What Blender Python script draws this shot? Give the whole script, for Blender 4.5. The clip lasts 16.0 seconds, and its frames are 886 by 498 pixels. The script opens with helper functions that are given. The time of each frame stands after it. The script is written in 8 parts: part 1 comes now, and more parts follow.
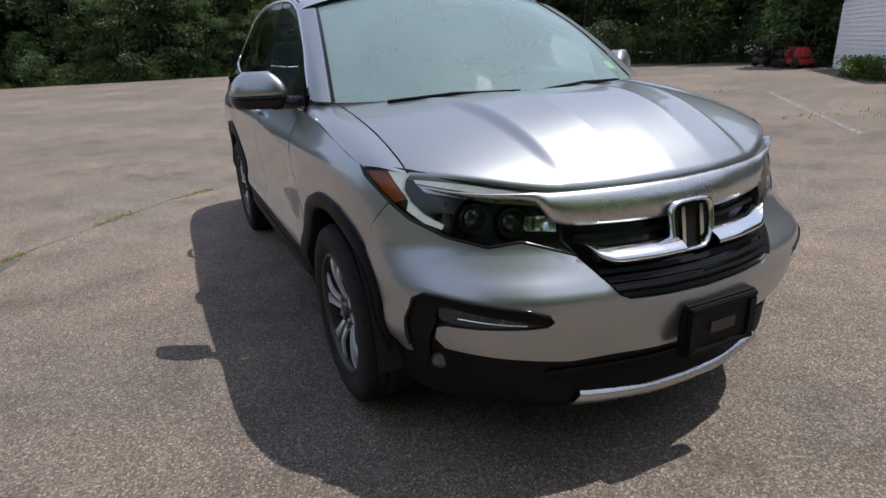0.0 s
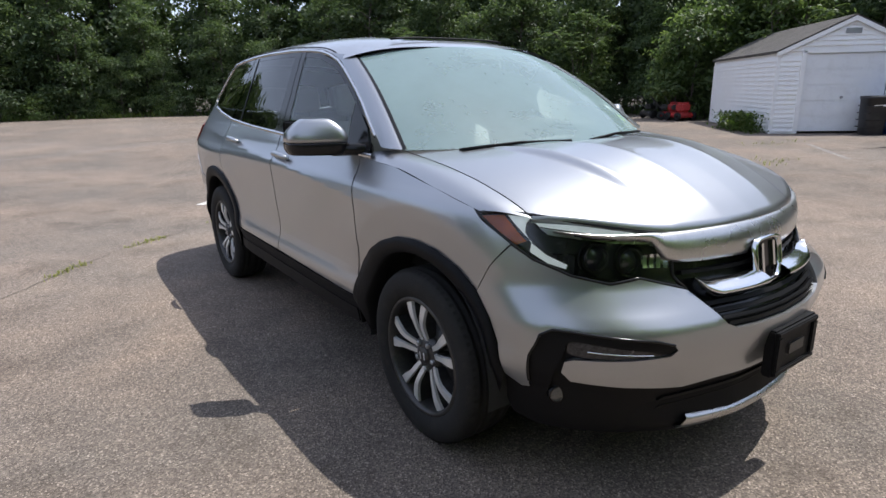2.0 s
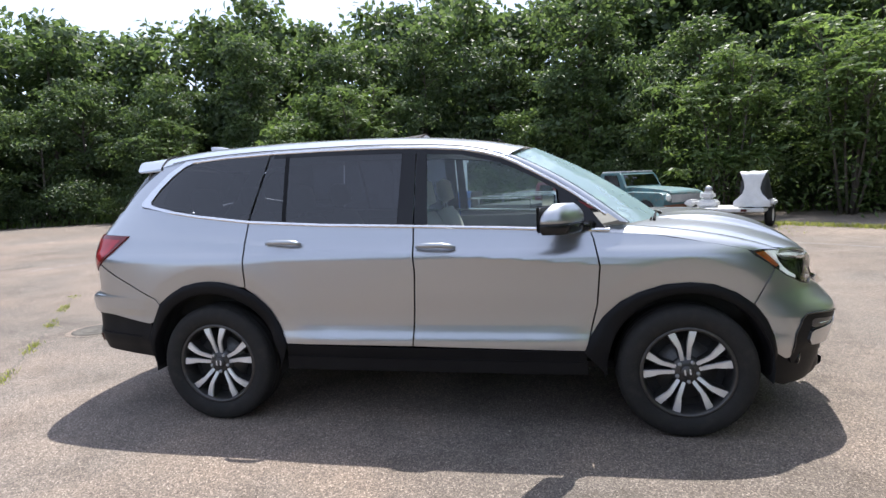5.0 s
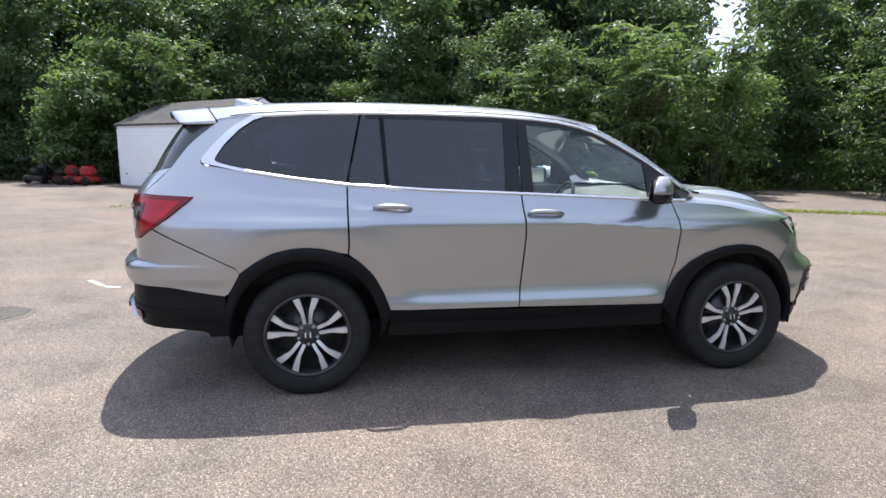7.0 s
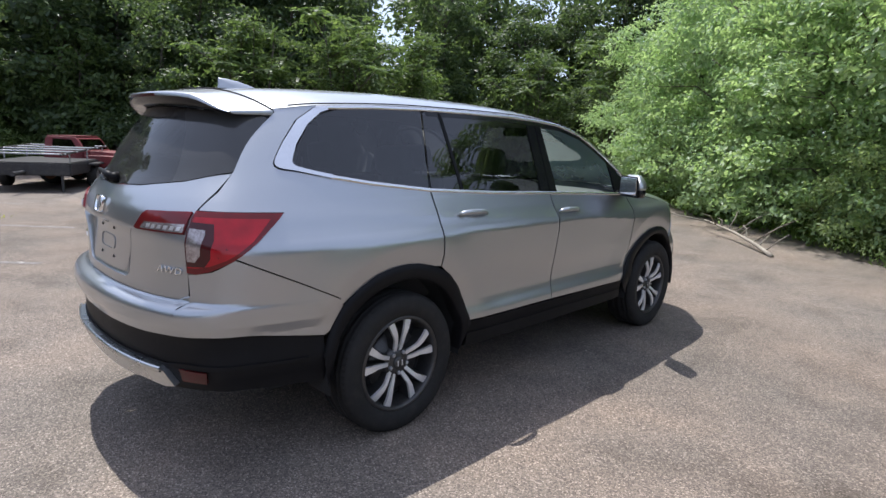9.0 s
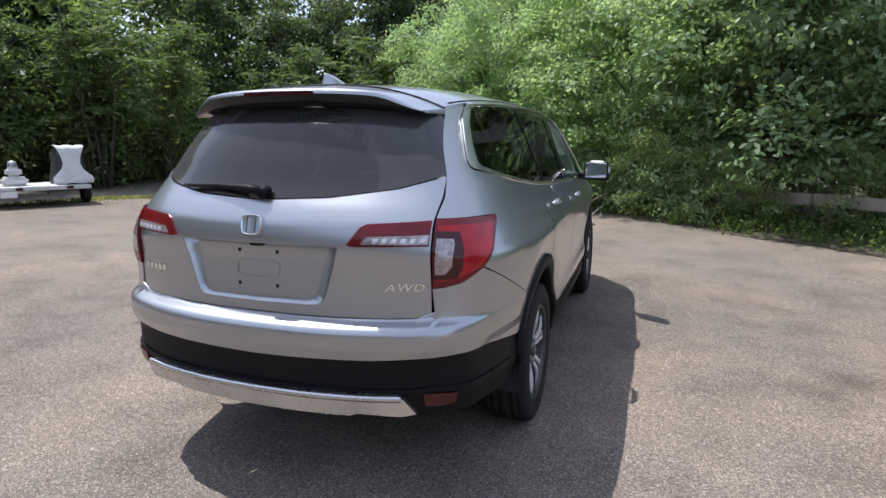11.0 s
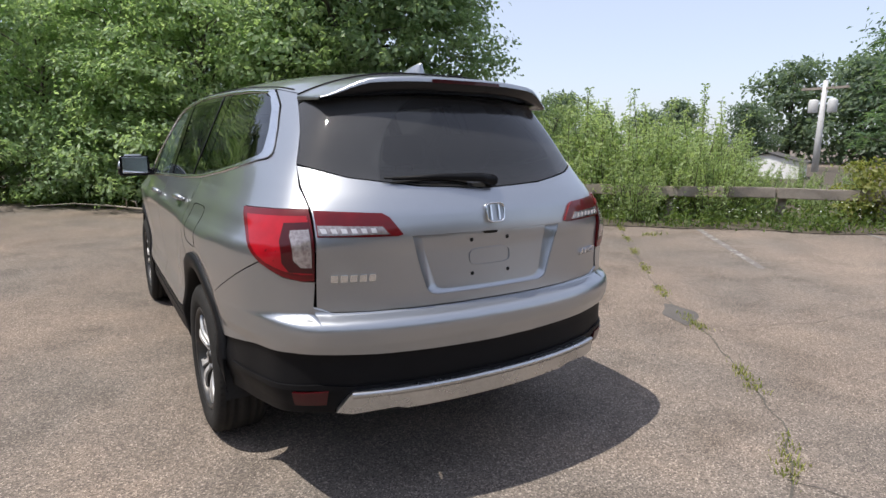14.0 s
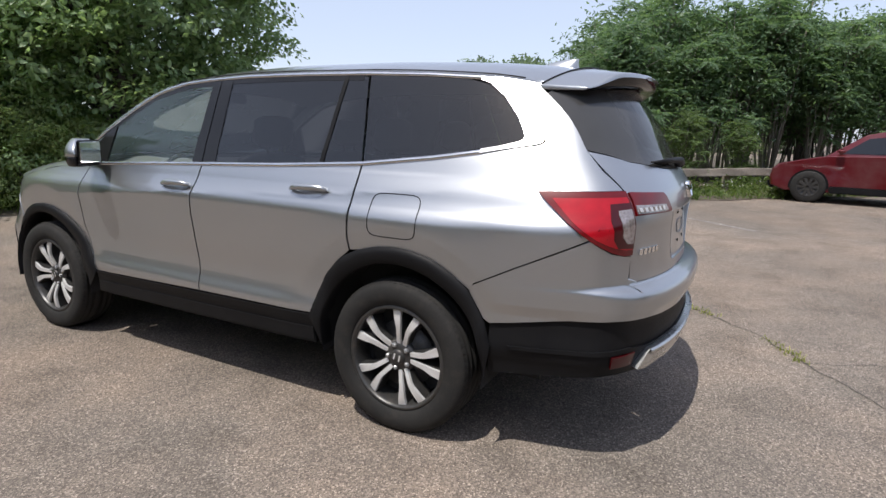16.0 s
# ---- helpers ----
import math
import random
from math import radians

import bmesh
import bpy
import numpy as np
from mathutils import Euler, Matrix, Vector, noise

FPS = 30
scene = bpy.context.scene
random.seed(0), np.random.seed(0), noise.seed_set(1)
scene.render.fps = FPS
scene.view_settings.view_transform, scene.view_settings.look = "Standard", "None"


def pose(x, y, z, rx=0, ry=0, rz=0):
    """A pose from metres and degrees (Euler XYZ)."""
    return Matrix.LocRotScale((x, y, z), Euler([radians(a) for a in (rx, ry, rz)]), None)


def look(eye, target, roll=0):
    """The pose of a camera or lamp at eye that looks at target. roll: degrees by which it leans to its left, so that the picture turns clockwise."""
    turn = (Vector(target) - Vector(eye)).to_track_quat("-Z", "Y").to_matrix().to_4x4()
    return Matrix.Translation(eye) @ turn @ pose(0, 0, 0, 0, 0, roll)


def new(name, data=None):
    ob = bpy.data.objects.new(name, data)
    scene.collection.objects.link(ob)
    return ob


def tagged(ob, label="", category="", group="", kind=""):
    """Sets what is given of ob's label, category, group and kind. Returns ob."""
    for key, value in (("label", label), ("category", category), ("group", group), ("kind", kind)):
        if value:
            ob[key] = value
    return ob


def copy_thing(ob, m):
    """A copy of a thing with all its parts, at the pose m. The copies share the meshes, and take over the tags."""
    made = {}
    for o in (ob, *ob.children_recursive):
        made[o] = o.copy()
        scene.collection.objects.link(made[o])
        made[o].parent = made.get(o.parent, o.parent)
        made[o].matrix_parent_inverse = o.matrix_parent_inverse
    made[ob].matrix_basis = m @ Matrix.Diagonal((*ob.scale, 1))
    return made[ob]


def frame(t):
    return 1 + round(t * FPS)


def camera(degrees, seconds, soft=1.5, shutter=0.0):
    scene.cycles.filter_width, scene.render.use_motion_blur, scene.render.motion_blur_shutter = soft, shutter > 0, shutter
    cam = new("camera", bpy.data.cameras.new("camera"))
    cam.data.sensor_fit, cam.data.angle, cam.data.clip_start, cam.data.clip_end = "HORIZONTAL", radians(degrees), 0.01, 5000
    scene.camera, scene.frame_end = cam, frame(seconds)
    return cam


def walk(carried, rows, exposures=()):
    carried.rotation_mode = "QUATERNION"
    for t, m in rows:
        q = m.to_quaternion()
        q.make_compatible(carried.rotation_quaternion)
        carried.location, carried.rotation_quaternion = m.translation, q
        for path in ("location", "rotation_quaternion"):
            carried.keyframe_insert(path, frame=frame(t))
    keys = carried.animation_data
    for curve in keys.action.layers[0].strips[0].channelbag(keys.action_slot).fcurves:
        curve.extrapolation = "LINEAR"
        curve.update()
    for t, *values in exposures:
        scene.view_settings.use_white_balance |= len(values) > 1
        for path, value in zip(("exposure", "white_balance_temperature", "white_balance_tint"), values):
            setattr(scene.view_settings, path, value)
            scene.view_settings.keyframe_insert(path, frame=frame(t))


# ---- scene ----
cam = camera(75.1, 16.0)
PATH = [
    (0, (1.461, 3.555, 1.398), (0.669, 1.844, 0.730), -2.8),
    (0.5, (1.726, 3.462, 1.445), (0.764, 1.806, 0.868), -2.3),
    (1, (1.848, 3.417, 1.445), (0.789, 1.789, 0.967), -0.9),
    (1.5, (1.94, 3.385, 1.452), (0.842, 1.799, 0.924), -0.5),
    (2, (2.13, 3.257, 1.442), (1.016, 1.686, 0.906), -1.2),
    (2.5, (2.509, 2.915, 1.408), (1.358, 1.386, 0.829), -2.0),
    (3, (2.977, 2.563, 1.408), (1.625, 1.239, 0.760), -2.7),
    (3.5, (3.394, 2.146, 1.400), (1.838, 1.054, 0.778), -4.1),
    (4, (3.73, 1.712, 1.444), (1.989, 0.86, 0.952), -3.7),
    (4.5, (3.974, 1.257, 1.486), (2.121, 0.642, 1.052), -3.0),
    (4.7, (4.083, 1.032, 1.478), (2.183, 0.505, 1.142), -2.9),
    (6.8, (4.332, -1.069, 1.452), (2.386, -0.731, 1.138), 0.9),
    (7, (4.317, -1.217, 1.467), (2.378, -0.863, 1.128), 0.7),
    (7.5, (4.177, -1.784, 1.472), (2.293, -1.24, 1.080), 1.4),
    (8, (3.842, -2.294, 1.482), (2.066, -1.456, 1.103), 1.7),
    (8.5, (3.434, -2.82, 1.531), (1.855, -1.655, 1.146), 3.0),
    (9, (3.084, -3.288, 1.519), (1.7, -1.893, 1.149), 2.2),
    (9.2, (2.92, -3.451, 1.534), (1.612, -1.996, 1.117), 2.9),
    (11.3, (1.136, -4.504, 1.463), (0.645, -2.602, 1.088), -0.4),
    (11.5, (0.915, -4.59, 1.423), (0.543, -2.663, 1.036), -0.2),
    (12, (0.46, -4.671, 1.424), (0.38, -2.709, 1.040), 1.0),
    (12.5, (0.032, -4.659, 1.430), (0.24, -2.706, 1.057), 1.2),
    (13, (-0.429, -4.657, 1.455), (0.082, -2.757, 1.099), 0.8),
    (13.5, (-0.915, -4.526, 1.423), (-0.133, -2.722, 1.060), -0.0),
    (14, (-1.385, -4.348, 1.442), (-0.348, -2.678, 1.074), 0.5),
    (14.5, (-1.802, -4.037, 1.431), (-0.548, -2.521, 1.075), 1.0),
    (15, (-2.25, -3.641, 1.429), (-0.796, -2.308, 1.099), 1.4),
    (15.5, (-2.655, -3.218, 1.410), (-1.031, -2.109, 1.045), 1.4),
    (16, (-3.086, -2.786, 1.416), (-1.357, -1.865, 1.014), 1.4),
]
walk(cam, [(t, look(eye, target, roll)) for t, eye, target, roll in PATH],
     [(0.0, 0.05, 6310, 10), (0.5, 0.15, 6250, 10), (1.0, 0.55, 6260, 10), (1.5, 0.5, 6270, 10), (2.0, 0.42, 6270, 10), (2.5, 0.75, 6290, 10), (3.0, 0.72, 6290, 10), (3.5, 0.5, 6300, 10), (4.0, 0.85, 6310, 10), (4.5, 0.95, 6280, 10), (7.0, 1.0, 6140, 10), (8.0, 0.88, 6090, 10), (8.5, 0.6, 6120, 10), (9.0, 0.6, 6140, 10), (11.5, 0.55, 6140, 10), (12.0, 0.24, 6210, 10), (12.5, 0.14, 6280, 10), (13.0, 0.25, 6390, 10), (14.0, 0.33, 6490, 10), (14.5, 0.28, 6490, 10), (15.0, 0.38, 6480, 10), (16.0, 0.28, 6470, 10)])

# ---- light ----
from mathutils.geometry import delaunay_2d_cdt

SUN = Vector((-0.437, 0.07, 1.0)).normalized()
world = bpy.data.worlds.new("sky")
scene.world = world
world.use_nodes = True
wn = world.node_tree.nodes
sky = wn.new("ShaderNodeTexSky")
sky.sky_type = 'NISHITA'
sky.sun_disc = False
sky.sun_elevation = math.asin(SUN.z)
sky.sun_rotation = math.atan2(SUN.x, SUN.y)
sky.air_density, sky.dust_density, sky.ozone_density = 1.0, 1.4, 1.0
wn["Background"].inputs["Strength"].default_value = 0.17
haze = wn.new("ShaderNodeMix")
haze.data_type = "RGBA"
haze.inputs[0].default_value = 0.6
haze.inputs[7].default_value = (3.6, 3.8, 4.7, 1.0)
world.node_tree.links.new(sky.outputs["Color"], haze.inputs[6])
world.node_tree.links.new(haze.outputs[2], wn["Background"].inputs["Color"])
sun = new("sun", bpy.data.lights.new("sun", "SUN"))
sun.data.energy, sun.data.angle, sun.data.color = 4.2, radians(0.53), (1.0, 0.95, 0.88)
sun.rotation_euler = SUN.to_track_quat("Z", "Y").to_euler()


# ---- materials ----
def nodes_of(name):
    m = bpy.data.materials.new(name)
    m.use_nodes = True
    return m, m.node_tree, m.node_tree.nodes["Principled BSDF"]


def noise_node(nt, scale, detail=4.0, rough=0.55, source="Object"):
    tc = nt.nodes.new("ShaderNodeTexCoord")
    n = nt.nodes.new("ShaderNodeTexNoise")
    n.inputs["Scale"].default_value, n.inputs["Detail"].default_value = scale, detail
    n.inputs["Roughness"].default_value = rough
    nt.links.new(tc.outputs[source], n.inputs["Vector"])
    return n


def ramp_node(nt, fac, stops):
    r = nt.nodes.new("ShaderNodeValToRGB")
    while len(r.color_ramp.elements) < len(stops):
        r.color_ramp.elements.new(0.5)
    for e, (p, c) in zip(r.color_ramp.elements, stops):
        e.position, e.color = p, (*c, 1.0)
    nt.links.new(fac, r.inputs["Fac"])
    return r


def mix_node(nt, fac, a, b, mode="MIX"):
    m = nt.nodes.new("ShaderNodeMix")
    m.data_type, m.blend_type = "RGBA", mode
    for k, v in ((0, fac), (6, a), (7, b)):
        if isinstance(v, bpy.types.NodeSocket):
            nt.links.new(v, m.inputs[k])
        elif k == 0:
            m.inputs[k].default_value = v
        else:
            m.inputs[k].default_value = (*v, 1.0)
    return m.outputs[2]


def bump_node(nt, height, strength, distance):
    b = nt.nodes.new("ShaderNodeBump")
    b.inputs["Strength"].default_value, b.inputs["Distance"].default_value = strength, distance
    nt.links.new(height, b.inputs["Height"])
    return b.outputs["Normal"]


def surf(name, c1, c2, big=2.0, fine=60.0, rough=0.6, metal=0.0, bump=0.15, depth=0.002, coat=0.0, spec=0.5, dirt=0.0, source="Object"):
    """A surface whose colour wanders between c1 and c2 at two scales, with fine relief."""
    m, nt, b = nodes_of(name)
    n1, n2 = noise_node(nt, big, 5, 0.6, source), noise_node(nt, fine, 3, 0.6, source)
    f = mix_node(nt, 0.45, n1.outputs["Fac"], n2.outputs["Fac"])
    col = ramp_node(nt, f, [(0.36, c1), (0.64, c2)]).outputs["Color"]
    if dirt:
        n3 = noise_node(nt, big * 3.1, 6, 0.7, source)
        d = ramp_node(nt, n3.outputs["Fac"], [(0.5, (0, 0, 0)), (0.75, (dirt, dirt, dirt))]).outputs["Color"]
        col = mix_node(nt, d, col, (0.16, 0.13, 0.10))
    nt.links.new(col, b.inputs["Base Color"])
    r = nt.nodes.new("ShaderNodeMapRange")
    r.inputs["To Min"].default_value, r.inputs["To Max"].default_value = max(0.02, rough - 0.08), min(1.0, rough + 0.08)
    nt.links.new(n1.outputs["Fac"], r.inputs["Value"])
    nt.links.new(r.outputs["Result"], b.inputs["Roughness"])
    b.inputs["Metallic"].default_value = metal
    b.inputs["Coat Weight"].default_value = coat
    b.inputs["Coat Roughness"].default_value = 0.04
    b.inputs["Specular IOR Level"].default_value = spec
    if bump:
        nt.links.new(bump_node(nt, n2.outputs["Fac"], bump, depth), b.inputs["Normal"])
    return m


def glass(name, tint, ior=1.5, rough=0.0, dust_sheen=0.0, wiped=None, film=(0.43, 0.60, 0.62)):
    """A pane: it tints what is behind it and mirrors by Fresnel's law; a matt film adds dust or painted sky sheen."""
    m = bpy.data.materials.new(name)
    m.use_nodes = True
    nt = m.node_tree
    nt.nodes.remove(nt.nodes["Principled BSDF"])
    out = nt.nodes["Material Output"]
    tr, gl = nt.nodes.new("ShaderNodeBsdfTransparent"), nt.nodes.new("ShaderNodeBsdfGlossy")
    tr.inputs["Color"].default_value = (*tint, 1)
    gl.inputs["Roughness"].default_value = rough
    fr, mx = nt.nodes.new("ShaderNodeFresnel"), nt.nodes.new("ShaderNodeMixShader")
    fr.inputs["IOR"].default_value = ior
    nt.links.new(fr.outputs["Fac"], mx.inputs["Fac"])
    nt.links.new(tr.outputs["BSDF"], mx.inputs[1])
    nt.links.new(gl.outputs["BSDF"], mx.inputs[2])
    last = mx.outputs["Shader"]
    # Matt film: dust on the rear window, painted sky sheen on the windscreen.
    if dust_sheen:
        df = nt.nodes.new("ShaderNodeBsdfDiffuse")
        df.inputs["Color"].default_value = (*film, 1)
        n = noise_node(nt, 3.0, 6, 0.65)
        k = ramp_node(nt, n.outputs["Fac"], [(0.3, (dust_sheen * 0.8,) * 3), (0.8, (dust_sheen,) * 3)]).outputs["Color"]
        if wiped:
            tc, vm = nt.nodes.new("ShaderNodeTexCoord"), nt.nodes.new("ShaderNodeVectorMath")
            vm.operation = "DISTANCE"
            vm.inputs[1].default_value = wiped[:3]
            nt.links.new(tc.outputs["Object"], vm.inputs[0])
            w = ramp_node(nt, vm.outputs["Value"], [(wiped[3] - 0.005, (0.6,) * 3), (wiped[3] + 0.005, (1.0,) * 3)]).outputs["Color"]
            k = mix_node(nt, 1.0, k, w, "MULTIPLY")
        m2 = nt.nodes.new("ShaderNodeMixShader")
        nt.links.new(k, m2.inputs["Fac"])
        nt.links.new(last, m2.inputs[1])
        nt.links.new(df.outputs["BSDF"], m2.inputs[2])
        last = m2.outputs["Shader"]
    nt.links.new(last, out.inputs["Surface"])
    return m


def leaf_mat(name, c1, c2, c3, rough=0.42, deep=0.75):
    """Leaves that differ one from another, and let some light through."""
    m, nt, b = nodes_of(name)
    g = nt.nodes.new("ShaderNodeNewGeometry")
    oi = nt.nodes.new("ShaderNodeObjectInfo")
    n = noise_node(nt, 0.8, 3, 0.6)
    c = ramp_node(nt, g.outputs["Random Per Island"], [(0.0, c1), (0.55, c2), (1.0, c3)]).outputs["Color"]
    dark = mix_node(nt, n.outputs["Fac"], c, (c1[0] * deep, c1[1] * deep, c1[2] * deep))
    col = mix_node(nt, oi.outputs["Random"], dark, c)
    nt.links.new(col, b.inputs["Base Color"])
    b.inputs["Roughness"].default_value = rough
    b.inputs["Specular IOR Level"].default_value = 0.5
    tl, mx = nt.nodes.new("ShaderNodeBsdfTranslucent"), nt.nodes.new("ShaderNodeMixShader")
    warm = mix_node(nt, 1.0, col, (1.0, 1.0, 0.62), "MULTIPLY")
    nt.links.new(warm, tl.inputs["Color"])
    mx.inputs["Fac"].default_value = 0.62
    nt.links.new(b.outputs["BSDF"], mx.inputs[1])
    nt.links.new(tl.outputs["BSDF"], mx.inputs[2])
    nt.links.new(mx.outputs["Shader"], nt.nodes["Material Output"].inputs["Surface"])
    return m


def asphalt():
    """Old, bleached asphalt: stones of several greys in a worn binder, stains and paler tracks."""
    m, nt, b = nodes_of("old_asphalt")
    tc = nt.nodes.new("ShaderNodeTexCoord")
    vo = nt.nodes.new("ShaderNodeTexVoronoi")
    vo.inputs["Scale"].default_value = 150.0
    nt.links.new(tc.outputs["Object"], vo.inputs["Vector"])
    sep = nt.nodes.new("ShaderNodeSeparateColor")
    nt.links.new(vo.outputs["Color"], sep.inputs["Color"])
    stones = ramp_node(nt, sep.outputs["Red"], [(0.0, (0.083, 0.072, 0.064)), (0.35, (0.139, 0.121, 0.108)), (0.74, (0.194, 0.169, 0.15)), (0.9, (0.25, 0.219, 0.194)), (1.0, (0.38, 0.335, 0.297))]).outputs["Color"]
    big, mid, fine = noise_node(nt, 0.22, 6, 0.62), noise_node(nt, 1.7, 6, 0.68), noise_node(nt, 240.0, 2, 0.6)
    tone = ramp_node(nt, big.outputs["Fac"], [(0.3, (0.78, 0.75, 0.71)), (0.5, (1.0, 0.965, 0.92)), (0.72, (1.28, 1.25, 1.2))]).outputs["Color"]
    col = mix_node(nt, 1.0, stones, tone, "MULTIPLY")
    spots = ramp_node(nt, mid.outputs["Fac"], [(0.30, (0.72, 0.71, 0.69)), (0.5, (1.0, 1.0, 1.0)), (0.75, (1.16, 1.14, 1.1))]).outputs["Color"]
    col = mix_node(nt, 1.0, col, spots, "MULTIPLY")
    tint = ramp_node(nt, noise_node(nt, 0.45, 5, 0.6).outputs["Fac"], [(0.38, (0.97, 0.99, 1.0)), (0.6, (1.07, 1.01, 0.96))]).outputs["Color"]
    col = mix_node(nt, 1.0, col, tint, "MULTIPLY")
    oil = ramp_node(nt, noise_node(nt, 0.55, 3, 0.5).outputs["Fac"], [(0.66, (1, 1, 1)), (0.78, (0.62, 0.6, 0.58))]).outputs["Color"]
    col = mix_node(nt, 1.0, col, oil, "MULTIPLY")
    nt.links.new(col, b.inputs["Base Color"])
    b.inputs["Roughness"].default_value = 0.88
    b.inputs["Specular IOR Level"].default_value = 0.3
    h = mix_node(nt, 0.3, vo.outputs["Distance"], fine.outputs["Fac"])
    nt.links.new(bump_node(nt, h, 0.7, 0.007), b.inputs["Normal"])
    return m


def worn_paint(name, c, base, keep):
    """Road paint of which the weather has left about the share keep."""
    m, nt, b = nodes_of(name)
    n = noise_node(nt, 9.0, 8, 0.75)
    k = ramp_node(nt, n.outputs["Fac"], [(0.62 - keep * 0.3, (0, 0, 0)), (0.72 - keep * 0.3, (1, 1, 1))]).outputs["Color"]
    nt.links.new(mix_node(nt, k, base, c), b.inputs["Base Color"])
    b.inputs["Roughness"].default_value = 0.85
    nt.links.new(bump_node(nt, noise_node(nt, 120, 3).outputs["Fac"], 0.6, 0.004), b.inputs["Normal"])
    return m


def car_paint(name, c, metal=0.85, rough=0.34):
    m, nt, b = nodes_of(name)
    fl = noise_node(nt, 900.0, 1, 0.5)
    # Noise for an uneven film of dust on the paint.
    film = noise_node(nt, 1.6, 6, 0.65)
    col = ramp_node(nt, fl.outputs["Fac"], [(0.35, tuple(v * 0.93 for v in c)), (0.65, tuple(min(1, v * 1.07) for v in c))]).outputs["Color"]
    k = ramp_node(nt, film.outputs["Fac"], [(0.45, (0, 0, 0)), (0.8, (0.16, 0.16, 0.16))]).outputs["Color"]
    nt.links.new(mix_node(nt, k, col, (0.34, 0.33, 0.32)), b.inputs["Base Color"])
    b.inputs["Metallic"].default_value, b.inputs["Roughness"].default_value = metal, rough
    b.inputs["Coat Weight"].default_value, b.inputs["Coat Roughness"].default_value = 0.85, 0.035
    nt.links.new(bump_node(nt, fl.outputs["Fac"], 0.04, 0.0006), b.inputs["Normal"])
    return m


def lamp_glass(name, c, rough=0.06):
    """Coloured lamp plastic over a moulded reflector."""
    m, nt, b = nodes_of(name)
    n = noise_node(nt, 14.0, 3, 0.5)
    col = ramp_node(nt, n.outputs["Fac"], [(0.35, tuple(v * 0.75 for v in c)), (0.65, c)]).outputs["Color"]
    nt.links.new(col, b.inputs["Base Color"])
    b.inputs["Roughness"].default_value = 0.35
    b.inputs["Coat Weight"].default_value, b.inputs["Coat Roughness"].default_value = 0.6, rough
    b.inputs["Specular IOR Level"].default_value = 0.2
    return m


M = {}
M["asphalt"] = asphalt()
M["paint"] = car_paint("silver_paint", (0.41, 0.424, 0.443), 0.88, 0.34)
M["red_paint"] = car_paint("deep_red_paint", (0.11, 0.004, 0.008), 0.45, 0.3)
M["clad"] = surf("black_cladding", (0.006, 0.006, 0.007), (0.011, 0.011, 0.012), 3, 400, 0.5, 0, 0.25, 0.001, spec=0.13, dirt=0.01)
M["gloss"] = surf("gloss_black", (0.008, 0.008, 0.009), (0.014, 0.014, 0.015), 3, 200, 0.12, 0, 0, spec=0.3)
M["chrome"] = surf("chrome", (0.78, 0.79, 0.80), (0.86, 0.87, 0.88), 4, 90, 0.12, 1.0, 0)
M["trim"] = surf("bright_trim", (0.66, 0.66, 0.67), (0.76, 0.76, 0.77), 4, 120, 0.24, 1.0, 0)
M["satin"] = surf("satin_silver", (0.52, 0.52, 0.52), (0.64, 0.64, 0.63), 4, 120, 0.28, 0.95, 0.05, 0.0005, dirt=0.15)
# Part of the mirrored sky is painted in as an even teal film.
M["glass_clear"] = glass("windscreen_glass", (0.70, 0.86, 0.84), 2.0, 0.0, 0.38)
M["glass_door"] = glass("door_glass", (0.78, 0.90, 0.87), 1.6, 0.0, 0.04)
M["glass_tint"] = glass("privacy_glass", (0.10, 0.11, 0.13), 1.8)
M["glass_rear"] = glass("rear_glass", (0.05, 0.055, 0.06), 1.6, 0.02, 0.10, (0.02, -2.42, 1.26, 0.46), (0.5, 0.5, 0.51))
M["lens"] = glass("lamp_lens", (0.92, 0.93, 0.94), 1.45)
M["tail_mid"] = lamp_glass("tail_lamp_deep_red", (0.40, 0.004, 0.013))
M["tail_dark"] = lamp_glass("tail_lamp_dark_red", (0.055, 0.002, 0.004))
M["tail_rim"] = lamp_glass("tail_lamp_rim_red", (0.14, 0.002, 0.005))
M["led"] = surf("clear_led_cell", (0.50, 0.48, 0.48), (0.66, 0.64, 0.64), 60, 90, 0.15, 0.3, 0.03, 0.001, coat=0.8)
M["tail_clear"] = surf("tail_lamp_clear", (0.22, 0.17, 0.17), (0.46, 0.42, 0.41), 40, 90, 0.18, 0.5, 0.04, 0.001, coat=0.8)
M["amber"] = lamp_glass("amber_marker", (0.75, 0.17, 0.02))
M["drl"] = surf("light_guide", (0.62, 0.66, 0.64), (0.80, 0.84, 0.82), 20, 90, 0.25, 0.1, 0.1, 0.001, coat=0.7)
M["drl_lit"] = surf("lit_light_guide", (0.72, 0.76, 0.74), (0.86, 0.88, 0.87), 20, 90, 0.25, 0.0, 0.1, 0.001, coat=0.7)
_b = M["drl_lit"].node_tree.nodes["Principled BSDF"]
_b.inputs["Emission Color"].default_value, _b.inputs["Emission Strength"].default_value = (0.92, 1.0, 0.97, 1.0), 0.22
M["projector"] = surf("projector_glass", (0.05, 0.055, 0.06), (0.10, 0.105, 0.11), 30, 90, 0.06, 0.3, 0, coat=1.0)
M["housing"] = surf("lamp_housing", (0.03, 0.03, 0.032), (0.08, 0.08, 0.085), 30, 120, 0.25, 0.5, 0)
M["tyre"] = surf("tyre_rubber", (0.012, 0.012, 0.012), (0.021, 0.020, 0.019), 6, 140, 0.8, 0, 0.3, 0.002, spec=0.3, dirt=0.08)
M["rim_dark"] = surf("dark_alloy", (0.045, 0.045, 0.047), (0.075, 0.073, 0.07), 8, 90, 0.4, 0.6, 0.05, 0.001, dirt=0.3)
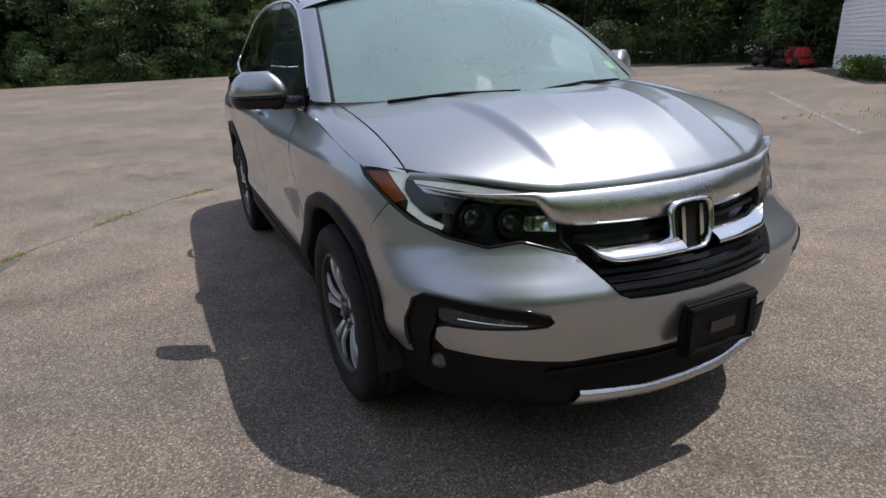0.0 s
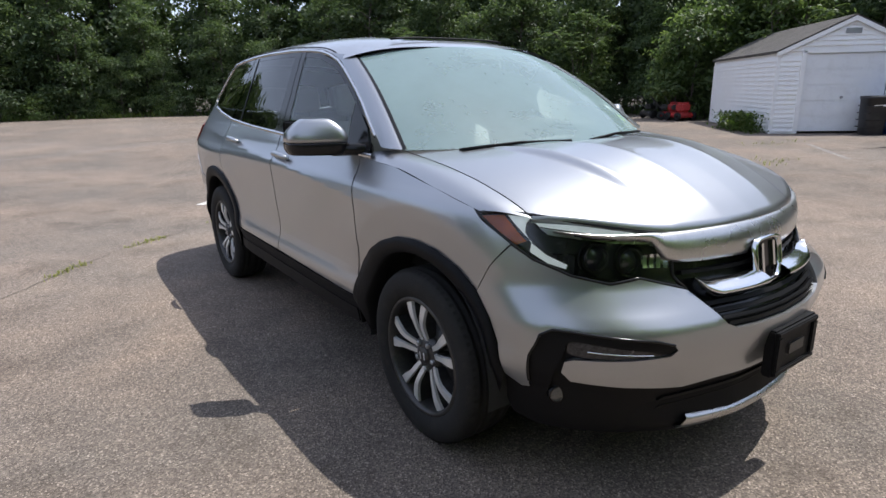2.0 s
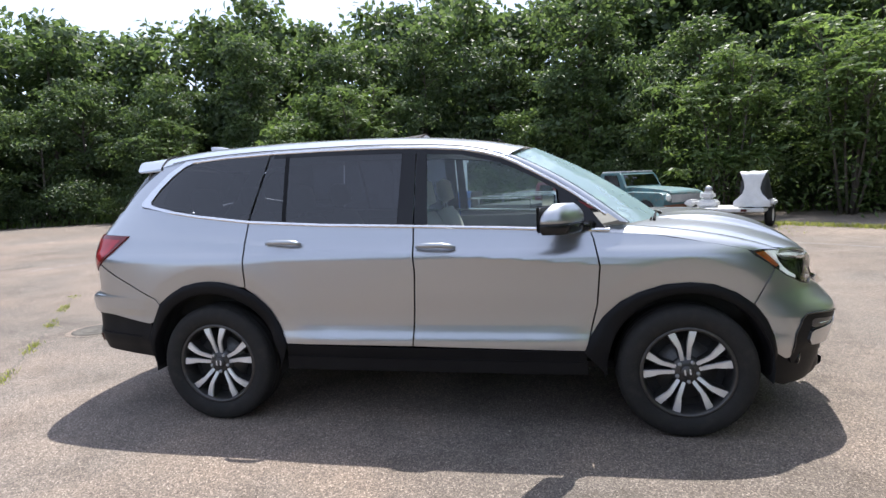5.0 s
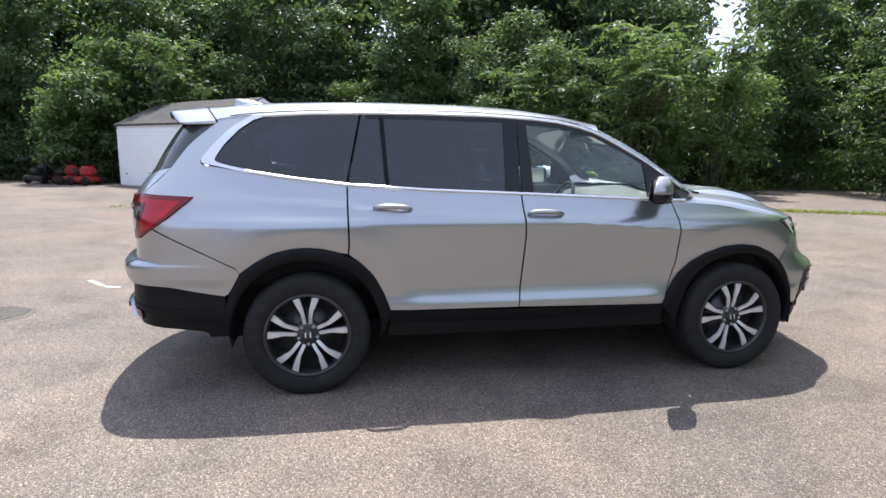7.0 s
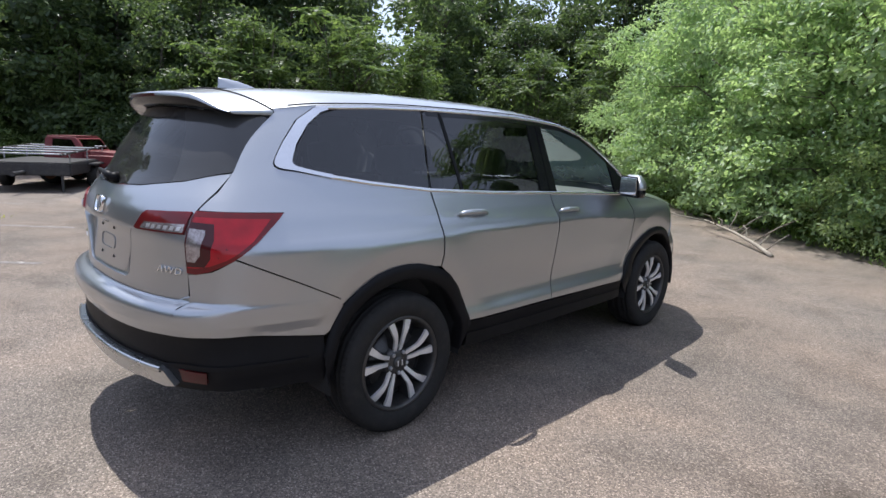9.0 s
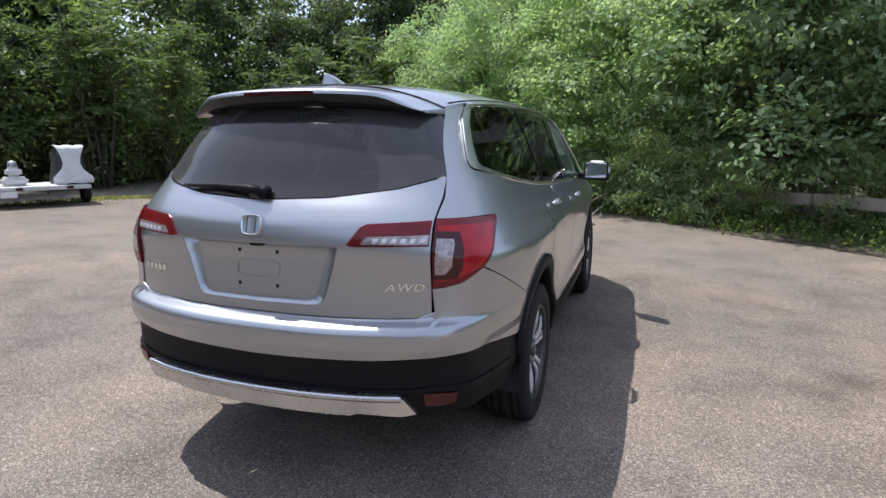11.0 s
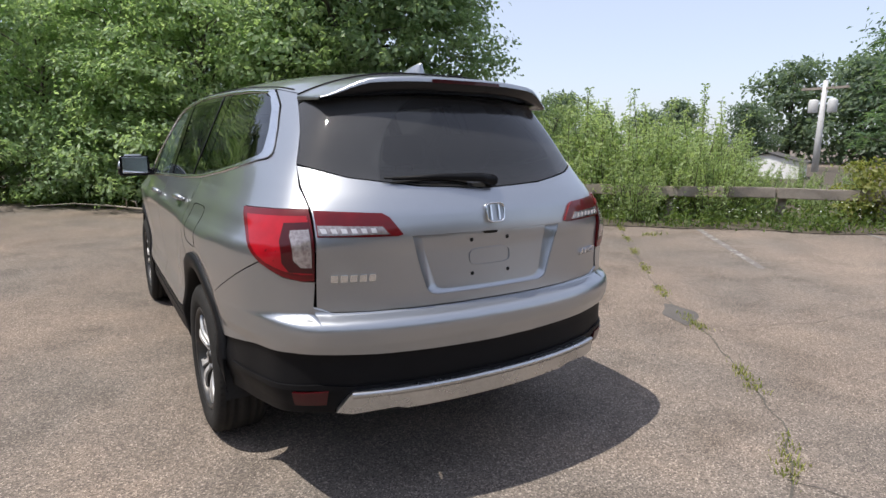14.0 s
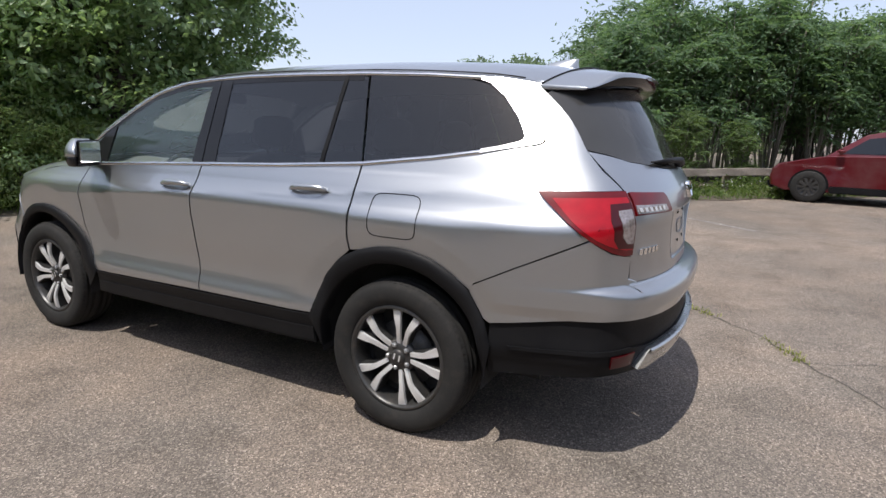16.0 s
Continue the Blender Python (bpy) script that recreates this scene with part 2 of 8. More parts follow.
M["rim"] = surf("machined_alloy", (0.60, 0.60, 0.60), (0.74, 0.74, 0.73), 10, 200, 0.38, 0.45, 0.05, 0.0005, coat=0.3)
M["inner"] = surf("dark_inner_lining", (0.010, 0.010, 0.011), (0.022, 0.022, 0.023), 5, 120, 0.85, 0, 0.1)
M["seat"] = surf("pale_leather", (0.40, 0.39, 0.37), (0.50, 0.49, 0.465), 6, 180, 0.55, 0, 0.25, 0.001)
M["dash"] = surf("dashboard_plastic", (0.12, 0.12, 0.12), (0.18, 0.18, 0.178), 8, 220, 0.6, 0, 0.3, 0.001)
M["mirror"] = surf("mirror_glass", (0.88, 0.9, 0.9), (0.9, 0.92, 0.92), 2, 5, 0.03, 1.0, 0)
M["siding"] = surf("white_vinyl_siding", (0.86, 0.86, 0.86), (0.92, 0.92, 0.91), 1.2, 40, 0.5, 0, 0.1, 0.002, dirt=0.08)
M["door_white"] = surf("painted_garage_door", (0.80, 0.81, 0.83), (0.87, 0.88, 0.89), 1.0, 60, 0.45, 0, 0.08, 0.002, dirt=0.15)
M["shingle"] = surf("brown_grey_shingle", (0.045, 0.041, 0.037), (0.10, 0.092, 0.084), 3, 160, 0.9, 0, 0.7, 0.006)
M["bark"] = surf("bark", (0.055, 0.045, 0.036), (0.14, 0.12, 0.10), 5, 45, 0.9, 0, 0.9, 0.02)
M["dead_wood"] = surf("bleached_branch", (0.22, 0.19, 0.15), (0.36, 0.32, 0.26), 6, 70, 0.85, 0, 0.6, 0.006)
M["timber"] = surf("weathered_timber", (0.20, 0.17, 0.14), (0.36, 0.315, 0.27), 2.2, 70, 0.85, 0, 0.7, 0.006, dirt=0.4)
M["leaf_wood"] = leaf_mat("woodland_leaf", (0.056, 0.092, 0.043), (0.105, 0.16, 0.073), (0.19, 0.26, 0.12))
M["leaf_bright"] = leaf_mat("sunny_leaf", (0.12, 0.19, 0.065), (0.20, 0.29, 0.10), (0.30, 0.40, 0.16), deep=0.9)
M["leaf_willow"] = leaf_mat("willow_leaf", (0.28, 0.41, 0.22), (0.39, 0.53, 0.29), (0.50, 0.63, 0.39), deep=1.0)
M["leaf_sumac"] = leaf_mat("sumac_leaf", (0.20, 0.30, 0.16), (0.29, 0.41, 0.22), (0.39, 0.50, 0.28), deep=1.0)
M["leaf_grove"] = leaf_mat("grove_leaf", (0.11, 0.19, 0.105), (0.17, 0.27, 0.15), (0.26, 0.36, 0.21), deep=0.9)
M["leaf_shoot"] = leaf_mat("young_shoot_leaf", (0.28, 0.38, 0.17), (0.40, 0.51, 0.24), (0.54, 0.64, 0.34), deep=1.0)
M["verge_leaf"] = leaf_mat("verge_leaf", (0.09, 0.15, 0.04), (0.17, 0.25, 0.07), (0.30, 0.36, 0.13), deep=0.9)
M["grove_bark"] = surf("pale_sumac_bark", (0.13, 0.115, 0.10), (0.26, 0.235, 0.20), 5, 45, 0.9, 0, 0.6, 0.01)
M["leaf_sapling"] = leaf_mat("sapling_leaf", (0.08, 0.13, 0.048), (0.14, 0.21, 0.08), (0.23, 0.31, 0.125), deep=0.9)
# Distance haze is put into this leaf colour, paler and bluer.
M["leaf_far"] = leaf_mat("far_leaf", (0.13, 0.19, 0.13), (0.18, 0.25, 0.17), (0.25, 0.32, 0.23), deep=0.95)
M["grass"] = leaf_mat("weed_green", (0.055, 0.10, 0.02), (0.10, 0.165, 0.034), (0.19, 0.23, 0.07))
M["dry_grass"] = leaf_mat("dry_grass", (0.16, 0.20, 0.05), (0.29, 0.32, 0.09), (0.42, 0.41, 0.16))
M["flower"] = surf("white_petals", (0.7, 0.7, 0.66), (0.8, 0.8, 0.78), 4, 20, 0.7)
M["soil"] = surf("woodland_soil", (0.05, 0.042, 0.03), (0.11, 0.09, 0.065), 0.8, 12, 0.95, 0, 0.8, 0.03)
M["crack"] = surf("dirty_joint", (0.055, 0.05, 0.043), (0.12, 0.108, 0.09), 6, 60, 0.95, 0, 0.8, 0.006)
M["patch"] = surf("dark_asphalt_patch", (0.075, 0.068, 0.062), (0.125, 0.112, 0.10), 6, 150, 0.9, 0, 0.6, 0.004)
M["paint_white"] = worn_paint("worn_white_paint", (0.36, 0.345, 0.32), (0.155, 0.138, 0.124), 0.35)
M["paint_fresh"] = worn_paint("white_paint_dash", (0.60, 0.59, 0.56), (0.16, 0.145, 0.13), 0.9)
M["bin_black"] = surf("black_bin_plastic", (0.012, 0.012, 0.013), (0.028, 0.028, 0.03), 3, 60, 0.5, dirt=0.2)
M["bin_blue"] = surf("blue_bin_plastic", (0.02, 0.09, 0.32), (0.03, 0.13, 0.42), 3, 60, 0.45, dirt=0.1)
M["red_plastic"] = surf("faded_red_plastic", (0.30, 0.016, 0.018), (0.42, 0.03, 0.03), 3, 60, 0.4, dirt=0.2)
M["teal"] = surf("rusted_teal_paint", (0.035, 0.10, 0.112), (0.10, 0.20, 0.205), 2.4, 30, 0.5, 0, 0.2, 0.002, dirt=0.95)
M["rust"] = surf("rust", (0.11, 0.045, 0.022), (0.22, 0.09, 0.04), 5, 60, 0.85, 0, 0.5, 0.003)
M["old_red"] = surf("faded_red_paint", (0.11, 0.012, 0.016), (0.19, 0.03, 0.03), 2.4, 40, 0.5, 0, 0.1, 0.002, dirt=0.35)
M["white_paint"] = surf("white_trailer_paint", (0.46, 0.46, 0.46), (0.62, 0.62, 0.61), 2, 60, 0.45, 0, 0.1, 0.002, dirt=0.25)
M["canvas"] = surf("white_canvas_sheet", (0.52, 0.52, 0.51), (0.70, 0.70, 0.68), 3, 120, 0.8, 0, 0.4, 0.004)
M["steel"] = surf("galvanised_steel", (0.30, 0.31, 0.32), (0.46, 0.46, 0.47), 4, 80, 0.45, 0.8, 0.1, 0.002)
M["black_steel"] = surf("black_painted_steel", (0.016, 0.016, 0.018), (0.04, 0.04, 0.042), 4, 80, 0.5, 0.1, 0.15, 0.002, dirt=0.3)
M["sticker"] = surf("green_sticker", (0.30, 0.42, 0.10), (0.45, 0.55, 0.2), 60, 90, 0.5, 0, 0)
M["paper"] = surf("white_paper", (0.7, 0.71, 0.7), (0.78, 0.79, 0.78), 10, 40, 0.7, 0, 0)


# ---- building helpers ----
def part(name, mesh, material, parent=None, label=""):
    """Links a mesh (or a bmesh) as one object, under a thing or a part."""
    if isinstance(mesh, bmesh.types.BMesh):
        bm, mesh = mesh, bpy.data.meshes.new(name)
        bm.to_mesh(mesh)
        bm.free()
    if not mesh.materials:
        mesh.materials.append(material)
    ob = new(name, mesh)
    ob.parent = parent
    return tagged(ob, label=label)


def thing(name, label, category, x=0.0, y=0.0, z=0.0, rz=0.0, group="", kind=""):
    ob = new(name)
    ob.matrix_basis = pose(x, y, z, 0, 0, rz)
    return tagged(ob, label, category, group, kind)


def smooth(mesh, on=True):
    mesh.polygons.foreach_set("use_smooth", [on] * len(mesh.polygons))
    return mesh


def mesh_of(verts, faces, soft=False):
    me = bpy.data.meshes.new("mesh")
    me.from_pydata([tuple(v) for v in verts], [], faces)
    if soft:
        smooth(me)
    return me


def block(x0, y0, z0, x1, y1, z1, bevel=0.01, seg=2):
    """A box with rounded edges."""
    bm = bmesh.new()
    bmesh.ops.create_cube(bm, size=1)
    for v in bm.verts:
        v.co = Vector(((x0 + x1) / 2 + v.co.x * (x1 - x0), (y0 + y1) / 2 + v.co.y * (y1 - y0), (z0 + z1) / 2 + v.co.z * (z1 - z0)))
    if bevel:
        bmesh.ops.bevel(bm, geom=bm.edges[:], offset=bevel, segments=seg, affect='EDGES', clamp_overlap=True)
    return bm


def tube(points, radii, seg=8, cap=True):
    """A round rod through the points, as wide as the radii say."""
    pts = [Vector(p) for p in points]
    verts, faces = [], []
    side = None
    for i, p in enumerate(pts):
        d = (pts[min(i + 1, len(pts) - 1)] - pts[max(i - 1, 0)]).normalized()
        if side is None:
            side = d.orthogonal().normalized()
        side = (side - d * side.dot(d)).normalized()
        up = d.cross(side)
        r = radii[i] if isinstance(radii, (list, tuple)) else radii
        for k in range(seg):
            a = 2 * math.pi * k / seg
            verts.append(p + (side * math.cos(a) + up * math.sin(a)) * r)
    for i in range(len(pts) - 1):
        for k in range(seg):
            a, b = i * seg + k, i * seg + (k + 1) % seg
            faces.append((a, b, b + seg, a + seg))
    if cap:
        faces.append(tuple(range(seg))[::-1])
        faces.append(tuple(range((len(pts) - 1) * seg, len(pts) * seg)))
    return verts, faces


def join(*lots):
    verts, faces = [], []
    for v, f in lots:
        n = len(verts)
        verts += list(v)
        faces += [tuple(i + n for i in q) for q in f]
    return verts, faces


def lathe(profile, seg=48, axis="x"):
    """A closed or open profile of (radius, place along the axis), turned round the axis."""
    verts, faces = [], []
    for k in range(seg):
        a = 2 * math.pi * k / seg
        for r, h in profile:
            verts.append((h, r * math.cos(a), r * math.sin(a)) if axis == "x" else (r * math.cos(a), r * math.sin(a), h))
    n = len(profile)
    for k in range(seg):
        for i in range(n - 1):
            a, b = k * n + i, ((k + 1) % seg) * n + i
            faces.append((a, b, b + 1, a + 1) if axis == "x" else (a, a + 1, b + 1, b))
    return verts, faces


def loft(curves, close=False):
    """A sheet through curves of the same number of points."""
    n = len(curves[0])
    verts = [Vector(p) for c in curves for p in c]
    faces = []
    for i in range(len(curves) - 1):
        for k in range(n - 1 + (1 if close else 0)):
            a, b = i * n + k, i * n + (k + 1) % n
            faces.append((a, b, b + n, a + n))
    return verts, faces


class Curve:
    """A smooth curve through (x, y) pairs that makes no overshoots."""

    def __init__(self, pairs):
        self.x, self.y = (np.array(c, float) for c in zip(*pairs))
        h, d = np.diff(self.x), np.diff(self.y) / np.diff(self.x)
        m = np.zeros(len(self.x))
        m[0], m[-1] = d[0], d[-1]
        for i in range(1, len(d)):
            if d[i - 1] * d[i] > 0:
                w1, w2 = 2 * h[i] + h[i - 1], h[i] + 2 * h[i - 1]
                m[i] = (w1 + w2) / (w1 / d[i - 1] + w2 / d[i])
        self.m, self.h = m, h

    def __call__(self, v):
        v = min(max(v, self.x[0]), self.x[-1])
        i = min(max(int(np.searchsorted(self.x, v)) - 1, 0), len(self.h) - 1)
        h = self.h[i]
        t = (v - self.x[i]) / h
        return float((1 + 2 * t) * (1 - t) ** 2 * self.y[i] + t * (1 - t) ** 2 * h * self.m[i] + t * t * (3 - 2 * t) * self.y[i + 1] + t * t * (t - 1) * h * self.m[i + 1])


def resample(points, n):
    pts = np.array([tuple(p) for p in points], float)
    d = np.r_[0, np.cumsum(np.linalg.norm(np.diff(pts, axis=0), axis=1))]
    t = np.linspace(0, d[-1], n)
    return [Vector([float(np.interp(v, d, pts[:, k])) for k in range(pts.shape[1])]) for v in t]


def smoothstep(a, b, v):
    t = min(max((v - a) / (b - a), 0.0), 1.0)
    return t * t * (3 - 2 * t)


# ---- the silver sport utility vehicle ----
# The outline of the body from above, from the middle of the nose round the right side to the middle of the tail.
OUT = [(0, 2.395), (0.15, 2.388), (0.3, 2.36), (0.42, 2.325), (0.54, 2.275), (0.64, 2.22), (0.72, 2.165), (0.80, 2.09), (0.86, 2.01),
       (0.905, 1.92), (0.935, 1.81), (0.955, 1.66), (0.966, 1.45), (0.973, 1.1), (0.98, 0.6), (0.984, 0), (0.985, -0.6), (0.984, -1.2),
       (0.976, -1.6), (0.963, -1.86), (0.943, -2.05), (0.91, -2.2), (0.86, -2.32), (0.79, -2.395), (0.68, -2.452), (0.5, -2.51), (0.3, -2.545), (0.15, -2.557), (0, -2.56)]
_d = [0.0]
for _a, _b in zip(OUT, OUT[1:]):
    _d.append(_d[-1] + math.hypot(_b[0] - _a[0], _b[1] - _a[1]))
SEND = _d[-1]
OX, OY = Curve(list(zip(_d, [p[0] for p in OUT]))), Curve(list(zip(_d, [p[1] for p in OUT])))
# Width, and how far nose and tail lean back, by height.
WID = Curve([(0.15, 0.93), (0.3, 0.955), (0.42, 0.966), (0.46, 0.980), (0.50, 0.987), (0.53, 0.985), (0.58, 0.977), (0.64, 0.976), (0.8, 0.990), (0.95, 0.998), (1.0, 0.997), (1.03, 0.988), (1.06, 0.968), (1.09, 0.95),
             (1.14, 0.925), (1.2, 0.89), (1.3, 0.838), (1.36, 0.803), (1.5, 0.725), (1.62, 0.656), (1.72, 0.6)])
NOSE = Curve([(0.15, -0.16), (0.25, -0.09), (0.36, -0.058), (0.44, -0.040), (0.52, -0.018), (0.58, -0.003), (0.605, 0.0), (0.655, -0.005), (0.68, -0.022), (0.72, -0.055), (0.78, -0.105), (0.86, -0.13), (0.94, -0.16), (1.02, -0.21), (1.1, -0.29), (1.2, -0.4)])
TAIL = Curve([(0.2, 0.12), (0.36, 0.05), (0.43, 0.03), (0.55, 0.016), (0.62, 0.014), (0.70, 0.020), (0.775, 0.034), (0.79, 0.050), (0.9, 0.058), (1.0, 0.055), (1.06, 0.047), (1.15, 0.06),
              (1.2, 0.085), (1.25, 0.12), (1.3, 0.155), (1.4, 0.205), (1.5, 0.265), (1.58, 0.32), (1.65, 0.37)])


LEDGE = Curve([(0.63, 0.0), (0.66, -0.0145), (0.695, -0.034), (0.705, -0.037), (0.745, -0.044), (0.765, -0.040), (0.778, -0.026), (0.79, 0.0)])
SHOULDER = Curve([(-2.0, 1.16), (-1.5, 1.128), (-1.16, 1.105), (-0.9, 1.082), (0.07, 1.030), (0.93, 0.962), (1.5, 0.94)])


def relief(y, z):
    """How far the flank stands out: shoulder line, blisters over the wheels, flare above the sills."""
    out = 0.0
    if -1.75 < y < 1.35 and z < 1.2:
        h = z - SHOULDER(y)
        k = smoothstep(-1.75, -1.1, y) * smoothstep(1.35, 0.8, y)
        out += k * (0.011 * math.exp(-h / 0.05) if h > 0 else 0.011 * (1.6 * math.exp(h / 0.075) - 0.6))
    for yc, r0 in ((1.41, 0.615), (-1.41, 0.60)):
        r = math.hypot(y - yc, (z - 0.37) * 1.0)
        if r < r0 + 0.2 and z > 0.45:
            k = smoothstep(0.45, 0.62, z) * smoothstep(1.06, 0.98, z)
            out += k * (0.009 * smoothstep(r0 + 0.2, r0, r) if r > r0 else 0.009 - 0.018 * min(1.0, (r0 - r) / (r0 - 0.45)))
    if y < -1.8 and z < 0.70:
        out -= 0.018 * min(1.0, (0.70 - z) / 0.05) * smoothstep(-1.8, -2.0, y)
    if z < 0.61:
        out += 0.013 * min(1.0, (0.61 - z) / 0.085) * smoothstep(1.0, 0.75, abs(y))
    return out


def skin(s, z):
    """The body's surface: s metres round the outline, z up."""
    mirror = 1.0
    if s < 0:
        s, mirror = -s, -1.0
    elif s > SEND:
        s, mirror = 2 * SEND - s, -1.0
    x, y = OX(s), OY(s)
    yy = y + NOSE(z) * smoothstep(0.9, 1.9, y) + TAIL(z) * smoothstep(1.5, 2.3, -y)
    if 0.63 < z < 0.79:
        yy += LEDGE(z) * smoothstep(2.20, 2.45, -y)
    if z < 0.72:
        yy += 0.035 * math.exp(-((x - 0.66) / 0.20) ** 2) * smoothstep(1.6, 2.0, y) * smoothstep(0.80, 0.66, z)
    if z > 1.12:
        x += 0.085 * smoothstep(-1.95, -0.35, yy) * min(1.0, (z - 1.12) / 0.5) / WID(z)
    return Vector((mirror * (x * WID(z) + relief(yy, z) * smoothstep(0.84, 0.93, OX(s))), yy, z))


def skin_normal(s, z):
    e = 0.004
    n = (skin(s + e, z) - skin(s - e, z)).cross(skin(s, z + e) - skin(s, z - e))
    return -n.normalized()


def bisect_s(f, a, b):
    up = f(b) > f(a)
    for _ in range(40):
        c = (a + b) / 2
        if (f(c) > 0) == up:
            b = c
        else:
            a = c
    return (a + b) / 2


S_FRONT = bisect_s(lambda s: OY(s) - 1.0, 0, SEND)
S_REAR = bisect_s(lambda s: OY(s) + 1.2, 0, SEND)


def place(spec):
    """('y', y, z): on the side; ('f', x, z): on the nose; ('r', x, z): on the tail. Gives (s, z)."""
    k, v, z = spec
    if k == "s":
        return v, z
    if k == "y":
        return bisect_s(lambda s: skin(s, z).y - v, 0, SEND), z
    if k == "f":
        return math.copysign(bisect_s(lambda s: skin(s, z).x - abs(v), 0, S_FRONT), v) if v else 0.0, z
    s = bisect_s(lambda s: skin(s, z).x - abs(v), S_REAR, SEND) if v else SEND
    return (s if v >= 0 else 2 * SEND - s), z


def Y(*pairs):
    return [("y", *p) for p in pairs]


def Fr(*pairs):
    return [("f", *p) for p in pairs]


def Re(*pairs):
    return [("r", *p) for p in pairs]


def rnd(specs, cut=0.22, times=2):
    """The same closed line with its corners rounded off."""
    pts = [place(q) for q in specs]
    for _ in range(times):
        out = []
        for a, b in zip(pts, pts[1:] + pts[:1]):
            out += [(a[0] + (b[0] - a[0]) * cut, a[1] + (b[1] - a[1]) * cut), (b[0] + (a[0] - b[0]) * cut, b[1] + (a[1] - b[1]) * cut)]
        pts = out
    return [("s", *q) for q in pts]


def trace(specs, closed=True, step=0.03):
    """The line through the specs as close points of (s, z)."""
    out = []
    n = len(specs)
    for i in range(n if closed else n - 1):
        a, b = specs[i], specs[(i + 1) % n]
        pa, pb = place(a), place(b)
        k = max(1, int(math.hypot(pb[0] - pa[0], pb[1] - pa[1]) / step))
        for j in range(k):
            t = j / k
            if a[0] == b[0]:
                out.append(place((a[0], a[1] + (b[1] - a[1]) * t, a[2] + (b[2] - a[2]) * t)) if j else pa)
            else:
                out.append((pa[0] + (pb[0] - pa[0]) * t, pa[1] + (pb[1] - pa[1]) * t))
    if not closed:
        out.append(place(specs[-1]))
    return out


def panel(specs, off=0.0, flange=0.014, ds=0.04, dz=0.03):
    """A panel that lies on the body's surface, with the given edge, turned in at its rim. Gives verts, faces and normals."""
    line = trace(specs)
    s0, s1 = min(p[0] for p in line), max(p[0] for p in line)
    z0, z1 = min(p[1] for p in line), max(p[1] for p in line)
    m = len(line)
    la = np.array(line)
    lb = np.roll(la, -1, 0)
    pts = [Vector(p) for p in line]
    for zz in np.arange(z0 + dz * 0.5, z1, dz):
        for ss in np.arange(s0 + ds * 0.5, s1, ds):
            up = (la[:, 1] > zz) != (lb[:, 1] > zz)
            cross = la[up, 0] + (zz - la[up, 1]) / (lb[up, 1] - la[up, 1]) * (lb[up, 0] - la[up, 0])
            if (cross > ss).sum() % 2 and np.hypot(la[:, 0] - ss, la[:, 1] - zz).min() > 0.4 * min(ds, dz):
                pts.append(Vector((ss, zz)))
    vs, _, fs, _, _, _ = delaunay_2d_cdt(pts, [(k, (k + 1) % m) for k in range(m)], [], 1, 1e-6)
    bm = bmesh.new()
    bv = [bm.verts.new((p.x, p.y, 0)) for p in vs]
    for q in fs:
        c = sum((vs[i] for i in q), Vector((0, 0))) / len(q)
        up = (la[:, 1] > c.y) != (lb[:, 1] > c.y)
        cross = la[up, 0] + (c.y - la[up, 1]) / (lb[up, 1] - la[up, 1]) * (lb[up, 0] - la[up, 0])
        if (cross > c.x).sum() % 2:
            bm.faces.new([bv[i] for i in q])
    bm.normal_update()
    bm.verts.index_update()
    sz = [(v.co.x, v.co.y) for v in bm.verts]
    normals = [skin_normal(*p) for p in sz]
    verts = [skin(*p) + n * off for p, n in zip(sz, normals)]
    faces = []
    for f in bm.faces:
        f.normal_update()
        ids = [v.index for v in f.verts]
        faces.append(tuple(ids if f.normal.z < 0 else ids[::-1]))
    if flange:
        for e in bm.edges:
            if len(e.link_faces) == 1:
                a, b = e.verts[0].index, e.verts[1].index
                f = e.link_faces[0]
                mid = f.calc_center_median()
                n = len(verts)
                pa, pb = verts[a], verts[b]
                verts += [pa, pb, pb - normals[b] * flange, pa - normals[a] * flange]
                centre = skin(mid.x, mid.y) + skin_normal(mid.x, mid.y) * off
                q = (pb - pa).cross(normals[a])
                if q.dot((pa + pb) / 2 - centre) < 0:
                    q.negate()
                    faces.append((n, n + 1, n + 2, n + 3))
                else:
                    faces.append((n + 1, n, n + 3, n + 2))
                q = q.normalized() if q.length > 0 else normals[a]
                normals += [q] * 4
    bm.free()
    return verts, faces, normals


def mirrored(lot):
    v, f, n = lot
    return [Vector((-p.x, p.y, p.z)) for p in v], [q[::-1] for q in f], [Vector((-p.x, p.y, p.z)) for p in n]


def merge(*lots):
    v, f, n = [], [], []
    for a, b, c in lots:
        k = len(v)
        v += a
        f += [tuple(i + k for i in q) for q in b]
        n += c
    return v, f, n


def shaped(lot):
    """A mesh with the surface's own normals, so that reflections run smoothly."""
    v, f, n = lot
    me = bpy.data.meshes.new("panel")
    me.from_pydata([tuple(p) for p in v], [], f)
    smooth(me)
    me.normals_split_custom_set_from_vertices([tuple(p) for p in n])
    return me


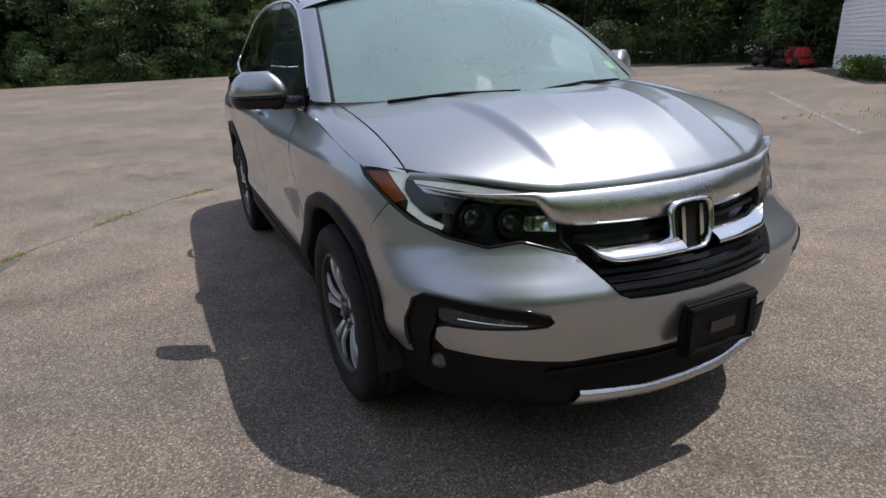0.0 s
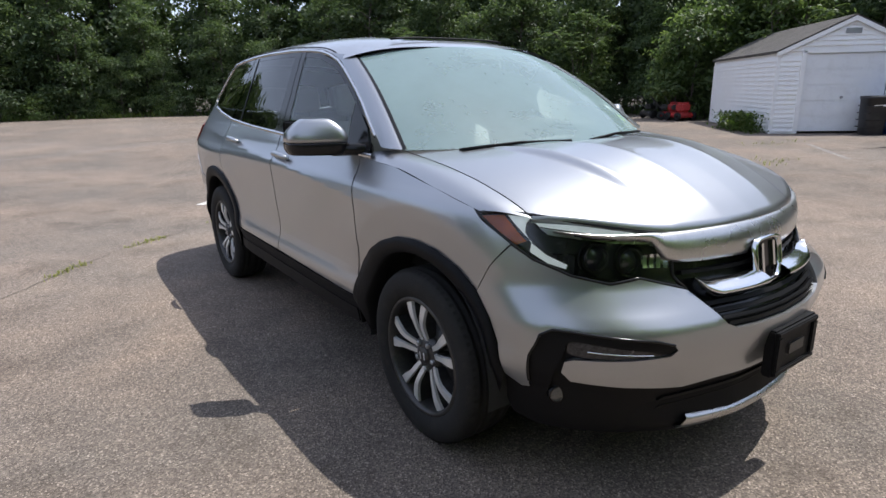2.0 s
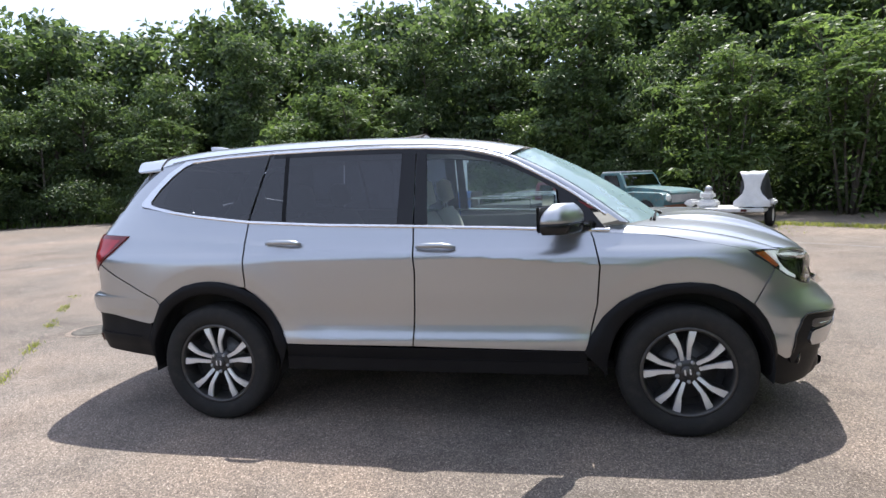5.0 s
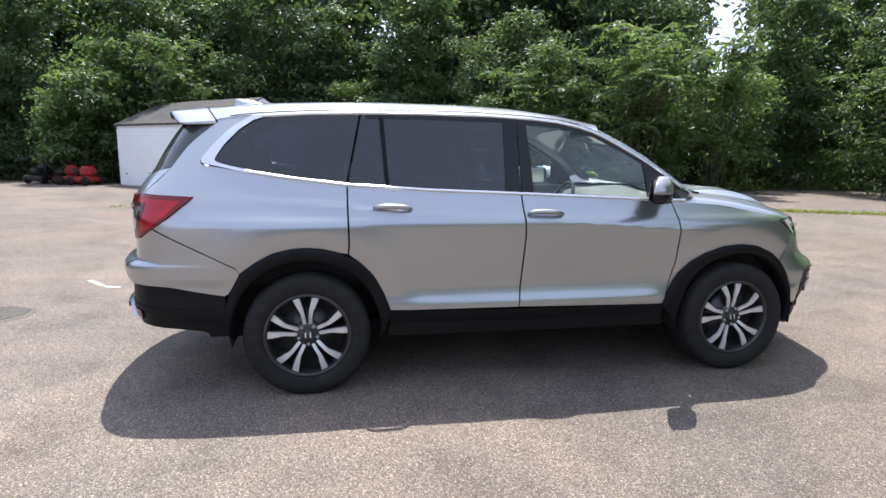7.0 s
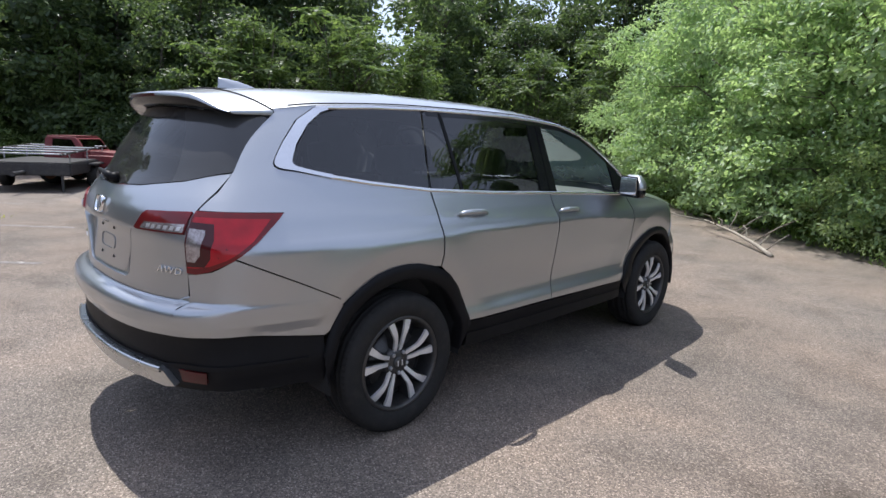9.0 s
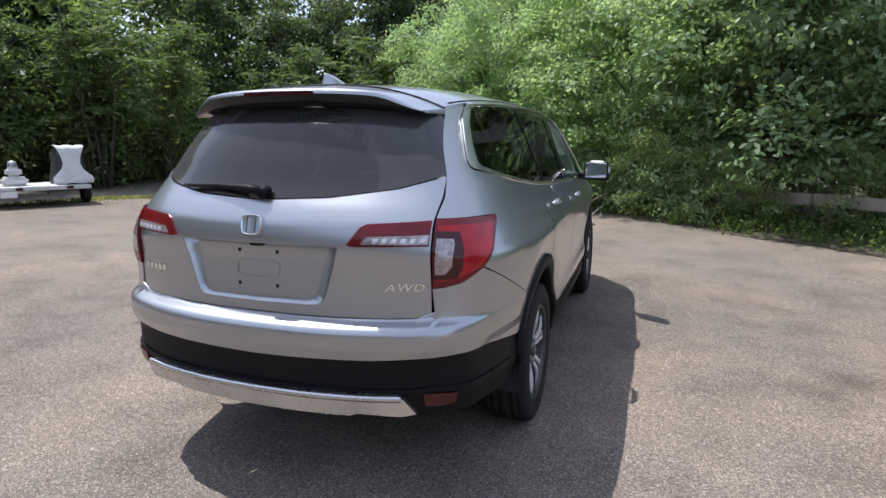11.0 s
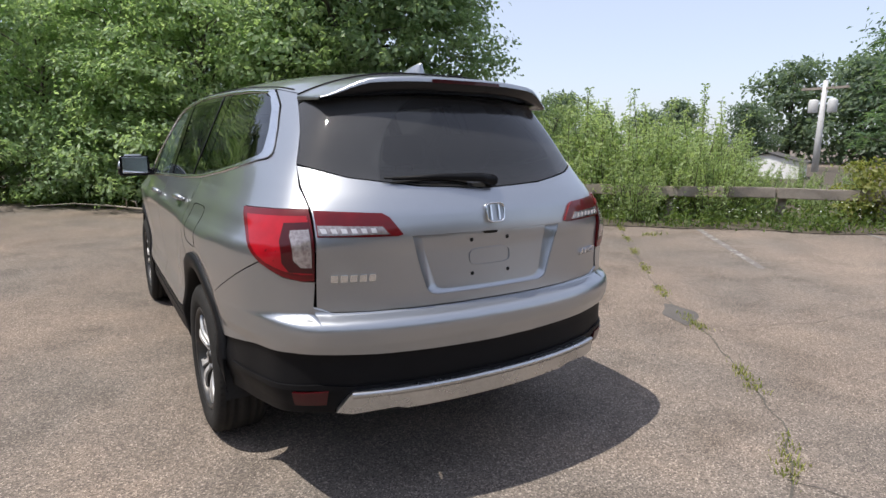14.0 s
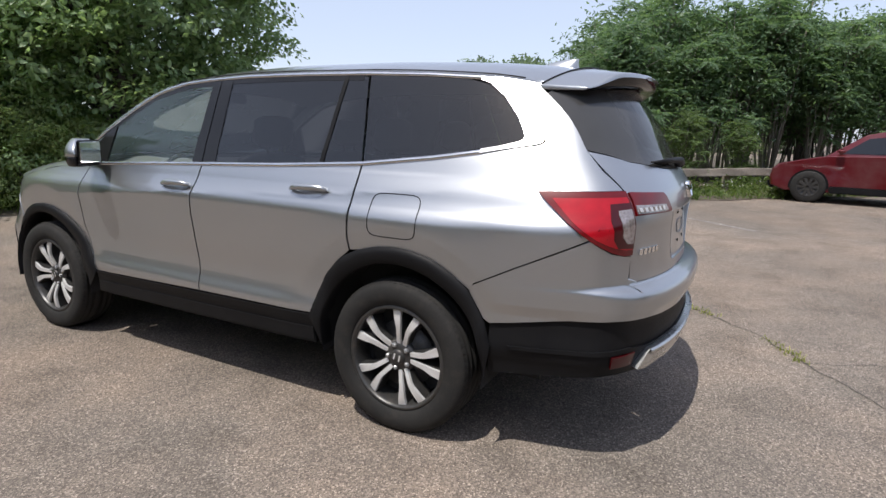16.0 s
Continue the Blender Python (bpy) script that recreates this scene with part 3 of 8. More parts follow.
def ribbon(specs, width, off=0.005, closed=False, step=0.02, grow=0.0):
    """A narrow raised strip along a line on the body."""
    line = trace(specs, closed, step)
    m = len(line)
    rows = [[], [], [], []]
    for i, p in enumerate(line):
        a, b = line[i - 1 if closed else max(i - 1, 0)], line[(i + 1) % m if closed else min(i + 1, m - 1)]
        d = Vector((b[0] - a[0], b[1] - a[1], 0))
        d = d.normalized() if d.length else Vector((1, 0, 0))
        nx, nz = -d.y, d.x
        for row, (w, o) in zip(rows, ((-0.5, off - 0.011), (-0.42, off), (0.42, off), (0.5, off - 0.011))):
            s, z = p[0] + nx * width * w, p[1] + nz * width * w
            row.append(skin(s, z) + skin_normal(s, z) * o)
    v, f = loft(rows, closed)
    return v, [q[::-1] for q in f]


def both_sides(name, lot, material, parent, label=""):
    return [part(name, shaped(lot), material, parent, label), part(name, shaped(mirrored(lot)), material, parent, label)]


def plain_both(name, lot, material, parent, label="", soft=True):
    v, f = lot
    a = part(name, mesh_of(v, f, soft), material, parent, label)
    b = part(name, mesh_of([(-p[0], p[1], p[2]) for p in v], [q[::-1] for q in f], soft), material, parent, label)
    return a, b


ARCH_F = [(0.86, 0.46), (0.90, 0.56), (0.96, 0.66), (1.05, 0.745), (1.15, 0.80), (1.28, 0.842), (1.41, 0.853), (1.54, 0.84), (1.66, 0.79), (1.75, 0.72), (1.81, 0.64), (1.845, 0.56), (1.87, 0.45)]
ARCH_R = [(-0.915, 0.48), (-0.96, 0.6), (-1.02, 0.71), (-1.11, 0.80), (-1.22, 0.85), (-1.32, 0.875), (-1.41, 0.882), (-1.5, 0.875), (-1.6, 0.85), (-1.7, 0.795), (-1.78, 0.73), (-1.84, 0.62), (-1.88, 0.50)]
BELT = [(1.0, 1.137), (0.75, 1.142), (0.35, 1.162), (-0.105, 1.18), (-0.67, 1.2), (-1.165, 1.23), (-1.53, 1.27), (-1.92, 1.335)]
TOPL = Curve([(-2.1, 1.575), (-1.9, 1.605), (-1.7, 1.632), (-1.07, 1.662), (-0.5, 1.664), (-0.17, 1.655), (0.17, 1.63), (0.41, 1.572), (0.6, 1.478), (0.75, 1.392), (1.08, 1.16)])
ROOFC = Curve([(-2.1, 1.7), (-1.8, 1.732), (-1.5, 1.75), (-1.0, 1.763), (-0.5, 1.760), (-0.1, 1.744), (0.2, 1.713), (0.4, 1.682), (0.6, 1.637)])


def arc_pts(cy, cz, r, a0, a1, n):
    return [(cy + r * math.cos(radians(a0 + (a1 - a0) * i / (n - 1))), cz + r * math.sin(radians(a0 + (a1 - a0) * i / (n - 1)))) for i in range(n)]


RIDE = 0.02
suv = thing("suv", "silver metallic sport utility vehicle with black lower cladding on asphalt", "car", 0, 0, RIDE)

# Sides.
both_sides("fender", panel(Y((0.877, 0.47), (0.935, 0.73), (0.95, 0.95), (0.92, 1.1), (0.906, 1.13), (1.2, 1.115), (1.5, 1.065), (1.71, 1.02), (1.75, 0.985), (1.86, 0.915))
                           + Y((1.80, 0.83), (1.745, 0.73)) + Y(*ARCH_F[8:0:-1]), 0.0, 0.014, 0.03, 0.014), M["paint"], suv)
both_sides("front_door", panel(Y((0.868, 0.47), (0.926, 0.73), (0.941, 0.95), (0.911, 1.1), (0.897, 1.138), (0.75, 1.142), (0.35, 1.162), (-0.1, 1.18), (-0.086, 0.93), (-0.1, 0.7), (-0.116, 0.49)), 0.0, 0.014, 0.03, 0.014), M["paint"], suv)
both_sides("rear_door", panel(Y((-0.11, 1.18), (-0.67, 1.2), (-1.16, 1.229), (-1.16, 1.1), (-1.155, 0.9), (-1.162, 0.84)) + Y(*ARCH_R[3::-1]) + Y((-0.92, 0.495), (-0.124, 0.49), (-0.11, 0.7), (-0.096, 0.93)), 0.0, 0.014, 0.03, 0.014), M["paint"], suv)
both_sides("quarter_panel", panel(
    Y((-1.17, 0.845), (-1.165, 0.9), (-1.17, 1.1), (-1.17, 1.23), (-1.53, 1.27), (-1.92, 1.335), (-1.966, 1.340), (-1.990, 1.346), (-2.003, 1.357), (-2.004, 1.371), (-1.990, 1.394), (-1.935, 1.465), (-1.838, 1.568), (-1.735, 1.63), (-1.69, 1.643), (-1.95, 1.615))
    + Re((0.597, 1.60), (0.603, 1.585), (0.648, 1.45), (0.692, 1.335), (0.712, 1.25), (0.706, 1.178)) + Y((-2.02, 1.168), (-2.145, 1.066), (-2.25, 0.99), (-1.97, 0.857), (-1.80, 0.772), (-1.785, 0.735)) + Y(*ARCH_R[9:3:-1]), 0.0, 0.014, 0.03, 0.014), M["paint"], suv)
# Black arches, sills and lower claddings.
def arch_trim(outer, yc, r):
    """A flared lip round a wheel opening, turned in at its edge."""
    n = 41
    o = resample([(*p, 0) for p in outer], n)
    a0, a1 = (186, -6) if outer[0][0] < outer[-1][0] else (-6, 186)
    inn = [(p[0], p[1], 0) for p in arc_pts(yc, 0.37, r, a0, a1, n)]
    rows_ = [[], [], [], [], [], []]
    for p, q in zip(o, inn):
        for row, (t, off) in zip(rows_, ((-0.02, -0.004), (0.0, 0.012), (0.35, 0.020), (0.9, 0.020), (1.0, 0.012), (1.0, -0.06))):
            yy, zz = p[0] + (q[0] - p[0]) * t, p[1] + (q[1] - p[1]) * t
            s_, z_ = place(("y", yy, zz))
            row.append(skin(s_, z_) + skin_normal(s_, z_) * off)
    v_, f_ = loft(rows_)
    return v_, (f_ if outer[0][0] > outer[-1][0] else [k[::-1] for k in f_])


plain_both("wheel_arch_trim", arch_trim(ARCH_F, 1.41, 0.425), M["clad"], suv)
plain_both("wheel_arch_trim", arch_trim(ARCH_R, -1.41, 0.435), M["clad"], suv)
both_sides("sill_cladding", panel(Y((0.87, 0.466), (-0.916, 0.486), (-0.93, 0.33), (0.88, 0.325)), 0.004, 0.05), M["clad"], suv)
both_sides("sill_step", panel(Y((0.86, 0.40), (-0.92, 0.415), (-0.925, 0.345), (0.87, 0.335)), 0.010, 0.01), M["clad"], suv)

# Tail.
low = panel(Y((-2.252, 0.984), (-1.972, 0.852), (-1.80, 0.766), (-1.783, 0.731), (-1.845, 0.62), (-1.87, 0.605)) + Y((-2.2, 0.655)) + Re((0.80, 0.662), (0.5, 0.645), (0, 0.635), (0, 0.735), (0.40, 0.735), (0.70, 0.735), (0.716, 0.825), (0.708, 0.915), (0.745, 0.918)) + Y((-2.325, 0.932)), 0.004, 0.014, 0.04, 0.012)
rear_bumper = part("rear_bumper", shaped(merge(low, mirrored(low))), M["paint"], suv)
ledge = []
for t in np.linspace(0, 1, 13):
    row = []
    for k in range(-24, 25):
        u = k / 24
        zt = 0.792 + 0.006 * abs(u) ** 2 + 0.027 * smoothstep(0.9, 1.0, abs(u))
        q = place(("r", u * (0.702 + 0.016 * float(t)), 0.733 + (zt - 0.733) * float(t)))
        row.append(skin(*q) + skin_normal(*q) * 0.004)
    ledge.append(row)
ledge.append([p + Vector((0, 0.03, -0.004)) for p in ledge[-1]])
v, f = loft(ledge)
part("bumper_ledge", mesh_of(v, f, True), M["paint"], rear_bumper)
low = panel(Y((-1.87, 0.60), (-2.2, 0.652)) + Re((0.80, 0.66), (0.5, 0.643), (0, 0.633), (0, 0.39), (0.6, 0.40)) + Re((0.78, 0.41)) + Y((-2.15, 0.395), (-1.865, 0.375)), -0.006, 0.05)
part("rear_cladding", shaped(merge(low, mirrored(low))), M["clad"], suv)
low = panel(Y((-1.95, 0.515), (-2.2, 0.525)) + Re((0.82, 0.53), (0.72, 0.533), (0.62, 0.52), (0, 0.515), (0, 0.49), (0.62, 0.492), (0.74, 0.512)) + Y((-2.2, 0.508), (-1.97, 0.5)), 0.001, 0.008)
part("cladding_crease", shaped(merge(low, mirrored(low))), M["clad"], suv)
low = panel(Re((0, 0.500), (0.595, 0.505), (0.615, 0.49), (0.655, 0.428), (0.60, 0.416), (0.50, 0.424), (0.40, 0.426), (0, 0.424)), 0.022, 0.04, 0.04, 0.015)
v, f = ribbon(Re((-0.605, 0.497), (0, 0.494), (0.605, 0.497)), 0.022, 0.034)
skid_edge = (v, f)
part("skid_plate", shaped(merge(low, mirrored(low))), M["satin"], suv, "satin silver rear skid plate")
part("skid_edge", mesh_of(*skid_edge, True), M["satin"], suv)
low = panel(Re((0, 0.45), (0.40, 0.45), (0.455, 0.428), (0.40, 0.412), (0, 0.410)), 0.018, 0.03)
part("skid_insert", shaped(merge(low, mirrored(low))), M["satin"], suv)
both_sides("reflector", panel(Re((0.685, 0.507), (0.80, 0.503), (0.79, 0.452), (0.69, 0.452)), 0.006), M["tail_dark"], suv, "dark red rear reflector")
gate = Re((0, 1.236), (0, 1.074), (0.365, 1.074), (0.335, 0.97), (0.30, 0.86), (0.285, 0.845), (0.26, 0.838), (0, 0.836), (0, 0.798), (0.5, 0.798), (0.690, 0.802), (0.705, 0.818), (0.699, 1.17), (0.704, 1.25), (0.694, 1.325), (0.55, 1.283), (0.3, 1.25))
gate = panel(gate, 0.0, 0.022)
tailgate = part("tailgate", shaped(merge(gate, mirrored(gate))), M["paint"], suv)
NOTCH = [(0, 1.074), (0.365, 1.074), (0.335, 0.97), (0.30, 0.86), (0.285, 0.845), (0.26, 0.838), (0, 0.836)]
FLOOR = [(0, 1.068), (0.318, 1.068), (0.290, 0.97), (0.262, 0.882), (0.246, 0.864), (0.222, 0.856), (0, 0.854)]
def recess_depth(z):
    """The recess is deepest under its upper edge."""
    return -0.005 - 0.030 * min(1.0, max(0.0, (z - 0.848) / 0.22))


rec = panel(Re(*FLOOR), 0.0, 0.0)
rec = ([p + n * recess_depth(p.z) for p, n in zip(rec[0], rec[2])], rec[1], [(n + Vector((0, 0, 0.095))).normalized() for n in rec[2]])
part("plate_recess", shaped(merge(rec, mirrored(rec))), M["paint"], tailgate)
sides = []
for lines, o in ((NOTCH, 0.001), (NOTCH, -0.004), (FLOOR, -0.0325)):
    row = []
    for k in range(len(lines) - 1):
        for j in range(14):
            t = j / 14
            q = place(("r", lines[k][0] + (lines[k + 1][0] - lines[k][0]) * t, lines[k][1] + (lines[k + 1][1] - lines[k][1]) * t))
            row.append(skin(*q) + skin_normal(*q) * (o if o > -0.03 else recess_depth(q[1]) - 0.0005))
    q = place(("r", *lines[-1]))
    sides.append(row + [skin(*q) + skin_normal(*q) * (o if o > -0.03 else recess_depth(q[1]) - 0.0005)])
v, f = loft(sides)
part("recess_slope", mesh_of(*join((v, f), ([(-q.x, q.y, q.z) for q in v], [k[::-1] for k in f])), True), M["paint"], tailgate)
rec = panel(Re((0, 1.072), (0.035, 1.072), (0.03, 1.058), (0, 1.056)), -0.024, 0.01)
part("gate_latch", shaped(merge(rec, mirrored(rec))), M["gloss"], tailgate)
for sx in (-0.09, 0.09):
    for z in (0.90, 1.03):
        p, n = skin(*place(("r", sx, z))), skin_normal(*place(("r", sx, z)))
        v, f = lathe([(0, 0.004), (0.006, 0.004), (0.009, 0.0)], 10, "z")
        q = n.to_track_quat("Z", "Y")
        part("screw_hole", mesh_of([p + n * recess_depth(z) + q @ Vector(a) for a in v], f), M["gloss"], tailgate)
oval = [("r", 0.10 * math.copysign(abs(math.cos(a)) ** 0.4, math.cos(a)), 0.966 + 0.033 * math.copysign(abs(math.sin(a)) ** 0.6, math.sin(a))) for a in [2 * math.pi * (k + 0.5) / 24 for k in range(24)]]
v, f = ribbon(oval, 0.003, 0.0, True)
v = [p + Vector((0, 1, 0)) * (-recess_depth(p.z) - 0.004) for p in v]
part("recess_oval", mesh_of(v, f), M["steel"], tailgate)
rg = panel(Re((0, 1.243), (0.3, 1.257), (0.55, 1.290), (0.688, 1.333), (0.70, 1.345), (0.652, 1.46), (0.612, 1.565), (0.58, 1.59), (0, 1.615)), -0.004, 0.004)
part("rear_window", shaped(merge(rg, mirrored(rg))), M["glass_rear"], suv, "tinted dusty rear window")
rg = panel(Re((0, 1.243), (0.3, 1.257), (0.55, 1.290), (0.688, 1.333), (0.70, 1.345), (0.652, 1.46), (0.612, 1.565), (0.58, 1.59), (0.555, 1.575), (0.60, 1.46), (0.635, 1.352), (0.54, 1.315), (0.3, 1.285), (0, 1.272)), -0.009, 0.0)
part("rear_window_border", shaped(merge(rg, mirrored(rg))), M["gloss"], suv)
# Tail lamps, outer and inner.
lamp = panel(Re((0.706, 1.172)) + Y((-2.03, 1.162), (-2.05, 1.142), (-2.15, 1.06), (-2.26, 0.98), (-2.33, 0.935)) + Re((0.75, 0.921), (0.709, 0.922)), 0.010, 0.03)
outer = both_sides("tail_lamp", lamp, M["tail_rim"], suv, "red wraparound tail lamp")
dark = panel(Re((0.710, 1.130), (0.782, 1.124), (0.806, 1.06), (0.806, 0.99), (0.786, 0.955), (0.710, 0.950)), 0.0122, 0.002)
clear = panel(Re((0.716, 1.105), (0.768, 1.10), (0.775, 1.08), (0.772, 1.0), (0.75, 0.972), (0.716, 0.972)), 0.0135, 0.004)
inner = panel(Re((0.694, 1.168), (0.47, 1.158), (0.445, 1.145), (0.40, 1.082), (0.42, 1.076), (0.694, 1.078)), 0.010, 0.02)
strip = panel(Re((0.69, 1.118), (0.475, 1.112), (0.45, 1.084), (0.69, 1.084)), 0.0135, 0.006)
fill = panel(Re((0.716, 1.150)) + Y((-2.088, 1.140), (-2.178, 1.054), (-2.278, 0.986), (-2.33, 0.958)) + Re((0.75, 0.946), (0.716, 0.946)), 0.0112, 0.002)
for k, ob in enumerate(outer):
    turn = (lambda a: a) if k == 0 else mirrored
    part("light_band", shaped(turn(fill)), M["tail_mid"], ob, "bright red light band")
    part("lamp_shade", shaped(turn(dark)), M["tail_dark"], ob)
    part("reversing_lamp", shaped(turn(clear)), M["tail_clear"], ob, "clear reversing lamp")
    il = part("inner_tail_lamp", shaped(turn(inner)), M["tail_rim"], tailgate, "red inner tail lamp")
    part("light_strip", shaped(turn(strip)), M["tail_clear"], il, "clear light strip")
    for j in range(6):
        x = 0.50 + 0.033 * j
        led = panel(Re((x, 1.106), (x + 0.018, 1.106), (x + 0.013, 1.09), (x - 0.005, 1.09)), 0.017, 0.004)
        part("led_cell", shaped(turn(led)), M["led"], il)
# Badges: plain bars for the model's name, letters for the drive.
for j in range(5):
    x = -0.655 + 0.033 * j
    bar = panel(Re((x, 0.938), (x + 0.024, 0.938), (x + 0.022, 0.912), (x - 0.002, 0.912)), 0.006, 0.008)
    part("badge_bar", shaped(bar), M["chrome"], tailgate)
txt = bpy.data.curves.new("drive_badge", "FONT")
txt.body, txt.size, txt.extrude, txt.shear, txt.space_character = "AWD", 0.043, 0.003, 0.25, 1.12
p, n = skin(*place(("r", 0.61, 0.907))), skin_normal(*place(("r", 0.61, 0.907)))
tmp = new("drive_badge", txt)
me = bpy.data.meshes.new_from_object(tmp.evaluated_get(bpy.context.evaluated_depsgraph_get()))
bpy.data.objects.remove(tmp)
xs = [v.co.x for v in me.vertices]
mid = (min(xs) + max(xs)) / 2
across = Vector((0, 0, 1)).cross(n).normalized()
upw = n.cross(across)
for v in me.vertices:
    v.co = p + across * (v.co.x - mid) * 1.35 + upw * v.co.y + n * (v.co.z + 0.004)
me.materials.clear()
part("drive_badge", me, M["chrome"], tailgate, "chrome AWD badge")


def emblem(name, centre, n, w, h, parent):
    """A rounded chrome frame with two plain uprights in it."""
    q = Vector(n)
    ax = Vector((0, 0, 1)).cross(q).normalized()
    up = q.cross(ax)
    rows = []
    for r, o in ((1.0, 0.0), (0.99, 0.014), (0.93, 0.018), (0.86, 0.014), (0.84, 0.0)):
        row = []
        for k in range(32):
            a = 2 * math.pi * k / 32
            c, s = math.cos(a), math.sin(a)
            taper = 1.0 + 0.10 * s
            row.append(Vector(centre) + ax * (math.copysign(abs(c) ** 0.5, c) * w / 2 * r * taper) + up * (math.copysign(abs(s) ** 0.5, s) * h / 2 * r) + q * o)
        rows.append(row)
    v, f = loft(rows, True)
    e = part(name, mesh_of(v, f, True), M["chrome"], parent, "plain chrome emblem")
    base = [Vector(centre) + (p - Vector(centre)) * 0.9 + q * 0.003 for p in rows[0]]
    part("emblem_back", mesh_of(base, [tuple(range(32))]), M["gloss"] if h > 0.12 else M["paint"], e)
    for x0, x1, z0, z1 in ((-0.25, -0.17, -0.36, 0.36), (0.17, 0.25, -0.36, 0.36)):
        c = [Vector(centre) + ax * x * w + up * z * h for x, z in ((x0, z0), (x1, z0), (x1, z1), (x0, z1))]
        part("emblem_bar", mesh_of(c + [p + q * 0.012 for p in c], [(4, 5, 6, 7), (0, 1, 5, 4), (1, 2, 6, 5), (2, 3, 7, 6), (3, 0, 4, 7)]), M["chrome"], e)


pr = place(("r", 0.0, 1.143))
emblem("rear_emblem", skin(*pr), skin_normal(*pr), 0.092, 0.082, tailgate)
# Wiper of the rear window.
v1 = skin(*place(("r", 0.02, 1.268))) + Vector((0, -0.03, 0))
v2 = skin(*place(("r", -0.40, 1.282))) + Vector((0, -0.025, 0))
wiper = part("rear_wiper", mesh_of(*join(tube([v1, v1.lerp(v2, 0.15) + Vector((0, -0.012, 0.012)), v1.lerp(v2, 0.55) + Vector((0, -0.012, 0.012)), v2], [0.022, 0.018, 0.010, 0.007], 8),
                                         tube([v1 + Vector((0, 0.03, 0)), v1 + Vector((0, -0.012, 0))], [0.026, 0.022], 12)), True), M["clad"], suv, "black rear wiper")
part("wiper_blade", mesh_of(*tube([v1.lerp(v2, 0.22) + Vector((0, 0.012, 0.004)), v2 + Vector((-0.03, 0.012, 0.002))], [0.006, 0.005], 6)), M["inner"], wiper)

# Nose.
low = panel(Fr((0, 0.66), (0.5, 0.66), (0.80, 0.66), (0.875, 0.66)) + Y((1.955, 0.47), (1.872, 0.455), (1.845, 0.35), (1.87, 0.27)) + Fr((0.80, 0.235), (0.5, 0.225), (0, 0.22)), -0.016, 0.04)
part("front_cladding", shaped(merge(low, mirrored(low))), M["clad"], suv, "matt black front apron")
bump = panel(Y((1.862, 0.908), (1.805, 0.83), (1.750, 0.728), (1.815, 0.64), (1.85, 0.56), (1.874, 0.452), (1.925, 0.415), (1.952, 0.418)) + Fr((0.868, 0.55), (0.850, 0.633), (0.828, 0.654), (0.80, 0.653), (0.60, 0.628), (0.54, 0.610), (0.525, 0.588), (0.545, 0.570), (0.790, 0.556), (0.807, 0.545), (0.810, 0.505), (0.785, 0.472),
             (0.60, 0.45), (0.45, 0.425), (0.30, 0.43), (0, 0.425), (0, 0.619), (0.285, 0.626), (0.33, 0.648), (0.375, 0.705), (0.41, 0.752), (0.55, 0.797), (0.641, 0.782), (0.74, 0.812), (0.82, 0.862)), 0.004, 0.03)
part("front_bumper", shaped(merge(bump, mirrored(bump))), M["paint"], suv)
both_sides("bumper_frame", panel(rnd(Y((1.952, 0.40)) + Fr((0.873, 0.55), (0.856, 0.634), (0.832, 0.656), (0.80, 0.656), (0.60, 0.626), (0.543, 0.608), (0.528, 0.588), (0.545, 0.574), (0.575, 0.577), (0.61, 0.592), (0.785, 0.622), (0.809, 0.61), (0.811, 0.56), (0.812, 0.36)), 0.22, 2), -0.002, 0.03), M["clad"], suv, "gloss black bumper frame")
v, f = ribbon(Y((1.958, 0.45)) + Fr((0.869, 0.55), (0.853, 0.631), (0.83, 0.654), (0.80, 0.654), (0.60, 0.629), (0.54, 0.609)), 0.008, 0.009)
plain_both("bumper_frame_edge", (v, f), M["gloss"], suv)
both_sides("marker_strip", panel(rnd(Fr((0.806, 0.617), (0.785, 0.620), (0.61, 0.590), (0.56, 0.577), (0.58, 0.569), (0.806, 0.560))), -0.004, 0.02), M["housing"], suv, "dark marker lamp strip")
v, f = ribbon(Fr((0.765, 0.586), (0.69, 0.581), (0.60, 0.576)), 0.003, -0.001)
plain_both("marker_glint", (v, f), M["chrome"], suv)


def lip_row(z, o, half):
    row = []
    for k in range(41):
        u = k / 20 - 1
        q = place(("f", half * u, z + 0.014 * abs(u) ** 4))
        row.append(skin(*q) + skin_normal(*q) * (o if half < 0.5 else -0.018 + (o + 0.018) * (1 - abs(u) ** 5)))
    return row


v, f = loft([lip_row(z, o, 0.60) for z, o in ((0.36, -0.016), (0.315, 0.006), (0.285, 0.024), (0.272, 0.028), (0.23, 0.020), (0.20, -0.02))])
part("lip_base", mesh_of(v, f, True), M["clad"], suv)
v, f = loft([lip_row(z, o, w) for z, o, w in ((0.290, 0.016, 0.40), (0.287, 0.032, 0.405), (0.281, 0.036, 0.41), (0.262, 0.037, 0.425), (0.247, 0.032, 0.43), (0.242, 0.016, 0.43))])
part("front_skid_lip", mesh_of(v, f, True), M["satin"], suv, "satin silver front lip")
for k in range(2):
    z = 0.335 + 0.036 * k
    bar = panel(Fr((0, z + 0.012), (0.50, z + 0.012), (0.52, z), (0, z)), -0.008, 0.02)
    part("lower_grille_bar", shaped(merge(bar, mirrored(bar))), M["clad"], suv)
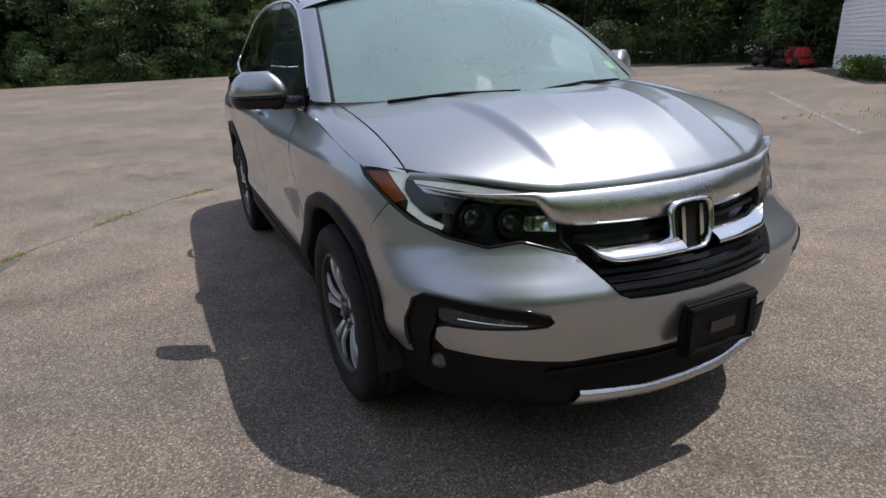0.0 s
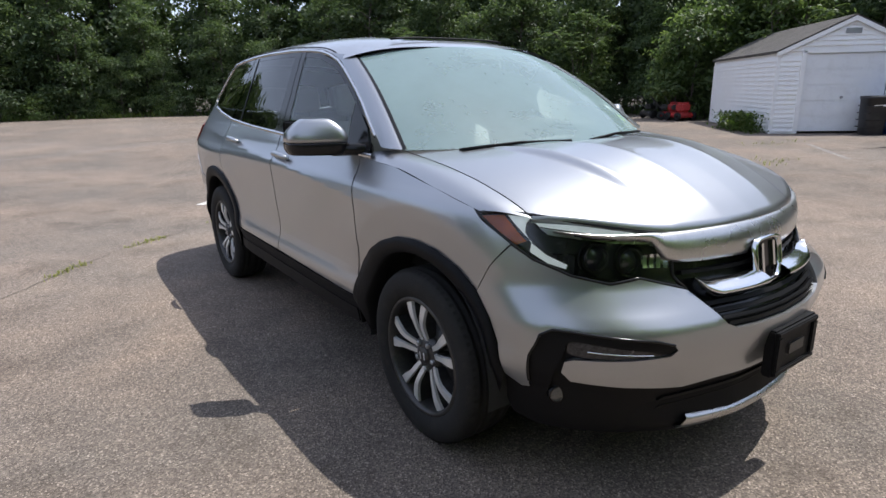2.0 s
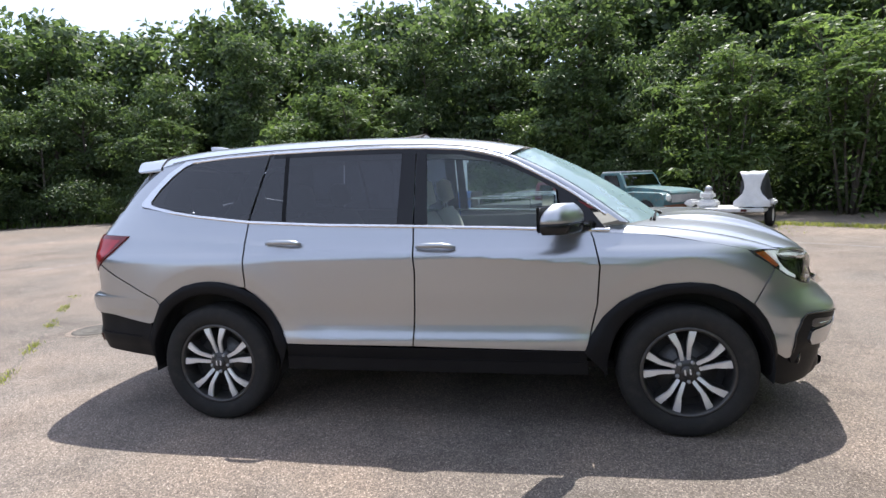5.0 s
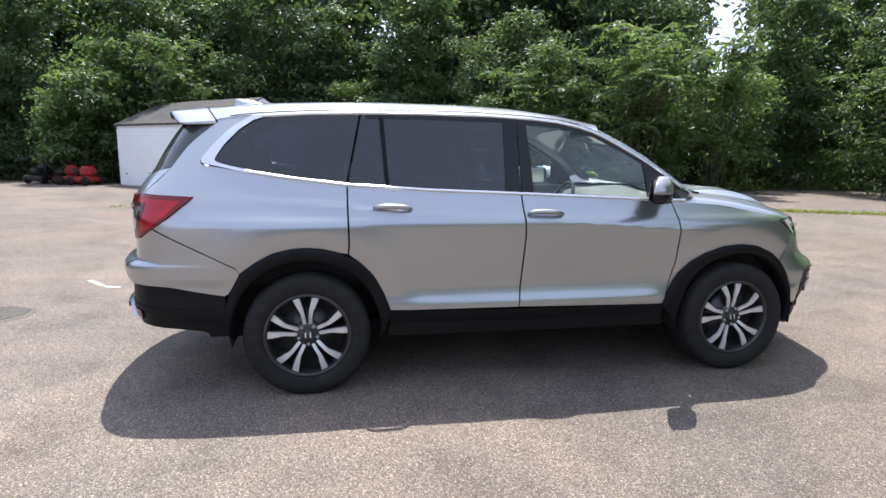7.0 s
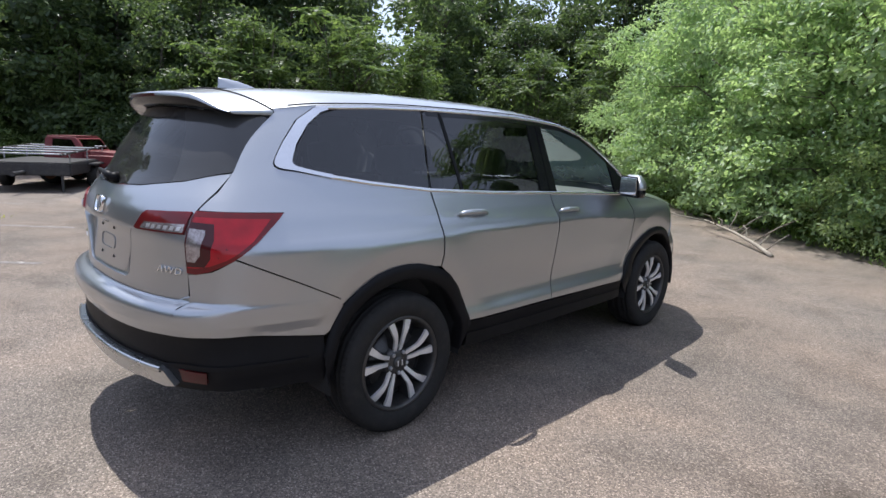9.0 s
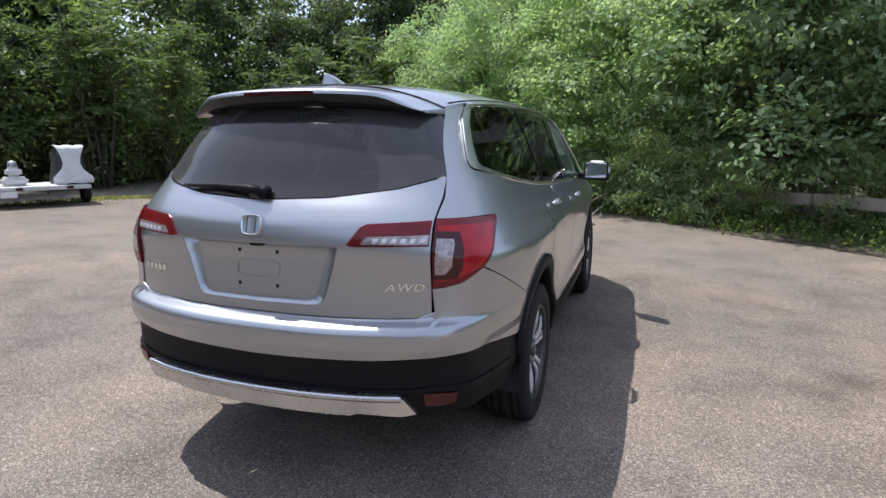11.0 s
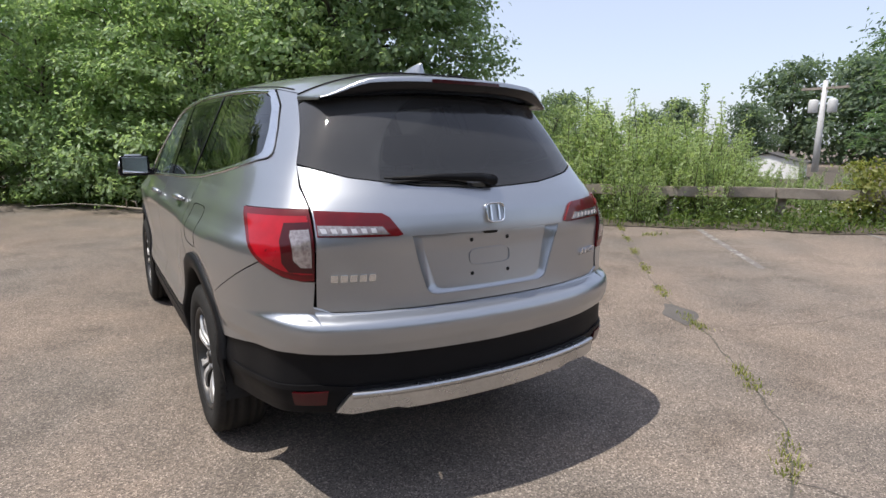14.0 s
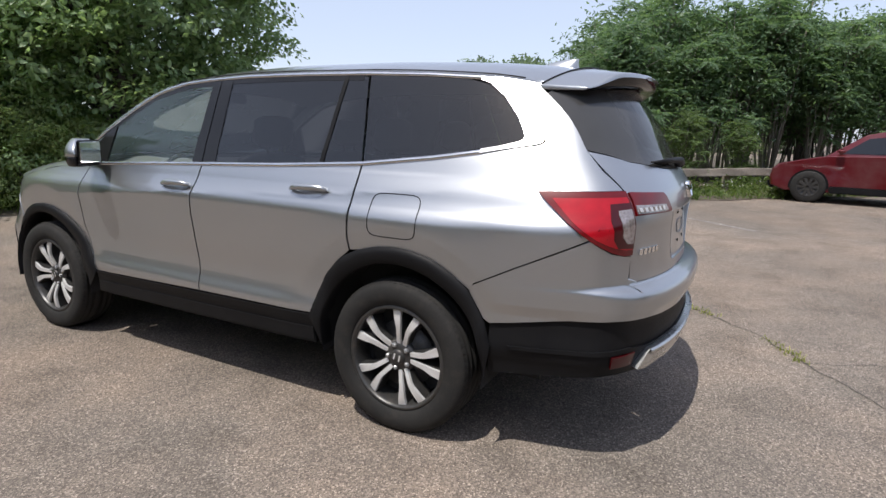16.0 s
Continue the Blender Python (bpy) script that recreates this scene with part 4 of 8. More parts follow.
for sx in (1, -1):
    c = skin(*place(("f", 0.79 * sx, 0.395))) + Vector((-0.015 * sx, -0.016, 0))
    n = skin_normal(*place(("f", 0.79 * sx, 0.395)))
    n = (n + Vector((0, 1.2, 0))).normalized()
    q = n.to_track_quat("Z", "Y")
    v, f = lathe([(0.036, -0.02), (0.036, 0.006), (0.031, 0.012), (0.027, 0.004), (0.018, -0.008), (0.0, -0.014)], 24, "z")
    fog = part("fog_lamp", mesh_of([c + q @ Vector(a) for a in v], f, True), M["gloss"], suv, "small round fog lamp")
    v, f = lathe([(0.033, 0.008), (0.02, 0.012), (0.0, 0.014)], 24, "z")
    part("fog_lens", mesh_of([c + q @ Vector(a) for a in v], f, True), M["projector"], fog)
# Grille.
back = panel(Fr((0, 0.93), (0.43, 0.925), (0.44, 0.80), (0.41, 0.755), (0.335, 0.636), (0.29, 0.618), (0, 0.612)), -0.03, 0.0)
grille = part("grille", shaped(merge(back, mirrored(back))), M["gloss"], suv, "black grille with chrome bars")
for z, w in ((0.637, 0.31), (0.662, 0.33), (0.685, 0.345), (0.708, 0.36), (0.80, 0.40)):
    bar = panel(Fr((0, z + 0.007), (w, z + 0.012), (w, z), (0, z - 0.005)), -0.008, 0.02)
    part("grille_slat", shaped(merge(bar, mirrored(bar))), M["clad"], grille)
LEANING = ((0.0, -0.004), (0.02, 0.15), (0.25, 0.5), (0.5, 0.78), (0.72, 0.95), (0.88, 1.0), (0.97, 0.92), (1.0, 0.75), (1.0, -0.2))
ROUNDED = ((0.0, -0.004), (0.02, 0.3), (0.12, 0.75), (0.3, 0.97), (0.45, 1.0), (0.6, 0.92), (0.85, 0.5), (1.0, 0.2), (1.0, -0.2))


def bright_bar(x0, x1, top, bottom, o0, o1, end=0.06, shape=LEANING):
    """A bar along the nose whose face leans back and rounds over at its lower edge; it thins out at its ends."""
    rows_ = [[] for _ in range(9)]
    for k in range(41):
        x = x0 + (x1 - x0) * k / 40
        zt, zb = top(abs(x)), bottom(abs(x))
        thin = min(1.0, min(abs(x1 - x), abs(x - x0) if x0 > 0.2 else 9.0) / end)
        zb = zt + (zb - zt) * (0.15 + 0.85 * thin ** 0.6)
        for row, (t, o) in zip(rows_, shape):
            q = place(("f", x, zt + (zb - zt) * t))
            row.append(skin(*q) + skin_normal(*q) * (o0 + (o1 - o0) * max(o, 0) if o >= 0 else -0.02))
    v_, f_ = loft(rows_)
    return v_, f_


v, f = bright_bar(-0.76, 0.76, Curve([(0, 0.944), (0.2, 0.946), (0.4, 0.944), (0.6, 0.946), (0.76, 0.958)]), Curve([(0, 0.832), (0.2, 0.836), (0.40, 0.842), (0.455, 0.855), (0.485, 0.912), (0.64, 0.930), (0.76, 0.950)]), 0.002, 0.022, 0.05, ROUNDED)
part("grille_brow", mesh_of(v, f, True), M["satin"], grille, "broad satin chrome bar running into the headlights")
v, f = bright_bar(0.07, 0.385, Curve([(0, 0.778), (0.3, 0.775), (0.385, 0.788)]), Curve([(0, 0.722), (0.3, 0.722), (0.345, 0.735), (0.385, 0.775)]), 0.0, 0.034, 0.03)
plain_both("grille_wing", (v, f), M["chrome"], grille, "bright chrome wing bar")
pf = place(("f", 0.0, 0.80))
emblem("front_emblem", skin(*pf) + Vector((0, 0.012, 0)), (0, 0.985, 0.17), 0.185, 0.172, grille)
# Headlights.
HEAD = Y((1.735, 1.006), (1.80, 1.017)) + Fr((0.79, 1.008), (0.60, 0.965), (0.45, 0.947), (0.43, 0.925), (0.44, 0.80), (0.409, 0.757), (0.55, 0.802), (0.641, 0.787), (0.74, 0.817), (0.82, 0.866)) + Y((1.862, 0.915))
heads = both_sides("headlight", panel(HEAD, -0.03, 0.0), M["housing"], suv, "black headlight with amber marker and white light guide")
amber = panel(Y((1.745, 1.001), (1.815, 1.008)) + Y((1.90, 0.925)) + Y((1.872, 0.91)), -0.012, 0.012)
guide = panel(Y((1.826, 1.008)) + Fr((0.80, 1.003), (0.815, 0.985), (0.825, 0.955), (0.818, 0.92), (0.79, 0.882), (0.745, 0.852), (0.75, 0.838), (0.79, 0.855), (0.825, 0.89)) + Y((1.915, 0.925)), -0.006, 0.014)
guide2 = panel(Fr((0.80, 1.002), (0.60, 0.961), (0.45, 0.943), (0.45, 0.928), (0.60, 0.942), (0.79, 0.975)), -0.008, 0.014)
brow = panel(Fr((0.79, 0.972), (0.60, 0.938), (0.45, 0.922), (0.45, 0.905), (0.60, 0.918), (0.775, 0.950)), -0.012, 0.012)
brow_gap = panel(Fr((0.80, 0.984), (0.60, 0.947), (0.45, 0.93), (0.45, 0.922), (0.60, 0.938), (0.79, 0.972)), -0.016, 0.0)
lens = panel(HEAD, 0.0, 0.01)
for k, ob in enumerate(heads):
    turn = (lambda a: a) if k == 0 else mirrored
    sgn = 1 if k == 0 else -1
    part("amber_marker", shaped(turn(amber)), M["amber"], ob, "amber side marker")
    part("light_guide", shaped(turn(guide)), M["drl_lit"], ob, "white daytime light guide")
    part("light_guide_top", shaped(turn(guide2)), M["drl_lit"], ob)
    part("headlight_brow", shaped(turn(brow)), M["satin"], ob, "bright silver brow")
    part("brow_gap", shaped(turn(brow_gap)), M["gloss"], ob)
    for x, z, r in ((0.665, 0.872, 0.048), (0.565, 0.858, 0.046)):
        c = skin(*place(("f", x * sgn, z))) - skin_normal(*place(("f", x * sgn, z))) * 0.022
        q = (skin_normal(*place(("f", x * sgn, z))) + Vector((0, 1, 0))).normalized().to_track_quat("Z", "Y")
        v, f = lathe([(r, -0.01), (r, 0.006), (r * 0.9, 0.01), (r * 0.86, 0.002), (r * 0.82, -0.006)], 24, "z")
        part("lamp_ring", mesh_of([c + q @ Vector(a) for a in v], f, True), M["rim_dark"], ob)
        v, f = lathe([(r * 0.8, -0.004), (r * 0.6, 0.004), (r * 0.3, 0.009), (0, 0.01)], 20, "z")
        part("projector_lens", mesh_of([c + q @ Vector(a) for a in v], f, True), M["projector"], ob)
        v, f = lathe([(r * 1.02, -0.012), (r * 1.3, 0.0), (r * 1.34, 0.004), (r * 1.36, -0.006)], 24, "z")
        part("lamp_bowl", mesh_of([c + q @ Vector(a) for a in v], f, True), M["gloss"], ob)
    rows = []
    for i in range(9):
        w, row = i / 8, []
        for j in range(6):
            h = j / 5
            q = place(("f", (0.448 + 0.092 * w - 0.01 * h) * sgn, 0.827 + (0.05 - 0.008 * w) * h + 0.006 * w))
            row.append(skin(*q) - skin_normal(*q) * (0.008 + 0.010 * math.sin(math.pi * w) * math.sin(math.pi * (0.15 + 0.7 * h)) + 0.004 * (i % 2)))
        rows.append(row)
    v, f = loft(rows)
    part("reflector_bowl", mesh_of(v, f if sgn > 0 else [k_[::-1] for k_ in f]), M["chrome"], ob, "faceted bright reflector")
    part("lens_cover", shaped(turn(lens)), M["lens"], ob, "clear lens cover")
v, f = ribbon(HEAD, 0.010, 0.004, True)
plain_both("headlight_seal", (v, f), M["gloss"], suv)
# Number plate holder with no plate in it.
hb = block(-0.205, 2.375, 0.395, 0.105, 2.415, 0.575, 0.006)
hold = part("plate_holder", hb, M["clad"], suv, "black empty number plate holder")
for x0, z0, x1, z1 in ((-0.2, 0.55, 0.1, 0.57), (-0.2, 0.40, 0.1, 0.42), (-0.2, 0.42, -0.165, 0.55), (0.065, 0.42, 0.1, 0.55)):
    part("holder_rim", block(x0, 2.41, z0, x1, 2.424, z1, 0.004), M["clad"], hold)
part("holder_boss", block(-0.11, 2.41, 0.46, 0.01, 2.421, 0.51, 0.008), M["rim_dark"], hold)

# Bonnet, wings' tops, cowl.
hood_rear = lambda u: Vector((0.778 * u, 1.425 - 0.325 * u * u, 1.178 - 0.018 * u * u))
HOODZ = Curve([(0, 1.0), (0.15, 0.925), (0.35, 0.805), (0.6, 0.60), (0.8, 0.36), (0.92, 0.17), (1, 0.0)])


def hood_front(u):
    a = abs(u)
    x = 0.80 * u
    s, z = place(("f", x, 0.945 + 0.055 * smoothstep(0.45, 1.0, a)))
    return skin(s, z) + Vector((0, 0.012, 0.002))


rows = []
for i in range(33):
    v_ = i / 32
    row = []
    for k in range(145):
        u = -1 + 2 * k / 144
        a, b = hood_rear(u), hood_front(u)
        p = a.lerp(b, v_)
        p.z = b.z + (a.z - b.z) * HOODZ(v_)
        p.z += 0.035 * math.sin(math.pi * v_) * (1 - u * u)
        crease = 0.60 - 0.14 * v_
        fade = math.sin(math.pi * min(1, v_ * 1.02)) ** 0.7 if v_ < 0.98 else 0.0
        p.z += 0.019 * smoothstep(crease + 0.05, crease - 0.005, abs(u)) * fade
        p.z += 0.006 * math.exp(-abs(abs(u) - crease + 0.01) / 0.05) * fade
        p.z += 0.007 * math.exp(-abs(abs(u) - 0.27 + 0.05 * v_) / 0.05) * fade
        row.append(p)
    rows.append(row)
rows.append([p + Vector((0, -0.012, -0.02)) for p in rows[-1]])
v, f = loft(rows)
part("bonnet", mesh_of(v, [q[::-1] for q in f], True), M["paint"], suv)
edge = [rows[round(i * 32 / 24)][144] for i in range(25)]
wing = []
for j in range(9):
    t = j / 8
    row = []
    for i in range(25):
        a = edge[i] + Vector((0.006, 0, -0.001))
        yy = 0.906 + (1.735 - 0.906) * (i / 24)
        zt = Curve([(0.9, 1.131), (1.2, 1.115), (1.5, 1.065), (1.71, 1.02), (1.75, 1.008)])(yy)
        b = skin(*place(("y", yy, zt)))
        p = a.lerp(b, t)
        p.z += 0.018 * math.sin(math.pi * t) * (1 - 0.5 * i / 24)
        p.x += 0.010 * math.sin(math.pi * t)
        row.append(p)
    wing.append(row)
v, f = loft(wing)
plain_both("wing_top", (v, [q[::-1] for q in f]), M["paint"], suv)
v, f = loft([[hood_rear(-1 + k / 16) + Vector((0, 0.03, -0.02)) for k in range(33)], [hood_rear(-1 + k / 16) + Vector((0, -0.06, -0.012)) for k in range(33)], [hood_rear(-1 + k / 16) + Vector((0, -0.16, 0.0)) for k in range(33)]])
part("cowl", mesh_of(v, f, True), M["clad"], suv, "black cowl below the windscreen")


# Windscreen, pillars, roof.
def screen(u, v_):
    b = Vector((0.81 * u, 1.405 - 0.29 * u * u, 1.168 + 0.0 * u))
    t = Vector((0.66 * u, 0.60 - 0.16 * u * u, 1.642 - 0.048 * abs(u) ** 2.4))
    p = b.lerp(t, v_)
    p.z += 0.035 * math.sin(math.pi * v_)
    return p


rows = [[screen(-1 + k / 16, i / 12) for k in range(33)] for i in range(13)]
v, f = loft(rows)
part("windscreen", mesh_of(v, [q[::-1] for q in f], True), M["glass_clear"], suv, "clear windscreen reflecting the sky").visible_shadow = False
shade = [[screen(-1 + k / 16, t) + Vector((0, -0.006, -0.004)) for k in range(33)] for t in (0.965, 0.985, 1.0)]
v, f = loft(shade)
part("screen_border", mesh_of(v, f, True), M["gloss"], suv)
for sx in (1, -1):
    bd = [[screen(sx * u, t) + Vector((sx * 0.003, 0.004, 0.004)) for t in np.linspace(0, 1, 13)] for u in (0.984, 0.992, 1.0)]
    v, f = loft(bd)
    part("screen_edge", mesh_of(v, f, True), M["gloss"], suv)
sens = [[screen(u, t) + Vector((0, -0.008, -0.006)) for u in (-0.16, -0.08, 0, 0.08, 0.16)] for t in (0.82, 0.9, 0.97)]
v, f = loft(sens)
part("screen_sensor", mesh_of(v, f, True), M["inner"], suv)
stk = [[screen(u, t) + Vector((0, -0.004, -0.003)) for u in (-0.93, -0.88, -0.83)] for t in (0.10, 0.17)]
v, f = loft(stk)
part("screen_sticker", mesh_of(v, f, True), M["sticker"], suv, "small green inspection sticker")
pil, turned = [], []
for t in np.linspace(0, 1, 7):
    row = []
    for i in range(25):
        w = i / 24
        yy = 1.06 + (0.30 - 1.06) * w
        s, z = place(("y", yy, TOPL(yy) + 0.012))
        a = skin(s, z) + skin_normal(s, z) * 0.004
        b = screen(1.0, w) + Vector((0.004, 0.0, 0.004))
        p = a.lerp(b, float(t))
        p.x += 0.022 * math.sin(math.pi * float(t))
        row.append(p)
        turned.append(skin_normal(s, z).lerp(Vector((0.35, 0.5, 0.79)), float(t) ** 2.2).normalized())
    pil.append(row)
v, f = loft(pil)
both_sides("front_pillar", (v, [q[::-1] for q in f], turned), M["paint"], suv)
rows = []
for i in range(41):
    w = i / 40
    row = []
    for k in range(41):
        u = math.sin((-1 + 2 * k / 40) * math.pi / 2)
        yf, yr = 0.60 - 0.16 * u * u, -2.10 + 0.14 * u * u
        yy = yf + (yr - yf) * w
        ye = min(yy, 0.44)
        xe = skin(*place(("y", max(ye, -1.98), TOPL(ye) + 0.012))).x + 0.004
        ze = TOPL(ye) + 0.012
        zc = ROOFC(yy)
        row.append(Vector((xe * u, yy, zc - (zc - ze) * abs(u) ** 3.0)))
    rows.append(row)
v, f = loft(rows)
part("roof", mesh_of(v, f, True), M["paint"], suv)
for sx in (1, -1):
    line = [rows[i][40 - 3 if sx > 0 else 3] for i in range(2, 39)]
    v, f = tube([p + Vector((0, 0, -0.001)) for p in line], 0.005, 6)
    part("roof_seam", mesh_of(v, f, True), M["clad"], suv)
sr = [[Vector((x, y, ROOFC(y) + 0.004 - 0.085 * abs(x / 0.63) ** 3)) for x in np.linspace(-0.40, 0.40, 9)] for y in np.linspace(0.34, -0.22, 7)]
v, f = loft(sr)
part("wind_deflector", mesh_of(*tube([(x, 0.36, ROOFC(0.36) + 0.014 - 0.012 * abs(x / 0.40) ** 4) for x in np.linspace(-0.40, 0.40, 17)], 0.006, 6), True), M["clad"], suv, "dark wind deflector at the sunroof")
part("sunroof", mesh_of(v, [q[::-1] for q in f], True), M["glass_tint"], suv, "dark glass sunroof")
# Spoiler over the rear window.
def spoil(u, t, low=0.0):
    x = 0.60 * u
    y0, y1 = -1.93 - 0.14 * (1 - u * u), -2.12 - 0.17 * (1 - abs(u) ** 2.5)
    zr = ROOFC(y0) - (ROOFC(y0) - TOPL(y0)) * abs(u) ** 3.0
    k = smoothstep(0.68, 1.0, abs(u))
    z1 = 1.672 - 0.035 * abs(u) ** 3 - 0.05 * k
    return Vector((x * (1 - 0.04 * t), y0 + (y1 - y0) * t, zr + 0.004 + (z1 - zr) * t - low * (1 - 0.75 * k)))


part("spoiler_seam", mesh_of(*tube([spoil(-1 + k / 16, -0.01) + Vector((0, 0, 0.002)) for k in range(33)], 0.004, 6), True), M["clad"], suv)
us = [math.sin((-1 + 2 * k / 32) * math.pi / 2) for k in range(33)]
sec = [[spoil(u, t) for u in us] for t in (0, 0.35, 0.7, 0.93)] + [[spoil(u, 1.0, o) + Vector((0, -e, 0)) for u in us] for o, e in ((0.003, 0.005), (0.009, 0.008), (0.020, 0.009))]
v, f = loft(sec)
spo = part("spoiler", mesh_of(v, f, True), M["paint"], suv, "silver roof spoiler")
for e in (0, 32):
    up_, dn_ = [spoil(us[e], t, 0.0 if t < 1 else 0.008) for t in (0, 0.35, 0.7, 0.93, 1.0)], [spoil(us[e], t, o) for t, o in ((0, 0.085), (0.25, 0.075), (0.7, 0.060), (0.9, 0.052), (1.0, 0.038))]
    shift = Vector((0.004 if us[e] > 0 else -0.004, 0, 0))
    v, f = loft([[p + shift * 0.2 for p in up_], [p.lerp(q, 0.5) + shift for p, q in zip(up_, dn_)], [p + shift * 0.6 for p in dn_]])
    part("spoiler_side", mesh_of(v, f, True), M["paint"], spo)
und = [[spoil(u, 1.0, 0.020) + Vector((0, -0.008, 0)) for u in us], [spoil(u, 1.0, 0.050) for u in us], [spoil(u, 0.9, 0.066) for u in us], [spoil(u * 1.0, 0.25, 0.085) for u in us], [spoil(u, 0.0, 0.10) for u in us]]
v, f = loft(und)
part("spoiler_underside", mesh_of(v, f, True), M["gloss"], spo, "black underside of the spoiler")
stop = [[spoil(u, 1.0, o) + Vector((0, -0.0125, 0)) for u in np.linspace(-0.29, 0.29, 17)] for o in (0.010, 0.024)]
v, f = loft(stop)
part("high_brake_lamp", mesh_of(v, f, True), M["tail_dark"], spo, "dark red high brake lamp")
fin_s = []
for z, y0, y1, w in ((0, -1.66, -1.92, 0.034), (0.024, -1.73, -1.915, 0.026), (0.044, -1.81, -1.915, 0.012), (0.051, -1.87, -1.914, 0.005)):
    row = []
    for k in range(16):
        a = 2 * math.pi * k / 16
        yy = (y0 + y1) / 2 + (y1 - y0) / 2 * math.cos(a)
        row.append(Vector((w * math.sin(a) * (1.0 + 0.5 * math.cos(a)), yy, 1.728 + z)))
    fin_s.append(row)
v, f = loft(fin_s, True)
f.append(tuple(range(48, 64)))
part("aerial_fin", mesh_of(v, f, True), M["paint"], suv, "silver shark fin aerial")

# Side windows and their trim.
for ob in both_sides("front_side_window", panel(Y((-0.02, 1.193), (0.35, 1.176), (0.74, 1.160), (0.715, 1.385), (0.6, 1.45), (0.41, 1.547), (0.17, 1.605), (-0.04, 1.63)), 0.0, 0.006), M["glass_door"], suv, "clear front side window"):
    ob.visible_shadow = False
both_sides("mirror_triangle", panel(Y((0.748, 1.158), (0.985, 1.148), (0.90, 1.26), (0.73, 1.378)), 0.003), M["gloss"], suv)
both_sides("door_post", panel(Y((-0.024, 1.19), (-0.1, 1.192), (-0.1, 1.64), (-0.042, 1.636)), 0.003), M["gloss"], suv)
both_sides("door_post", panel(Y((-0.108, 1.192), (-0.205, 1.197), (-0.19, 1.642), (-0.108, 1.64)), 0.003), M["gloss"], suv)
both_sides("rear_side_window", panel(Y((-0.207, 1.197), (-0.912, 1.221), (-0.92, 1.3), (-0.938, 1.646), (-0.5, 1.648), (-0.192, 1.642)), 0.0, 0.006), M["glass_tint"], suv, "dark tinted rear side window")
both_sides("window_divider", panel(Y((-0.916, 1.220), (-0.938, 1.221), (-0.962, 1.646), (-0.941, 1.646)), 0.003), M["clad"], suv)
both_sides("fixed_side_window", panel(Y((-0.942, 1.222), (-1.160, 1.238), (-1.072, 1.646), (-0.966, 1.646)), 0.0, 0.006), M["glass_tint"], suv, "small fixed tinted window in the rear door")
both_sides("quarter_window", panel(Y((-1.172, 1.244), (-1.53, 1.289), (-1.82, 1.340), (-1.87, 1.351), (-1.901, 1.361), (-1.912, 1.369), (-1.914, 1.380), (-1.904, 1.399), (-1.868, 1.455), (-1.785, 1.545), (-1.705, 1.603), (-1.6, 1.630), (-1.3, 1.648), (-1.083, 1.655)), 0.0, 0.006), M["glass_tint"], suv, "dark tinted quarter window")
trim = Y((1.005, 1.142), (0.75, 1.149), (0.35, 1.168), (-0.105, 1.186), (-0.67, 1.207), (-1.165, 1.236), (-1.53, 1.278), (-1.75, 1.312))
v, f = ribbon(trim, 0.019, 0.007)
plain_both("window_chrome", (v, f), M["trim"], suv, "bright chrome window trim")
both_sides("window_chrome_corner", panel(Y((-1.74, 1.303), (-1.92, 1.339), (-1.964, 1.345), (-1.986, 1.351), (-1.997, 1.360), (-1.998, 1.372), (-1.985, 1.395), (-1.93, 1.464), (-1.833, 1.565), (-1.732, 1.626), (-1.66, 1.640), (-1.66, 1.622), (-1.706, 1.607), (-1.789, 1.548), (-1.872, 1.458), (-1.908, 1.399), (-1.918, 1.379), (-1.916, 1.367), (-1.904, 1.358), (-1.87, 1.348), (-1.82, 1.336), (-1.74, 1.321)), 0.007, 0.012, 0.02, 0.012), M["trim"], suv, "broad bright chrome corner of the window trim")
trim = [("y", yy, TOPL(yy) + 0.0) for yy in (-1.72, -1.4, -1.07, -0.7, -0.3, 0.0, 0.17, 0.3, 0.41, 0.5, 0.6, 0.7, 0.8, 0.9, 0.99)]
v, f = ribbon(trim, 0.018, 0.007)
plain_both("window_chrome", (v, f), M["trim"], suv, "bright chrome window trim")
both_sides("window_shade", panel([("y", yy, TOPL(yy) - 0.008) for yy in (-1.05, -0.7, -0.2, 0.17, 0.41, 0.6, 0.75, 0.9)] + [("y", yy, TOPL(yy) - 0.035) for yy in (0.8, 0.6, 0.41, 0.17, -0.2, -0.7, -1.05)], 0.001, 0.0), M["gloss"], suv)

# Door handles, fuel flap, seams.
for yc, zc in ((0.035, 1.062), (-0.905, 1.098)):
    cup = panel(Y((yc - 0.11, zc - 0.005), (yc - 0.07, zc + 0.024), (yc + 0.07, zc + 0.02), (yc + 0.11, zc - 0.008), (yc + 0.06, zc - 0.03), (yc - 0.06, zc - 0.028)), 0.0015, 0.0)
    pts = []
    for t in np.linspace(-1, 1, 11):
        s, z = place(("y", yc + 0.112 * float(t), zc - 0.003 * float(t)))
        pts.append(skin(s, z) + skin_normal(s, z) * (0.010 + 0.024 * (1 - float(t) ** 4)))
    v, f = tube(pts, [0.010, 0.013, 0.015, 0.016, 0.016, 0.016, 0.016, 0.016, 0.015, 0.013, 0.010], 12)
    handles = plain_both("door_handle", (v, f), M["chrome"] if yc < -5 else M["paint"], suv, "silver door handle")
    for k, ob in enumerate(handles):
        part("handle_cup", shaped(cup if k == 0 else mirrored(cup)), M["paint"], ob)
fl = [("y", -1.40 + 0.125 * math.copysign(abs(math.cos(a)) ** 0.35, math.cos(a)), 1.02 + 0.095 * math.copysign(abs(math.sin(a)) ** 0.35, math.sin(a))) for a in [2 * math.pi * (k + 0.5) / 28 for k in range(28)]]
v, f = ribbon(fl, 0.005, 0.0012, True)
